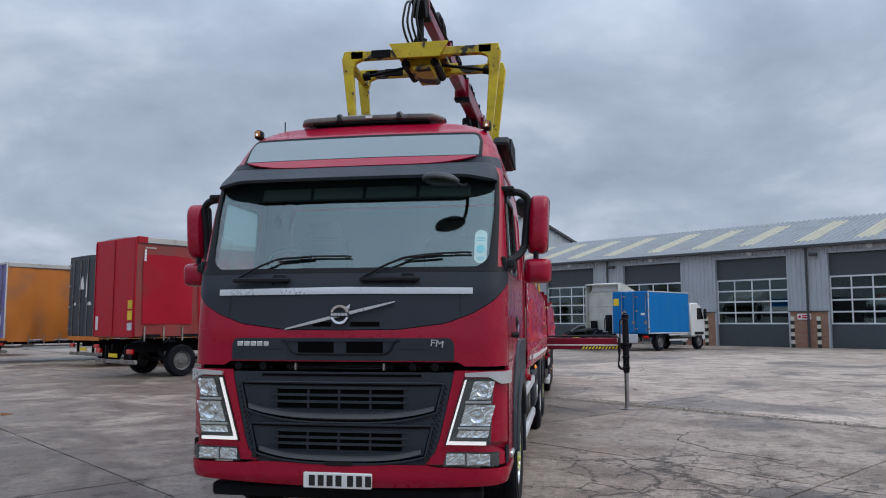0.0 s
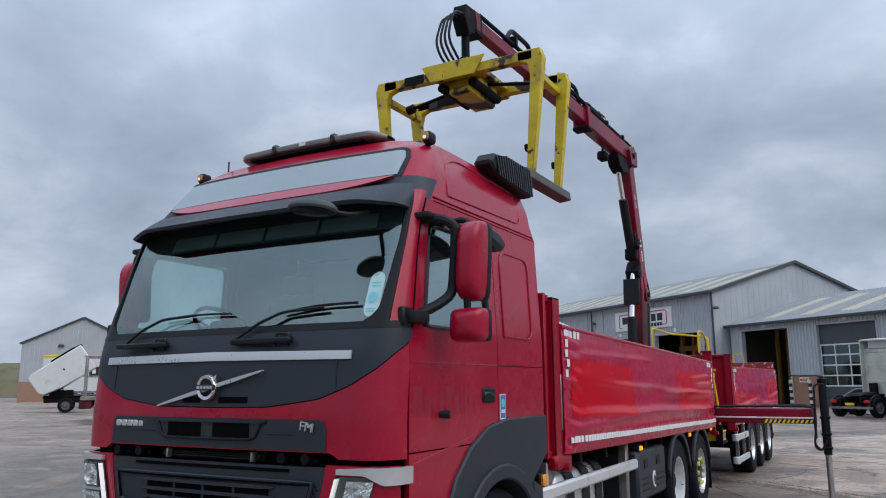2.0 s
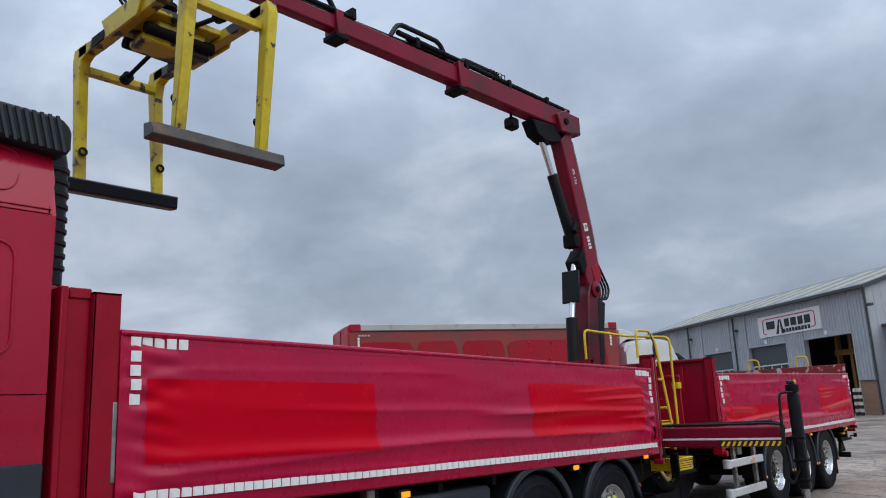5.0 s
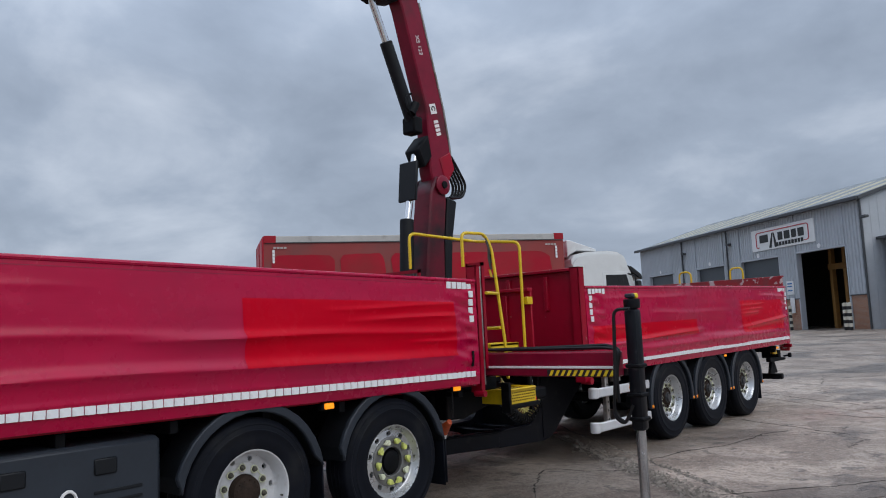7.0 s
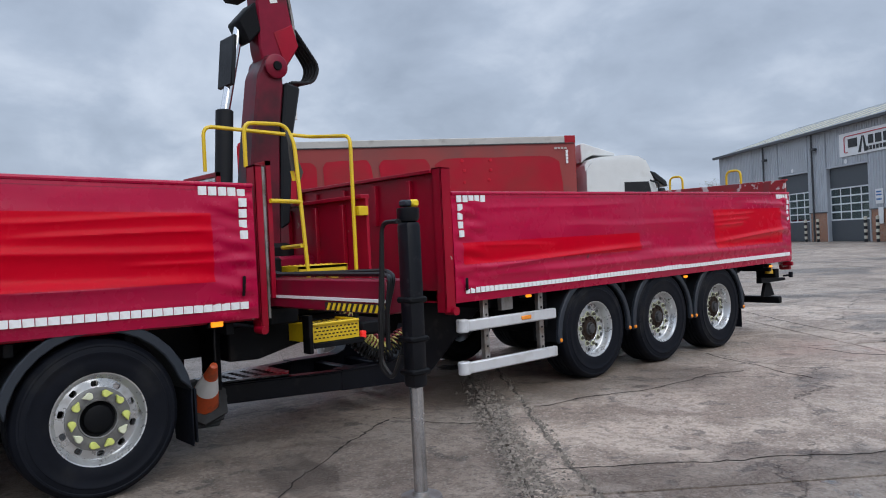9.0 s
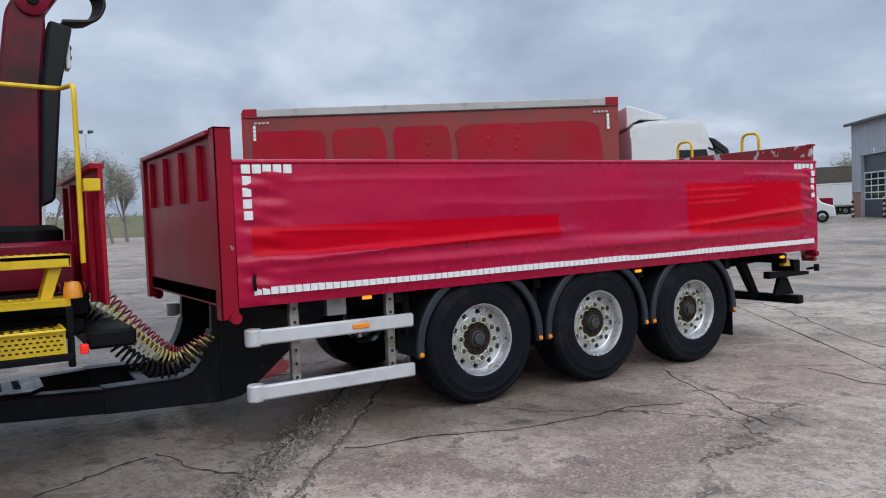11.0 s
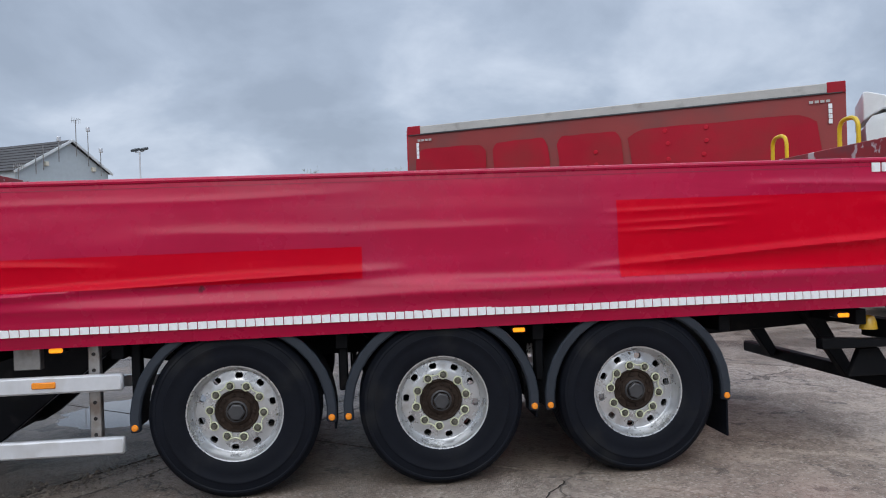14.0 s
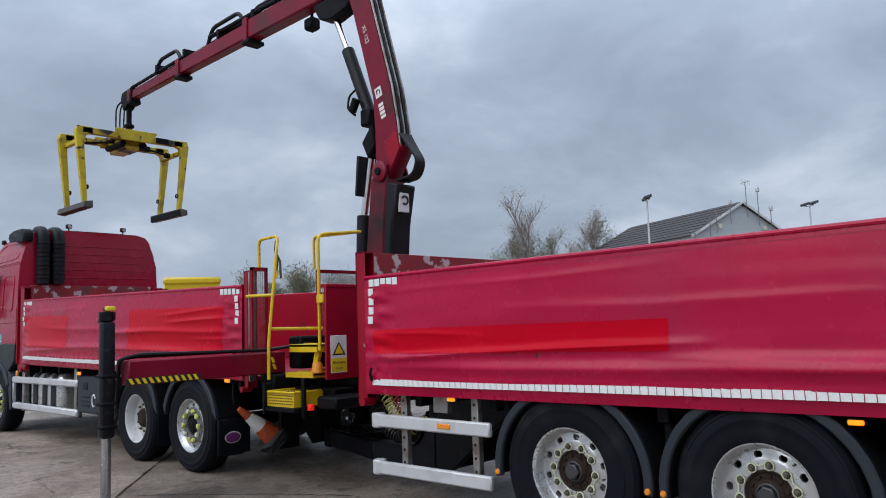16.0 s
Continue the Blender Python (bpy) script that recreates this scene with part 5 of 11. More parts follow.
# ghost of removed lettering on the near door
GHOST = material("darker_paint_ghost", (0.27, 0.0, 0.022), 0.36, vary=0.15, scale=6)
near_door = [o for o in lorry.children if o.name.startswith("door") and "door" == o.name.split(".")[0]][1]
gy = 0.30
for w_, h0, h1 in ((0.10, 0.0, 0.155), (0.075, 0.0, 0.11), (0.05, 0.0, 0.11), (0.06, 0.0, 0.11), (0.07, 0.0, 0.155), (0.075, 0.0, 0.11), (0.03, 0.0, 0.155), (0.03, 0.0, 0.155), (0.06, 0.0, 0.11)):
    bm = B(); box(bm, 1.2445, 1.2462, gy, gy + w_, 1.555 + h0, 1.555 + h1); part("ghost_bar", bm, GHOST, near_door, "faint ghost of a removed sign")
    gy += w_ + 0.022
bm = B(); box(bm, 1.245, 1.2485, 1.425, 1.515, 1.49, 1.66); lab = part("roundel_label", bm, PLATE, lorry, "blue and white scheme label")
bm = B(); box(bm, 1.2485, 1.2495, 1.432, 1.508, 1.50, 1.652); part("label_field", bm, LABEL_BLUE, lab)
bm = B(); cyl(bm, (1.249, 1.47, 1.60), (1.2505, 1.47, 1.60), 0.028, seg=18); part("label_disc", bm, SKY_LABEL, lab)
bm = B(); box(bm, 1.2492, 1.2505, 1.44, 1.50, 1.533, 1.555); part("label_bar", bm, PLATE, lab)
# parking stickers in the windscreen
def capsule(z0, z1, half, out):
    def fn(u, v):
        k = abs(2 * v - 1)
        w_ = half * math.sqrt(max(0.0, 1 - max(0.0, (k - 0.62) / 0.38) ** 2)) + 0.002
        return cab(1.045 + (2 * u - 1) * w_, z0 + (z1 - z0) * v, out)
    return sheet(B(), fn, 4, 22, 0.003)


st_ = part("screen_sticker", capsule(2.10, 2.37, 0.046, -0.020), PLATE, lorry, "pale blue permit sticker with rounded ends")
bm = B(); lathe(bm, [(0.0, 0.002), (0.034, 0.001)], Matrix.Translation(Vector(cab(1.045, 2.215, -0.014))) @ Matrix.Rotation(radians(70), 4, "X"), 18); part("sticker_disc", bm, SKY_LABEL, st_)
for z in (2.13, 2.145, 2.28, 2.30):
    bm = B(); cab_patch(bm, 1.017, 1.073, z, z + 0.007, 0.002, -0.016, 2, 1); part("sticker_bar", bm, SKY_LABEL, st_)
# light bar
bar = new("light_bar"); bar.parent = lorry
BAR_DARK = material("smoky_cover", (0.15, 0.14, 0.13), 0.35, vary=0.5, scale=4, coat=0.4)
bm = B()
def bar_skin(u, v):
    x = -0.655 + 1.31 * u
    k = max(0.0, (abs(x) - 0.55) / 0.105)
    a = 2 * math.pi * v
    r = (1 - 0.55 * k ** 3)
    c, sn = math.cos(a), math.sin(a)
    return (x, 0.90 + 0.115 * r * math.copysign(abs(c) ** 0.5, c) + 0.06 * k * k, 3.452 + 0.032 * r * math.copysign(abs(sn) ** 0.6, sn) - 0.012 * (x / 0.6) ** 2)
sheet(bm, bar_skin, 28, 20)
part("bar_cover", bm, BAR_DARK, bar)
bm = B(); box(bm, -0.52, 0.52, 0.80, 1.0, 3.40, 3.425, 0.006); part("bar_base", bm, CHASSIS, bar)
for x in (-0.27, 0.27):
    bm = B(); box(bm, x - 0.03, x + 0.03, 0.778, 1.02, 3.412, 3.492, 0.016); part("bar_clamp", bm, GLOSS_BLACK, bar)
bm = B(); box(bm, -0.03, 0.03, 0.779, 0.783, 3.44, 3.462, 0.001); part("bar_label", bm, PLATE, bar)
bm = B(); prism(bm, [(0.95, 3.37), (1.10, 3.385), (1.09, 3.43), (1.05, 3.42)], "x", 0.80, 0.83, 0.004); part("fin_aerial", bm, BLACK_PLASTIC, lorry)
bm = B(); tube(bm, [(-0.80, 0.86, 3.33), (-0.80, 0.86, 3.46)], 0.006, 6, 0); part("aerial", bm, GLOSS_BLACK, lorry)
# cab back and floor, interior
bm = B(); box(bm, -1.20, 1.20, 2.195, 2.225, 1.20, 2.84); prism(bm, [(-1.2, 2.84), (1.2, 2.84), (1.06, 3.30), (0.98, 3.40), (0.80, 3.445), (-0.80, 3.445), (-0.98, 3.40), (-1.06, 3.30)], "y", 2.195, 2.225); back = part("cab_back", bm, RED, lorry)
for z in (2.62, 2.76, 2.90, 3.04, 3.18):
    bm = B(); tube(bm, [(-1.05, 2.228, z), (0.55, 2.228, z)], 0.010, 6, 0); part("pressed_rib", bm, RED, back)
for x in (0.41, -0.56):
    bm = B(); cyl(bm, (x, 2.20, 3.43), (x, 2.20, 3.50), 0.012, seg=8); stalk_ = part("lamp_stalk", bm, CHASSIS, lorry)
    bm = B(); box(bm, x - 0.05, x + 0.05, 2.17, 2.24, 3.49, 3.57, 0.015); part("work_lamp", bm, BLACK_PLASTIC, stalk_)
    bm = B(); cyl(bm, (x, 2.238, 3.53), (x, 2.246, 3.53), 0.034, seg=14); part("lamp_glass", bm, LENS, stalk_)
bm = B(); box(bm, -1.20, 1.20, 0.18, 2.2, 1.42, 1.46); part("cab_floor", bm, CABIN, lorry)
bm = B(); box(bm, -1.18, 1.18, 1.75, 2.18, 1.46, 2.05, 0.05); part("bunk", bm, CABIN_LIGHT, lorry)
bm = B(); box(bm, -1.20, 1.20, 2.17, 2.194, 1.46, 2.84); part("back_lining", bm, CABIN_LIGHT, lorry)
bm = B(); box(bm, -1.10, 1.10, 0.72, 2.19, 2.87, 2.90); part("roof_lining", bm, CABIN_LIGHT, lorry)
bm = B(); prism(bm, [(0.16, 1.80), (0.16, 2.02), (0.45, 2.07), (0.62, 1.98), (0.62, 1.75)], "x", -1.18, 1.18, 0.03); part("dashboard", bm, CABIN, lorry)
for x in (-0.62, 0.62):
    seat = new("seat"); seat.parent = lorry
    bm = B(); box(bm, x - 0.26, x + 0.26, 0.95, 1.48, 1.75, 1.90, 0.05, seg=2); part("seat_cushion", bm, CABIN, seat)
    bm = B(); box(bm, x - 0.25, x + 0.25, 1.42, 1.58, 1.85, 2.45, 0.06, seg=2); part("seat_backrest", bm, CABIN, seat)
    bm = B(); box(bm, x - 0.15, x + 0.15, 1.45, 1.55, 2.46, 2.62, 0.04, seg=2); part("headrest", bm, CABIN, seat)
    bm = B(); box(bm, x - 0.18, x + 0.18, 1.05, 1.40, 1.46, 1.76, 0.02); part("seat_base", bm, CABIN, seat)
sw = new("steering_wheel"); sw.parent = lorry
bm = B()
mm = pose(-0.62, 0.70, 2.13, -38)
tube(bm, [mm @ Vector((0.225 * math.cos(2 * math.pi * k / 28), 0.225 * math.sin(2 * math.pi * k / 28), 0)) for k in range(29)], 0.016, 8, 0); part("wheel_rim", bm, GLOSS_BLACK, sw)
bm = B(); box(bm, -0.2, 0.2, -0.03, 0.03, -0.015, 0.015, 0.01, m=mm); box(bm, -0.07, 0.07, -0.08, 0.06, -0.04, 0.02, 0.015, m=mm); cyl(bm, mm @ Vector((0, 0, -0.02)), mm @ Vector((0, 0.0, -0.25)), 0.04); part("wheel_boss", bm, CABIN, sw)

# chassis
for x in (-0.42, 0.42):
    bm = B(); box(bm, x - 0.045, x + 0.045, 0.4, 9.25, 0.72, 0.99, 0.008); part("chassis_rail", bm, CHASSIS, lorry)
for y in (1.39, 6.66, 8.03):
    bm = B(); cyl(bm, (-0.95, y, 0.52), (0.95, y, 0.52), 0.075, seg=12); part("axle", bm, CHASSIS, lorry)
    if y > 2:
        bm = B(); lathe(bm, [(0.0, -0.2), (0.2, -0.12), (0.24, 0.0), (0.2, 0.12), (0.0, 0.2)], pose(0, y, 0.55, 90), 16); part("differential", bm, CHASSIS, lorry)
for y in (3.0, 4.5, 6.0, 7.35, 9.0):
    bm = B(); box(bm, -0.42, 0.42, y - 0.05, y + 0.05, 0.74, 0.96, 0.006); part("crossmember", bm, CHASSIS, lorry)
for y, kind in ((1.39, "steer"), (6.66, "drive"), (8.03, "steer")):
    wheel(lorry, 1.10, y, 0.522, kind, 0.2 * y)
    wheel(lorry, -1.10, y, 0.522, kind, 0.3, False)
for y in (6.66, 8.03):
    for q in (-1, 1):
        bm = B()
        pts = [(y + 0.60 * math.cos(radians(a)), 0.53 + 0.60 * math.sin(radians(a))) for a in range(8, 173, 11)]
        inn = [(y + 0.575 * math.cos(radians(a)), 0.53 + 0.575 * math.sin(radians(a))) for a in range(172, 7, -11)]
        prism(bm, pts + inn, "x", q * 0.93, q * 1.262, 0.004)
        part("mudguard", bm, BLACK_PLASTIC, lorry)
        ring = [(y + (0.555 + 0.065 * e) * math.cos(radians(a)), 0.53 + (0.555 + 0.065 * e) * math.sin(radians(a))) for e, rg in ((1, range(8, 173, 11)), (0, range(172, 7, -11))) for a in rg]
        bm = B(); prism(bm, [((u_ - y) * 1.0 + y, v_) for u_, v_ in ring], "x", q * 1.225, q * 1.272, 0.008); part("mudguard_edge", bm, GREY_PLASTIC, lorry)
        bm = B(); box(bm, q * 0.93, q * 1.25, y + 0.605, y + 0.618, 0.22, 0.66, 0.004); part("mud_flap", bm, RUBBER, lorry)
# tanks and box
for q in (-1, 1):
    tank = part("air_tank" if q == 1 else "fuel_tank", (lambda b_: (box(b_, q * 0.62, q * 1.16, 2.65, 3.95, 0.42, 1.02, 0.12, seg=4), b_)[1])(B()), SILVER, lorry, "brushed metal fuel tank")
    for y in (2.95, 3.35, 3.7):
        bm = B(); box(bm, q * 0.60, q * 1.172, y - 0.03, y + 0.03, 0.40, 1.035, 0.12, seg=4); part("tank_strap", bm, BLACK_PLASTIC, tank)
    bm = B(); cyl(bm, (q * 0.98, 2.80, 1.0), (q * 1.0, 2.80, 1.07), 0.06, seg=16, bevel=0.01); part("filler_cap", bm, LABEL_BLUE, tank)
    bm = B(); cyl(bm, (q * 0.98, 3.55, 1.0), (q * 0.98, 3.55, 1.06), 0.055, seg=16, bevel=0.01); part("filler_cap", bm, CHROME, tank)
    bm = B(); box(bm, q * 0.75, q * 1.24, 4.80, 5.98, 0.50, 1.02, 0.03); chest = part("tool_chest", bm, GREY_PLASTIC, lorry, "black plastic tool chest")
    for y in (5.10, 5.62):
        bm = B(); box(bm, q * 1.235, q * 1.25, y - 0.07, y + 0.07, 0.83, 0.93, 0.01); part("chest_latch", bm, BLACK_PLASTIC, chest)
    for z in (0.60, 0.66, 0.72):
        for y in (4.95, 5.55):
            bm = B(); box(bm, q * 1.235, q * 1.246, y, y + 0.30, z, z + 0.02, 0.003); part("chest_rib", bm, BLACK_PLASTIC, chest)
    bm = B(); tube(bm, [(q * 1.25, 5.40 + 0.05 * math.cos(a), 0.69 + 0.08 * math.sin(a)) for a in np.linspace(0.4, 5.2, 12)], 0.010, 6, 0); part("chest_emblem", bm, PLATE, chest)
    # side guard
    guard = new("side_guard"); guard.parent = lorry
    bm = B(); box(bm, q * 1.19, q * 1.25, 2.06, 4.78, 0.85, 0.955, 0.02); part("guard_rail", bm, GALV, guard)
    bm = B(); box(bm, q * 1.19, q * 1.25, 2.06, 4.78, 0.43, 0.535, 0.02); part("guard_rail", bm, GALV, guard)
    bm = B(); box(bm, q * 1.19, q * 1.245, 2.06, 2.14, 0.535, 0.85, 0.01); part("guard_post", bm, GALV, guard)
    for y in (2.40, 4.55):
        bm = B(); box(bm, q * 1.10, q * 1.19, y, y + 0.09, 0.40, 1.12, 0.01); part("guard_bracket", bm, STEEL, guard)
    bm = B(); box(bm, q * 1.13, q * 1.21, 2.20, 2.30, 0.95, 1.06, 0.01); sl = part("lamp_holder", bm, BLACK_PLASTIC, lorry)
    bm = B(); box(bm, q * 1.205, q * 1.235, 2.21, 2.29, 0.965, 1.05, 0.008); part("side_lamp", bm, ORANGE_LENS, sl)
    for y in (4.90, 7.35, 8.85):
        bm = B(); box(bm, q * 1.17, q * 1.245, y - 0.055, y + 0.055, 1.02, 1.09, 0.01); sl = part("lamp_holder", bm, BLACK_PLASTIC, lorry)
        bm = B(); box(bm, q * 1.24, q * 1.262, y - 0.045, y + 0.045, 1.03, 1.075, 0.006); part("side_lamp", bm, AMBER_LIT, sl, "lit orange side lamp")

# ---- dropside body: the bed falls slightly towards the rear ----
def bed(y):
    return 1.20 - 0.016 * (y - 2.6)


SEAM = material("dark_red_hem", (0.20, 0.002, 0.022), 0.5, vary=0.2, fine=90)


def creased(mt, amount=0.10):
    """Small lengthwise creases in the plastic sheet, over the folds of the mesh."""
    n, l = mt.node_tree.nodes, mt.node_tree.links
    p = n["Principled BSDF"]
    co, mp, nz, bp = n.new("ShaderNodeTexCoord"), n.new("ShaderNodeMapping"), n.new("ShaderNodeTexNoise"), n.new("ShaderNodeBump")
    mp.inputs["Scale"].default_value = (1.0, 0.8, 4.5)
    mp.inputs["Rotation"].default_value = (0.10, 0, 0)
    nz.inputs["Scale"].default_value, nz.inputs["Detail"].default_value, nz.inputs["Distortion"].default_value = 1.6, 5.0, 0.6
    bp.inputs["Strength"].default_value, bp.inputs["Distance"].default_value = amount, 0.03
    l.new(co.outputs["Object"], mp.inputs["Vector"]); l.new(mp.outputs[0], nz.inputs["Vector"]); l.new(nz.outputs["Fac"], bp.inputs["Height"])
    for k in p.inputs["Normal"].links:
        l.new(k.from_socket, bp.inputs["Normal"])
    l.new(bp.outputs[0], p.inputs["Normal"])
    return mt


PATCH = {"faded": creased(material("faded_crimson_cover", (0.41, 0.0, 0.040), 0.27, spec=0.32, vary=0.10, scale=1.6, fine=12, dirt=(0.33, 0.008, 0.046), dirt_scale=1.1, dirt_at=(0.45, 0.8), bump=0.05, bump_scale=160, chips=(0.13, 0.012, 0.026), chips_at=0.73, chips_scale=5)),
         "bright": creased(material("bright_red_cover", (0.50, 0.0, 0.013), 0.24, spec=0.09, vary=0.06, scale=2.0, fine=14, dirt=(0.46, 0.0, 0.016), dirt_scale=1.3, dirt_at=(0.55, 0.85), bump=0.03, bump_scale=160))}


FOLDS = {
    "lorry": [(5.7, 0.50, 9.25, 0.515, 0.034, 0.040), (2.5, 0.30, 9.4, 0.275, 0.040, 0.052), (7.3, 0.71, 9.0, 0.775, 0.013, 0.022), (7.5, 0.615, 9.05, 0.665, 0.018, 0.026), (3.3, 0.56, 7.0, 0.52, 0.014, 0.040), (2.5, 0.18, 5.4, 0.31, 0.018, 0.036), (2.4, 0.80, 5.6, 0.84, 0.008, 0.030), (2.4, 0.145, 9.4, 0.135, 0.010, 0.030), (8.2, 0.42, 9.2, 0.44, 0.014, 0.020)],
    "trailer": [(-0.1, 0.312, 3.25, 0.388, 0.038, 0.034), (-0.2, 0.225, 7.1, 0.235, 0.040, 0.060), (4.3, 0.33, 7.1, 0.51, 0.036, 0.030), (4.5, 0.700, 5.75, 0.735, 0.013, 0.017), (4.5, 0.625, 5.6, 0.655, 0.014, 0.018), (4.6, 0.565, 5.45, 0.600, 0.014, 0.018), (2.8, 0.31, 4.9, 0.265, 0.018, 0.040), (0.0, 0.53, 1.5, 0.47, 0.012, 0.026), (0.0, 0.27, 1.2, 0.31, 0.014, 0.026), (5.5, 0.86, 7.0, 0.83, 0.011, 0.026), (1.4, 0.66, 4.6, 0.63, 0.007, 0.040), (-0.1, 0.13, 7.0, 0.12, 0.010, 0.030), (-0.1, 0.84, 3.0, 0.88, 0.007, 0.030)],
}


def cover_x(y, h, y0, y1, seed, q):
    """How far a side cover stands out: a slack sheet with folds running lengthwise, pulled at its ends."""
    L = y1 - y0
    k = (y - y0) / L
    end = min(1.0, min(k, 1 - k) * L / 0.45)
    fold = 0.0
    # slack folds: from (y, h) to (y, h), depth, half height; sharp above, easing out below
    for n_, (ya, ha, yb, hb, amp, wd) in enumerate(FOLDS["lorry" if seed < 7 else "trailer"]):
        if not ya < y < yb:
            continue
        f_ = (y - ya) / (yb - ya)
        hh = ha + (hb - ha) * f_ + 0.016 * noise.noise(Vector((y * 0.9 + n_ * 7.3, seed, 1.7)))
        a = amp * min(1.0, 4.0 * f_, 4.0 * (1 - f_)) ** 0.7 * (0.85 + 0.55 * noise.noise(Vector((y * 0.55 + 3.1, n_ * 5.1 + seed, 2.0))))
        d = (h - hh) / wd
        fold += a * (math.exp(d * 0.85) if d < 0 else math.exp(-d * d * 1.1))
    fine = 0.003 * noise.noise(Vector((y * 1.4, h * 9, seed + 4.0)))
    pull = (1 - end) ** 1.5
    pull = 4 * pull * (1 - pull)
    tug = pull * (0.009 * math.sin(h * 30 + 5 * noise.noise(Vector((h * 3, seed, y * 1.5)))) + 0.006 * math.sin(h * 55 + y * 14 + seed))
    sag = 0.035 * math.sin(math.pi * min(1, max(0, h))) + 0.030 * math.exp(-((h - 0.12) / 0.2) ** 2)
    return q * (1.258 + (sag + fold * 1.2) * (0.25 + 0.75 * end) + fine + tug)


def side_cover(owner, y0, y1, low, high, patches, seed, q, tape=True, pitch=0.071):
    """A sheeted dropside with its brighter patches, tape and top roll. low, high: heights as functions of y."""
    P = lambda y, h, o=0.0: (cover_x(y, h, y0, y1, seed, q) + q * o, y, low(y) + (high(y) - low(y)) * h)
    bm = B(); sheet(bm, lambda u, v: P(y0 + (y1 - y0) * u, v), int((y1 - y0) * 22), 96, 0.006 * q)
    cov = part("side_cover", bm, PATCH["faded"], owner, "creased crimson plastic side cover with brighter red patches")
    for a, b, h0, h1 in patches:
        bm = B(); sheet(bm, lambda u, v: P(a + (b - a) * u, h0 + (h1 - h0) * v, 0.003), int((b - a) * 22), 52)
        part("bright_patch", bm, PATCH["bright"], cov, "bright red unfaded patch")
    for k in range(1, 4):
        y = y0 + (y1 - y0) * (k + 0.12 * math.sin(seed * k)) / 4
        bm = B(); sheet(bm, lambda u, v: P(y + 0.022 * u, 0.02 + 0.96 * v, 0.0015), 1, 48); part("weld_seam", bm, PATCH["faded"], cov)
    bm = B(); sheet(bm, lambda u, v: P(y0 + (y1 - y0) * u, 0.955 + 0.004 * v, 0.002), int((y1 - y0) * 12), 1); part("top_hem", bm, SEAM, cov)
    bm = B(); tube(bm, [(q * 1.255, y0, high(y0)), (q * 1.255, y1, high(y1))], 0.018, 8, 0); part("top_roll", bm, PATCH["faded"], cov)
    bm = B(); prism(bm, [(y0, low(y0) + 0.02), (y1, low(y1) + 0.02), (y1, high(y1)), (y0, high(y0))], "x", q * 1.215, q * 1.25); part("dropside_board", bm, BODY_RED, owner)
    if tape:
        bm = B(); box(bm, -0.002, 0.002, -0.0455, 0.0455, -0.027, 0.027); tm = finish(bm, TAPE)
        bm = B(); box(bm, -0.002, 0.002, -pitch * 0.455, pitch * 0.455, -0.026, 0.026); strip_ = finish(bm, TAPE)
        n = int((y1 - y0 - 0.16) / pitch)
        for k in range(n):
            y = y0 + 0.13 + pitch * k
            p, p2 = Vector(P(y, 0.105, 0.006)), Vector(P(y + 0.05, 0.105, 0.006))
            ang = math.atan2(p2.z - p.z, p2.y - p.y)
            part("tape_square", strip_, None, cov, m=Matrix.Translation(p) @ Matrix.Rotation(ang + 0.03 * math.sin(k * 7.3 + seed), 4, "X"))
        for ye, sg in ((y0, 1), (y1, -1)):
            for k in range(5):
                y = ye + sg * (0.09 + 0.075 * k)
                part("tape_square", tm, None, cov, m=Matrix.Translation(P(y, 0.95, 0.006)) @ Matrix.Diagonal((1, 0.68, 1.15, 1)))
            for k in range(1, 5):
                part("tape_square", tm, None, cov, m=Matrix.Translation(P(ye + sg * 0.09, 0.95 - 0.080 * k, 0.006)) @ Matrix.Diagonal((1, 0.68, 1.15, 1)))
    return cov


def post(owner, x, y, z0, z1, q, w=0.10, d=0.12, name="corner_post", mat=None):
    """A channel-section post, open towards the rear."""
    bm = B()
    box(bm, x - q * w, x, y - d / 2, y - d / 2 + 0.012, z0, z1)
    box(bm, x - q * 0.012, x, y - d / 2, y + d / 2, z0, z1, 0.003)
    box(bm, x - q * w, x - q * (w - 0.012), y - d / 2, y + d / 2, z0, z1, 0.003)
    box(bm, x - q * w, x, y - d / 2, y + d / 2, z1 - 0.012, z1)
    return part(name, bm, mat or BODY_RED, owner)


bm = B(); prism(bm, [(2.28, bed(2.28)), (9.22, bed(9.22)), (9.22, bed(9.22) - 0.05), (2.28, bed(2.28) - 0.05)], "x", -1.215, 1.215, 0.006); part("load_bed", bm, BODY_RED, lorry)
for q in (-1, 1):
    bm = B(); prism(bm, [(2.28, bed(2.28) - 0.052), (9.22, bed(9.22) - 0.052), (9.22, 0.96), (2.28, 1.02)], "x", q * 0.50, q * 0.58); part("bed_runner", bm, CHASSIS, lorry)
for k in range(10):
    y = 2.5 + 0.72 * k
    bm = B(); box(bm, -1.18, 1.18, y - 0.03, y + 0.03, bed(y) - 0.14, bed(y) - 0.055, 0.004); part("bed_bearer", bm, CHASSIS, lorry)
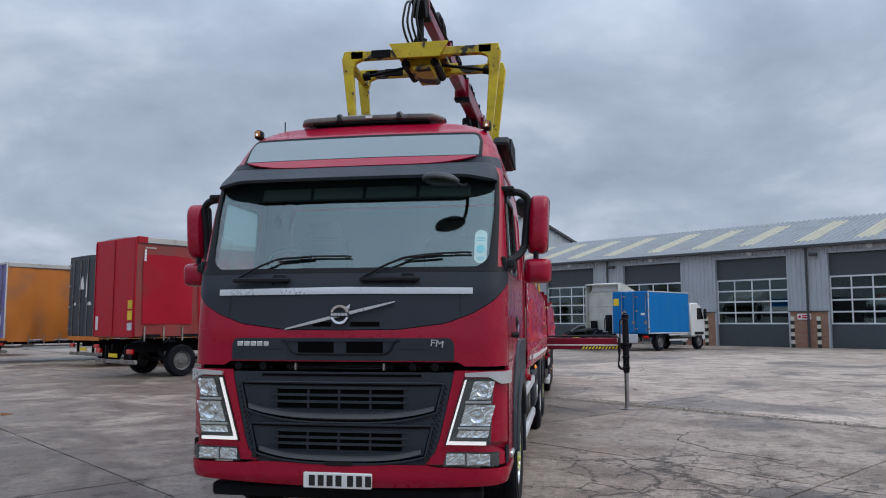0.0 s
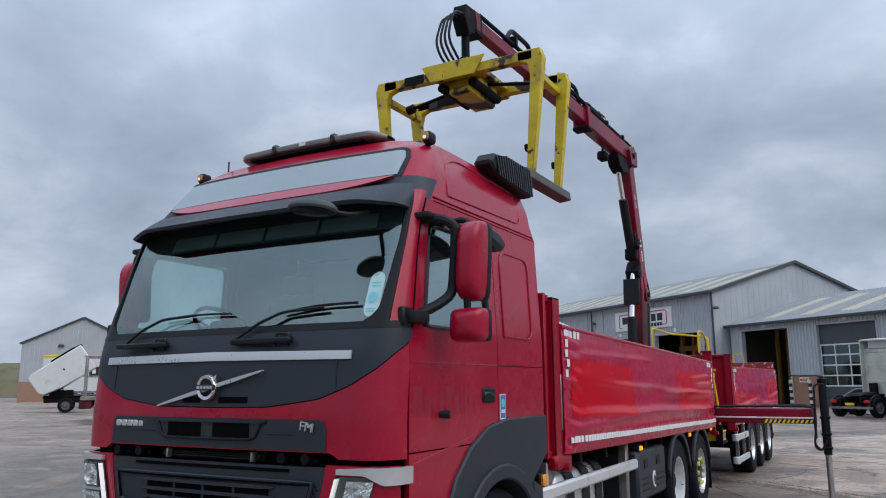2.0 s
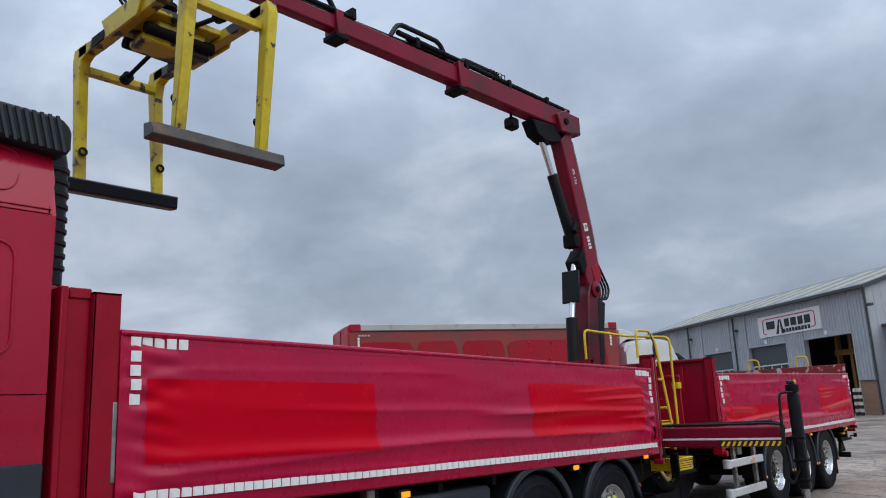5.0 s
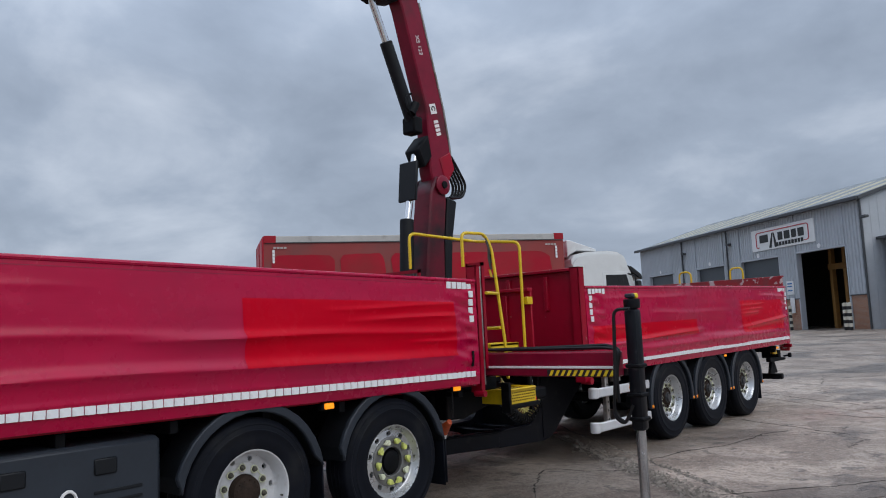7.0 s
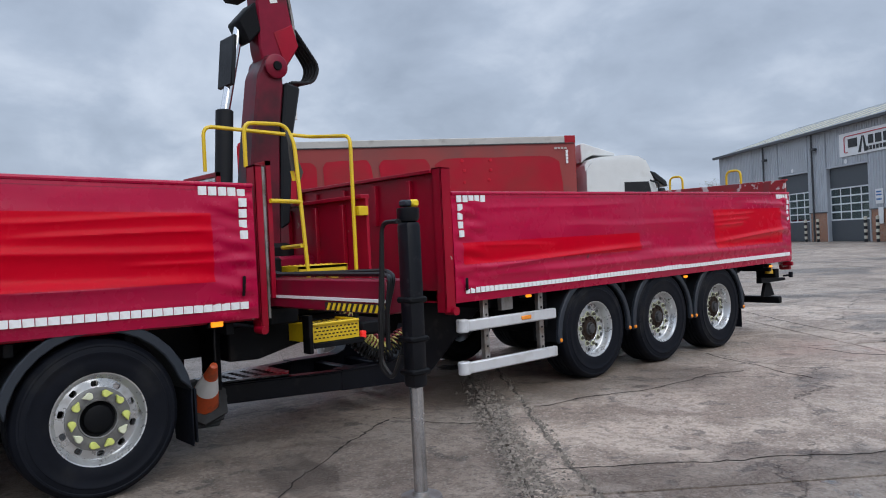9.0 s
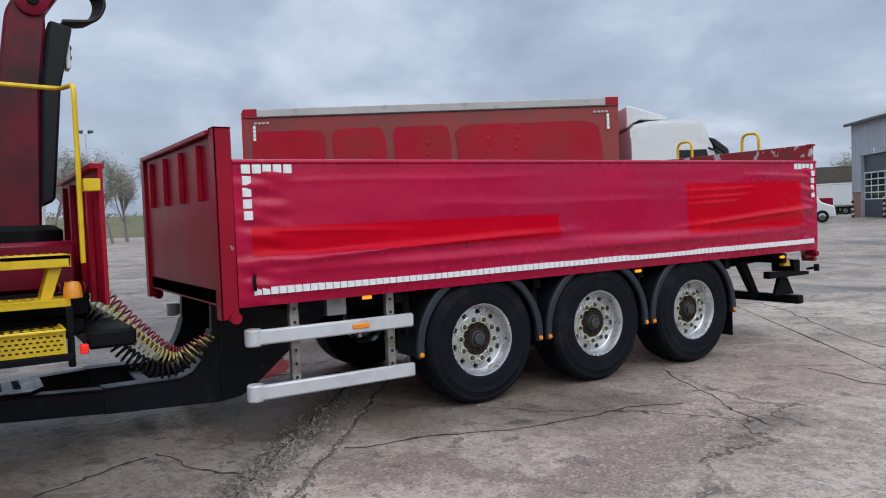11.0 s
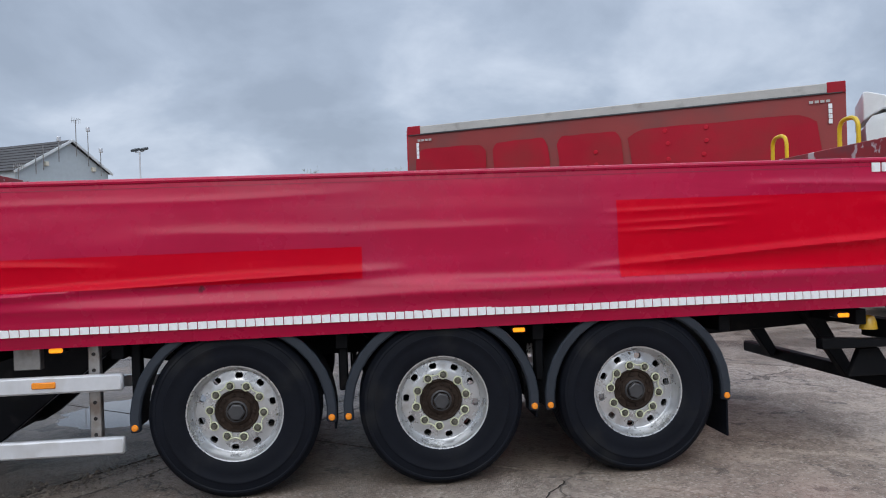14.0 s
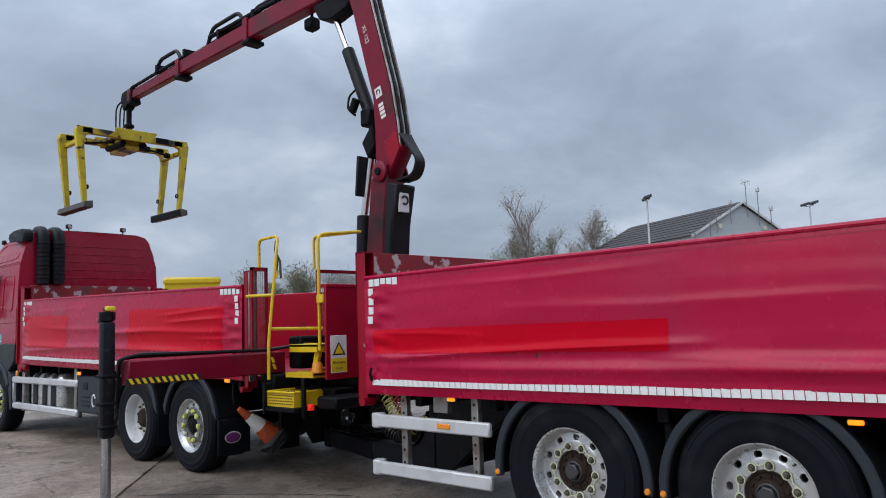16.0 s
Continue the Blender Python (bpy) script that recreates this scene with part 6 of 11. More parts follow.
for q in (-1, 1):
    side_cover(lorry, 2.60, 9.17, lambda y: bed(y) - 0.03, lambda y: bed(y) + 0.995 - 0.007 * (y - 2.6), [(2.76, 4.56, 0.27, 0.745), (6.57, 8.83, 0.29, 0.79)] if q == 1 else [(3.0, 8.6, 0.3, 0.7)], 1.0 if q == 1 else 5.0, q, q == 1)
    post(lorry, q * 1.25, 2.52, 1.16, 2.42, q, 0.12, 0.16)
    bm = B(); box(bm, q * 1.06, q * 1.25, 2.26, 2.30, 1.16, 2.44, 0.006); box(bm, q * 1.07, q * 1.22, 2.315, 2.44, 2.38, 2.44, 0.006); part("headboard_frame", bm, BODY_RED, lorry)
    bm = B(); box(bm, q * 1.185, q * 1.205, 2.302, 2.438, 1.16, 2.40, 0.004); part("headboard_return", bm, BODY_RED, lorry)
    bm = B(); box(bm, q * 1.242, q * 1.256, 2.575, 2.60, 1.36, 1.80, 0.003); part("wear_strip", bm, STEEL, lorry)
    post(lorry, q * 1.255, 9.225, 0.98, 2.20, q, 0.12, 0.065)
    bm = B(); box(bm, q * 1.17, q * 1.25, 9.262, 9.285, 1.05, 2.19, 0.004); part("post_channel", bm, STEEL, lorry)
    bm = B(); box(bm, q * 1.18, q * 1.27, 2.40, 2.75, 1.06, 1.17, 0.02); part("corner_casting", bm, BODY_RED, lorry)
    bm = B(); cyl(bm, (q * 1.18, 2.62, 1.07), (q * 1.30, 2.62, 1.07), 0.035, seg=14); part("locking_bar", bm, BODY_RED, lorry)
    bm = B(); cyl(bm, (q * 1.18, 9.2, 0.97), (q * 1.30, 9.2, 0.97), 0.03, seg=14); part("locking_bar", bm, BODY_RED, lorry)
bm = B(); box(bm, -1.06, 1.06, 2.27, 2.31, 1.16, 2.47, 0.006); part("headboard", bm, SCUFF, lorry, "scuffed red headboard")
bm = B(); tube(bm, [(1.285, 9.05, 1.24), (1.30, 9.05, 1.32), (1.29, 9.06, 1.38)], 0.012, 6, 0.02); part("side_latch", bm, CHASSIS, lorry)

# tow coupling slung under the rear of the chassis
bm = B(); prism(bm, [(8.55, 0.80), (9.05, 0.80), (9.02, 0.28), (8.86, 0.24), (8.76, 0.34)], "x", -0.16, 0.16, 0.012); hitch_ = part("tow_coupling", bm, CHASSIS, lorry)

# ---- drawbar trailer ----
trailer = thing("trailer", "dark red three-axle drawbar dropside trailer with creased side covers", "trailer", pose(0, 11.05, 0))
TY = 11.05


def tlow(y):
    return 0.995 + 0.006 * y


bm = B(); prism(bm, [(0.0, 1.12), (6.88, 1.16), (6.88, 1.05), (0.0, 1.01)], "x", -1.25, 1.25, 0.006); part("load_bed", bm, BODY_RED, trailer)
for q in (-1, 1):
    side_cover(trailer, 0.09, 6.85, lambda y: tlow(y), lambda y: tlow(y) + 1.003, [(0.20, 2.95, 0.345, 0.545), (4.62, 6.52, 0.285, 0.785)] if q == 1 else [(0.5, 3.0, 0.3, 0.6)], 9.0 if q == 1 else 14.0, q, q == 1, 0.058)
    post(trailer, q * 1.26, 0.03, 0.92, 2.235, q, 0.12, 0.12)
    post(trailer, q * 1.245, 6.845, 0.98, 2.05, q, 0.08, 0.06)
    for y_, z_, r_ in ((0.06, 0.93, 0.04), (6.80, 0.99, 0.03)):
        bm = B(); cyl(bm, (q * 1.17, y_, z_), (q * 1.30, y_, z_), r_, seg=14); part("locking_bar", bm, BODY_RED, trailer)
    bm = B(); tube(bm, [(q * 1.30, 0.20, 1.11), (q * 1.315, 0.19, 1.17), (q * 1.305, 0.20, 1.22)], 0.013, 6, 0.02); part("side_latch", bm, CHASSIS, trailer)
# headboard with its frame and ribs, tailboard with grab hoops
bm = B(); box(bm, -1.14, 1.14, 0.0, 0.035, 1.0, 2.19, 0.004); hb = part("headboard", bm, BODY_RED, trailer)
bm = B(); box(bm, -1.13, 1.13, 0.036, 0.046, 1.13, 2.235, 0.003); part("headboard_lining", bm, SCUFF, hb, "scuffed inner face of the headboard")
for x in (-0.85, -0.3, 0.25, 0.8):
    bm = B(); box(bm, x - 0.025, x + 0.025, -0.04, 0.0, 1.75, 2.15, 0.004); part("headboard_rib", bm, BODY_RED, hb)
bm = B(); box(bm, -1.14, 1.14, -0.05, 0.034, 2.192, 2.225, 0.004); part("headboard_rail", bm, BODY_RED, hb)
bm = B(); box(bm, -1.225, 1.225, 6.835, 6.87, 1.10, 2.245, 0.005); box(bm, 1.16, 1.245, 6.825, 6.88, 2.225, 2.25, 0.004); prism(bm, [(1.10, 0.90), (1.25, 0.90), (1.25, 1.14), (1.06, 1.14)], "y", 6.80, 6.86, 0.004); tb = part("tailboard", bm, SCUFF, trailer, "scuffed red tailboard")
for x in (-0.62, 0.40):
    bm = B(); tube(bm, [(x - 0.12, 6.86, 2.20), (x - 0.12, 6.86, 2.46), (x + 0.12, 6.86, 2.46), (x + 0.12, 6.86, 2.20)], 0.018, 8, 0.10, 6); part("grab_hoop", bm, RAIL_YELLOW, trailer, "yellow grab hoop")
# frame
for x in (-0.45, 0.45):
    bm = B(); prism(bm, [(0.3, 1.02), (6.75, 1.04), (6.75, 0.86), (5.6, 0.80), (1.6, 0.78), (1.2, 0.84), (0.3, 0.84)], "x", x - 0.05, x + 0.05, 0.006); part("chassis_rail", bm, CHASSIS, trailer)
for y in (0.6, 1.4, 2.8, 4.1, 5.4, 6.4):
    bm = B(); box(bm, -1.15, 1.15, y - 0.04, y + 0.04, 0.90, 1.01, 0.006); part("crossmember", bm, CHASSIS, trailer)
bm = B()
box(bm, -0.43, 0.43, 0.16, 0.30, 0.24, 0.60, 0.01)
part("front_crossmember", bm, CHASSIS, trailer)
bar_ = new("drawbar"); bar_.parent = trailer
# swan-neck side plates running down into two low beams that meet at the towing eye
NECK = [(-0.70, 0.24), (0.14, 0.20), (0.30, 0.22), (0.42, 0.29), (0.76, 0.57), (1.30, 0.99), (0.10, 0.99), (0.095, 0.76), (0.06, 0.64), (0.0, 0.53), (-0.07, 0.455), (-0.16, 0.42), (-0.70, 0.42)]
for q in (-1, 1):
    bm = B(); prism(bm, NECK, "x", q * 0.44, q * 0.52, 0.008); neck = part("neck_plate", bm, CHASSIS_GLOSS, bar_)
    bm = B(); box(bm, q * 0.522, q * 0.530, 0.14, 0.17, 0.24, 0.97, 0.003); part("weld_seam", bm, CHASSIS_GLOSS, neck)
    bm = B(); prism(bm, [(-0.70, 0.418), (-0.16, 0.418), (-0.07, 0.453), (0.0, 0.528), (0.06, 0.638), (0.095, 0.76), (0.088, 0.775), (0.05, 0.655), (-0.01, 0.545), (-0.075, 0.47), (-0.16, 0.435), (-0.70, 0.435)], "x", q * 0.38, q * 0.55, 0.004); part("neck_flange", bm, CHASSIS_GLOSS, neck)
    P0, P1 = Vector((q * 0.14, -1.82, 0.335)), Vector((q * 0.48, -0.68, 0.33))
    d = (P1 - P0); mm = Matrix.Translation((P0 + P1) / 2) @ d.to_track_quat("Y", "Z").to_matrix().to_4x4()
    bm = B(); box(bm, -0.045, 0.045, -d.length / 2, d.length / 2, -0.085, 0.085, 0.01, m=mm); beam_ = part("drawbar_beam", bm, CHASSIS_GLOSS, bar_)
    bm = B(); box(bm, -0.06, 0.06, -d.length / 2, d.length / 2, 0.083, 0.097, 0.004, m=mm); part("beam_flange", bm, CHASSIS_GLOSS, beam_)
bm = B(); prism(bm, [(-0.19, -1.80), (0.19, -1.80), (0.36, -1.15), (0.20, -1.05), (-0.20, -1.05), (-0.36, -1.15)], "z", 0.435, 0.447, 0.002); tread_ = part("tread_plate", bm, material("dark_tread_steel", (0.03, 0.032, 0.036), 0.3, metal=0.6, vary=0.5, scale=9, dirt=(0.16, 0.16, 0.16), dirt_scale=14, dirt_at=(0.60, 0.66)), bar_, "dark worn tread plate with round holes")
for j in range(5):
    for k in range(-2, 3):
        if abs(k) * 0.075 < 0.15 + 0.03 * j:
            bm = B(); lathe(bm, [(0.0, 0.004), (0.026, 0.004), (0.03, 0.0)], pose(k * 0.075, -1.70 + 0.12 * j, 0.447), 10); part("tread_hole", bm, CHASSIS, tread_)
for y in (-0.35, 0.02):
    bm = B(); box(bm, -0.44, 0.44, y - 0.05, y + 0.05, 0.26, 0.38, 0.008); part("drawbar_tie", bm, CHASSIS_GLOSS, bar_)
bm = B(); box(bm, -0.21, 0.21, -1.90, -1.78, 0.24, 0.44, 0.015); box(bm, -0.07, 0.07, -2.1, -1.89, 0.28, 0.38, 0.02); lathe(bm, [(0.04, -0.03), (0.09, -0.03), (0.09, 0.03), (0.04, 0.03)], pose(0, -2.14, 0.33), 18, True); part("towing_eye", bm, CHASSIS, bar_)
# axles and wheels
for y in (2.125, 3.435, 4.745):
    bm = B(); cyl(bm, (-0.95, y, 0.515), (0.95, y, 0.515), 0.07, seg=12); part("axle", bm, CHASSIS, trailer)
    for q in (-1, 1):
        bm = B(); prism(bm, [(y - 0.45, 0.92), (y - 0.30, 0.92), (y + 0.06, 0.62), (y + 0.06, 0.48), (y - 0.06, 0.48)], "x", q * 0.60, q * 0.70, 0.008); part("trailing_arm", bm, CHASSIS, trailer)
        bm = B()
        arc_ = lambda r, a0, a1, n_=18: [(y + r * math.cos(radians(a0 + (a1 - a0) * k / n_)), 0.525 + r * 0.965 * math.sin(radians(a0 + (a1 - a0) * k / n_))) for k in range(n_ + 1)]
        prism(bm, arc_(0.628, -6, 186) + arc_(0.610, 186, -6), "x", q * 0.90, q * 1.235, 0.003); mg = part("mudguard", bm, BLACK_PLASTIC, trailer)
        bm = B(); prism(bm, arc_(0.635, -7, 187) + arc_(0.572, 187, -7), "x", q * 1.218, q * 1.266, 0.010); part("mudguard_edge", bm, GREY_PLASTIC, mg)
        if q == 1:
            for yy in (y - 0.602, y + 0.602):
                bm = B(); lathe(bm, [(0.0, 0.014), (0.018, 0.010), (0.022, 0.0)], Matrix.Translation((1.266, yy, 0.485)) @ AXLE, 12); part("reflector", bm, ORANGE_LENS, mg)
        bm = B(); box(bm, q * 0.90, q * 1.22, y + 0.615, y + 0.630, 0.20 if y > 4.5 else 0.40, 0.56, 0.004); part("mud_flap", bm, RUBBER, trailer)
    bm = B(); cyl(bm, (0.80, y - 0.02, 0.62), (0.80, y - 0.02, 0.93), 0.10, seg=14, bevel=0.02); part("air_spring", bm, RUBBER, trailer)
    bm = B(); cyl(bm, (0.86, y + 0.24, 0.60), (0.80, y + 0.36, 0.96), 0.035, seg=10); part("damper", bm, CHASSIS, trailer)
    bm = B(); box(bm, 1.02, 1.10, y - 0.66, y - 0.60, 0.62, 1.0, 0.01); part("guard_stay", bm, CHASSIS, trailer)
    bm = B(); tube(bm, [(0.9, y - 0.5, 0.98), (1.02, y - 0.35, 0.84), (0.98, y - 0.12, 0.80), (0.86, y, 0.62)], 0.011, 6, 0.06); part("brake_hose", bm, HOSE, trailer)
    wheel(trailer, 1.062, y, 0.536, "trailer", y * 0.7)
    wheel(trailer, -1.062, y, 0.536, "trailer", 0.3, False)
# guard rails with rounded front ends
for q in (-1, 1):
    guard = new("side_guard"); guard.parent = trailer
    for z in (0.775, 0.385):
        bm = B(); box(bm, q * 1.225, q * 1.275, 0.20, 1.46, z - 0.053, z + 0.053, 0.012); rail = part("guard_rail", bm, GALV, guard, "white aluminium guard rail")
        bm = B(); lathe(bm, [(0.0, -0.06), (0.052, -0.06), (0.06, -0.05), (0.06, 0.05), (0.052, 0.06), (0.0, 0.06)], pose(q * 1.225, 0.19, z), 16); part("rail_end", bm, GALV, rail)
    bm = B(); box(bm, q * 1.256, q * 1.285, 0.93, 1.07, 0.757, 0.797, 0.006); part("guard_reflector", bm, ORANGE_LENS, guard)
    for y in (0.50, 1.28):
        bm = B(); box(bm, q * 1.17, q * 1.225, y - 0.035, y + 0.035, 0.36, 1.04, 0.006); ps = part("guard_post", bm, STEEL, guard)
        for k in range(6):
            bm = B(); cyl(bm, (q * 1.222, y, 0.45 + 0.1 * k), (q * 1.229, y, 0.45 + 0.1 * k), 0.012, seg=8); part("bolt_hole", bm, GLOSS_BLACK, ps)
    for y in (1.07, 3.95, 6.2):
        bm = B(); box(bm, q * 1.16, q * 1.25, y - 0.05, y + 0.05, 0.965, 1.005, 0.01); sl = part("lamp_holder", bm, BLACK_PLASTIC, trailer)
        bm = B(); box(bm, q * 1.245, q * 1.264, y - 0.04, y + 0.04, 0.97, 0.998, 0.006); part("side_lamp", bm, AMBER_LIT, sl, "lit orange side lamp")
bm = B(); box(bm, 1.10, 1.16, 0.78, 0.94, 0.86, 0.99, 0.004); part("data_plate", bm, STEEL, trailer)
bm = B(); cyl(bm, (-0.6, 1.9, 0.85), (0.6, 1.9, 0.85), 0.13, seg=20, bevel=0.03); part("air_tank", bm, CHASSIS, trailer)
# rear underrun bar and lamps
bm = B(); box(bm, -1.12, 1.12, 6.70, 6.80, 0.40, 0.50, 0.012); ur = part("underrun_bar", bm, CHASSIS, trailer)
for x in (-0.55, 0.55):
    bm = B(); prism(bm, [(6.30, 0.95), (6.45, 0.95), (6.72, 0.48), (6.66, 0.42)], "x", x - 0.04, x + 0.04, 0.006); part("underrun_arm", bm, CHASSIS, ur)
for q in (-1, 1):
    bm = B(); box(bm, q * 0.82, q * 1.12, 6.62, 6.74, 0.78, 0.92, 0.01); lampb = part("tail_lamp", bm, CHASSIS, trailer)
    bm = B(); box(bm, q * 0.84, q * 1.10, 6.735, 6.75, 0.80, 0.90, 0.004); part("tail_lens", bm, RED_LENS, lampb)
    bm = B(); prism(bm, [(6.10, 0.82), (6.85, 0.78), (6.85, 0.74), (6.10, 0.74)], "x", q * 1.08, q * 1.16, 0.006); part("lamp_bracket", bm, CHASSIS, trailer)
    bm = B(); cyl(bm, (q * 1.12, 6.86, 0.80), (q * 1.22, 6.90, 0.82), 0.014, seg=8); cyl(bm, (q * 1.22, 6.90, 0.78), (q * 1.22, 6.90, 0.86), 0.03, seg=10); part("marker_stalk", bm, RUBBER, trailer)
bm = B(); lathe(bm, [(0.0, 0.10), (0.04, 0.09), (0.055, 0.05), (0.06, 0.0), (0.0, 0.0)], pose(1.08, 6.50, 0.86), 18); part("beacon", bm, material("dull_amber", (0.70, 0.42, 0.03), 0.25, coat=0.4), trailer, "amber beacon")
bm = B(); prism(bm, [(6.45, 0.72), (6.60, 0.72), (6.72, 0.52), (6.36, 0.52)], "x", 1.0, 1.05, 0.006); part("rear_bracket", bm, CHASSIS, trailer)

# ---- coiled air and electric lines between lorry and trailer ----
def coil(name, stations, r, turns, mat, label, wire=0.008):
    bm = B()
    ctl = [Vector(v) for v in stations]
    ctl = [ctl[0] * 2 - ctl[1]] + ctl + [ctl[-1] * 2 - ctl[-2]]
    def at(u):
        i = min(int(u), len(ctl) - 4); f = u - i
        a, b, c, d = ctl[i:i + 4]
        return 0.5 * (2 * b + (c - a) * f + (2 * a - 5 * b + 4 * c - d) * f ** 2 + (3 * b - a - 3 * c + d) * f ** 3)
    n, span = turns * 10, len(stations) - 1
    pts = []
    for k in range(n + 1):
        u = span * k / n
        c, tan = at(u), (at(min(u + 0.02, span)) - at(max(u - 0.02, 0.0))).normalized()
        e1 = tan.cross(Vector((1, 0, 0))).normalized()
        e2 = tan.cross(e1)
        ang = 2 * math.pi * turns * k / n
        rr = r * min(1.0, 0.25 + 8 * min(u, span - u) / span)
        pts.append(c + e1 * (rr * math.cos(ang)) + e2 * (rr * math.sin(ang)))
    tube(bm, pts, wire, 5, 0)
    return solid(name, bm, mat, label, "air line", "coiled lines between lorry and trailer")


coil("coiled_air_line", [(0.42, 10.05, 1.18), (0.40, 10.38, 1.10), (0.42, 10.66, 0.80), (0.46, 10.90, 0.60), (0.50, 11.16, 0.74)], 0.052, 34, material("red_line", (0.26, 0.035, 0.045), 0.35), "faded red coiled air line sagging over the drawbar")
coil("coiled_air_line", [(0.50, 10.05, 1.12), (0.48, 10.36, 1.03), (0.48, 10.62, 0.75), (0.50, 10.87, 0.57), (0.53, 11.15, 0.72)], 0.052, 34, material("yellow_line", (0.50, 0.45, 0.14), 0.35), "dull yellow coiled air line sagging over the drawbar")
coil("coiled_cable", [(0.46, 10.05, 1.05), (0.52, 10.32, 0.94), (0.54, 10.52, 0.66), (0.55, 10.80, 0.51), (0.55, 11.15, 0.70)], 0.056, 32, HOSE, "black coiled electric cable sagging over the drawbar", 0.011)

# ---- loader crane behind the lorry's body ----
crane = thing("loader_crane", "dark red hydraulic loader crane with its boom raised and folded forward", "crane", pose(0.05, 0, 0))


def beam(bm, a, b, h0, h1, w0, w1, bevel=0.02):
    """A box beam from a to b (y, z); heights and widths at each end."""
    a, b = Vector((0, *a)), Vector((0, *b))
    d = (b - a).normalized()
    up = Vector((1, 0, 0)).cross(d)
    if up.z < 0 and abs(up.z) > 0.3:
        up = -up
    t = B()
    ring = []
    for p, h, w in ((a, h0, w0), (b, h1, w1)):
        ring.append([t.verts.new(p + Vector((sx * w / 2, 0, 0)) + up * (sz * h / 2)) for sx, sz in ((-1, -1), (1, -1), (1, 1), (-1, 1))])
    t.faces.new(ring[0]), t.faces.new(ring[1][::-1])
    for k in range(4):
        t.faces.new((ring[0][k], ring[1][k], ring[1][(k + 1) % 4], ring[0][(k + 1) % 4]))
    bmesh.ops.recalc_face_normals(t, faces=t.faces[:])
    bmesh.ops.bevel(t, geom=t.edges[:], offset=bevel, segments=1, affect="EDGES")
    return add(bm, t)


# base frame
bm = B(); box(bm, -1.15, 1.10, 9.32, 9.58, 0.98, 1.12, 0.015); box(bm, -1.15, 0.60, 9.58, 10.28, 0.98, 1.14, 0.015); part("base_frame", bm, CHASSIS, crane)
bm = B(); prism(bm, [(9.10, 0.975), (9.10, 0.71), (9.35, 0.70), (9.70, 0.78), (10.10, 0.86), (10.22, 0.90), (10.22, 0.975)], "x", -0.95, 0.84, 0.012); part("rear_crossmember", bm, CHASSIS, crane)
bm = B(); box(bm, -0.42, 0.42, 9.45, 10.25, 1.14, 1.50, 0.03); part("slew_housing", bm, CRANE_RED, crane)
bm = B(); lathe(bm, [(0.36, 1.50), (0.36, 1.58), (0.30, 1.62), (0.0, 1.62)], pose(0, 9.85, 0), 28); part("slew_ring", bm, CHASSIS, crane)
bm = B(); prism(bm, [(9.70, 1.60), (10.06, 1.60), (10.10, 2.60), (10.16, 3.08), (10.16, 3.36), (10.0, 3.38), (9.90, 3.18), (9.82, 2.60)], "x", -0.14, 0.14, 0.02); col = part("column", bm, CRANE_WORN, crane)
bm = B(); prism(bm, [(10.06, 1.75), (10.16, 1.80), (10.24, 2.65), (10.34, 3.10), (10.18, 3.14), (10.11, 2.60)], "x", -0.15, 0.15, 0.02); rear = part("rear_cover", bm, BLACK_PLASTIC, col, "black plastic cover on the column")
bm = B(); box(bm, -0.05, 0.09, 10.29, 10.32, 2.80, 3.02, 0.003, m=pose(0, 0, 0)); em = part("cover_emblem", bm, PLATE, rear)
bm = B(); tube(bm, [(0.02 + 0.045 * math.cos(a), 10.325, 2.93 + 0.045 * math.sin(a)) for a in np.linspace(0.5, 5.4, 12)], 0.012, 6, 0); part("emblem_mark", bm, INK, em)
for q in (-1, 1):
    bm = B(); lathe(bm, [(0.0, 0.03), (0.10, 0.03), (0.115, 0.02), (0.115, 0.0)], Matrix.Translation((q * 0.15, 10.08, 3.27)) @ Matrix.Rotation(radians(90 * q), 4, "Y"), 22); part("boom_pivot", bm, CRANE_RED, col)
    bm = B(); lathe(bm, [(0.0, 0.045), (0.04, 0.045), (0.045, 0.03)], Matrix.Translation((q * 0.155, 10.08, 3.27)) @ Matrix.Rotation(radians(90 * q), 4, "Y"), 14); part("pivot_pin", bm, CHASSIS, col)
# lift cylinder
bm = B(); cyl(bm, (0, 9.55, 1.75), (0, 9.62, 2.85), 0.08, seg=20, bevel=0.01); lift_c = part("lift_cylinder", bm, BLACK_PLASTIC, crane)
bm = B(); cyl(bm, (0, 9.62, 2.82), (0, 9.80, 3.62), 0.045, seg=18); part("cylinder_rod", bm, CHROME, lift_c)
bm = B(); box(bm, -0.14, 0.14, -0.02, 0.02, -0.23, 0.23, 0.008, m=pose(0, 9.67, 3.29, -6)); part("link_guard", bm, BLACK_PLASTIC, crane)
# first boom
bm = B(); prism(bm, [(9.93, 4.15), (9.95, 3.75), (9.95, 3.45), (10.01, 3.18), (10.14, 3.16), (10.36, 3.48), (10.30, 3.75), (10.22, 4.20), (9.87, 5.45), (9.82, 5.76), (9.56, 5.76), (9.50, 5.55), (9.60, 5.30)], "x", -0.10, 0.10, 0.015); boom = part("main_boom", bm, CRANE_RED, crane)
bm = B(); prism(bm, [(10.30, 3.70), (10.36, 3.50), (10.22, 3.30), (10.19, 3.34), (10.10, 3.60)], "x", -0.11, 0.11, 0.006); part("boom_heel", bm, BODY_RED, boom)
bm = B(); prism(bm, [(9.74, 3.66), (9.92, 3.86), (9.97, 3.60), (9.84, 3.46)], "x", -0.12, 0.12, 0.015); part("link_plate", bm, CHASSIS, boom)
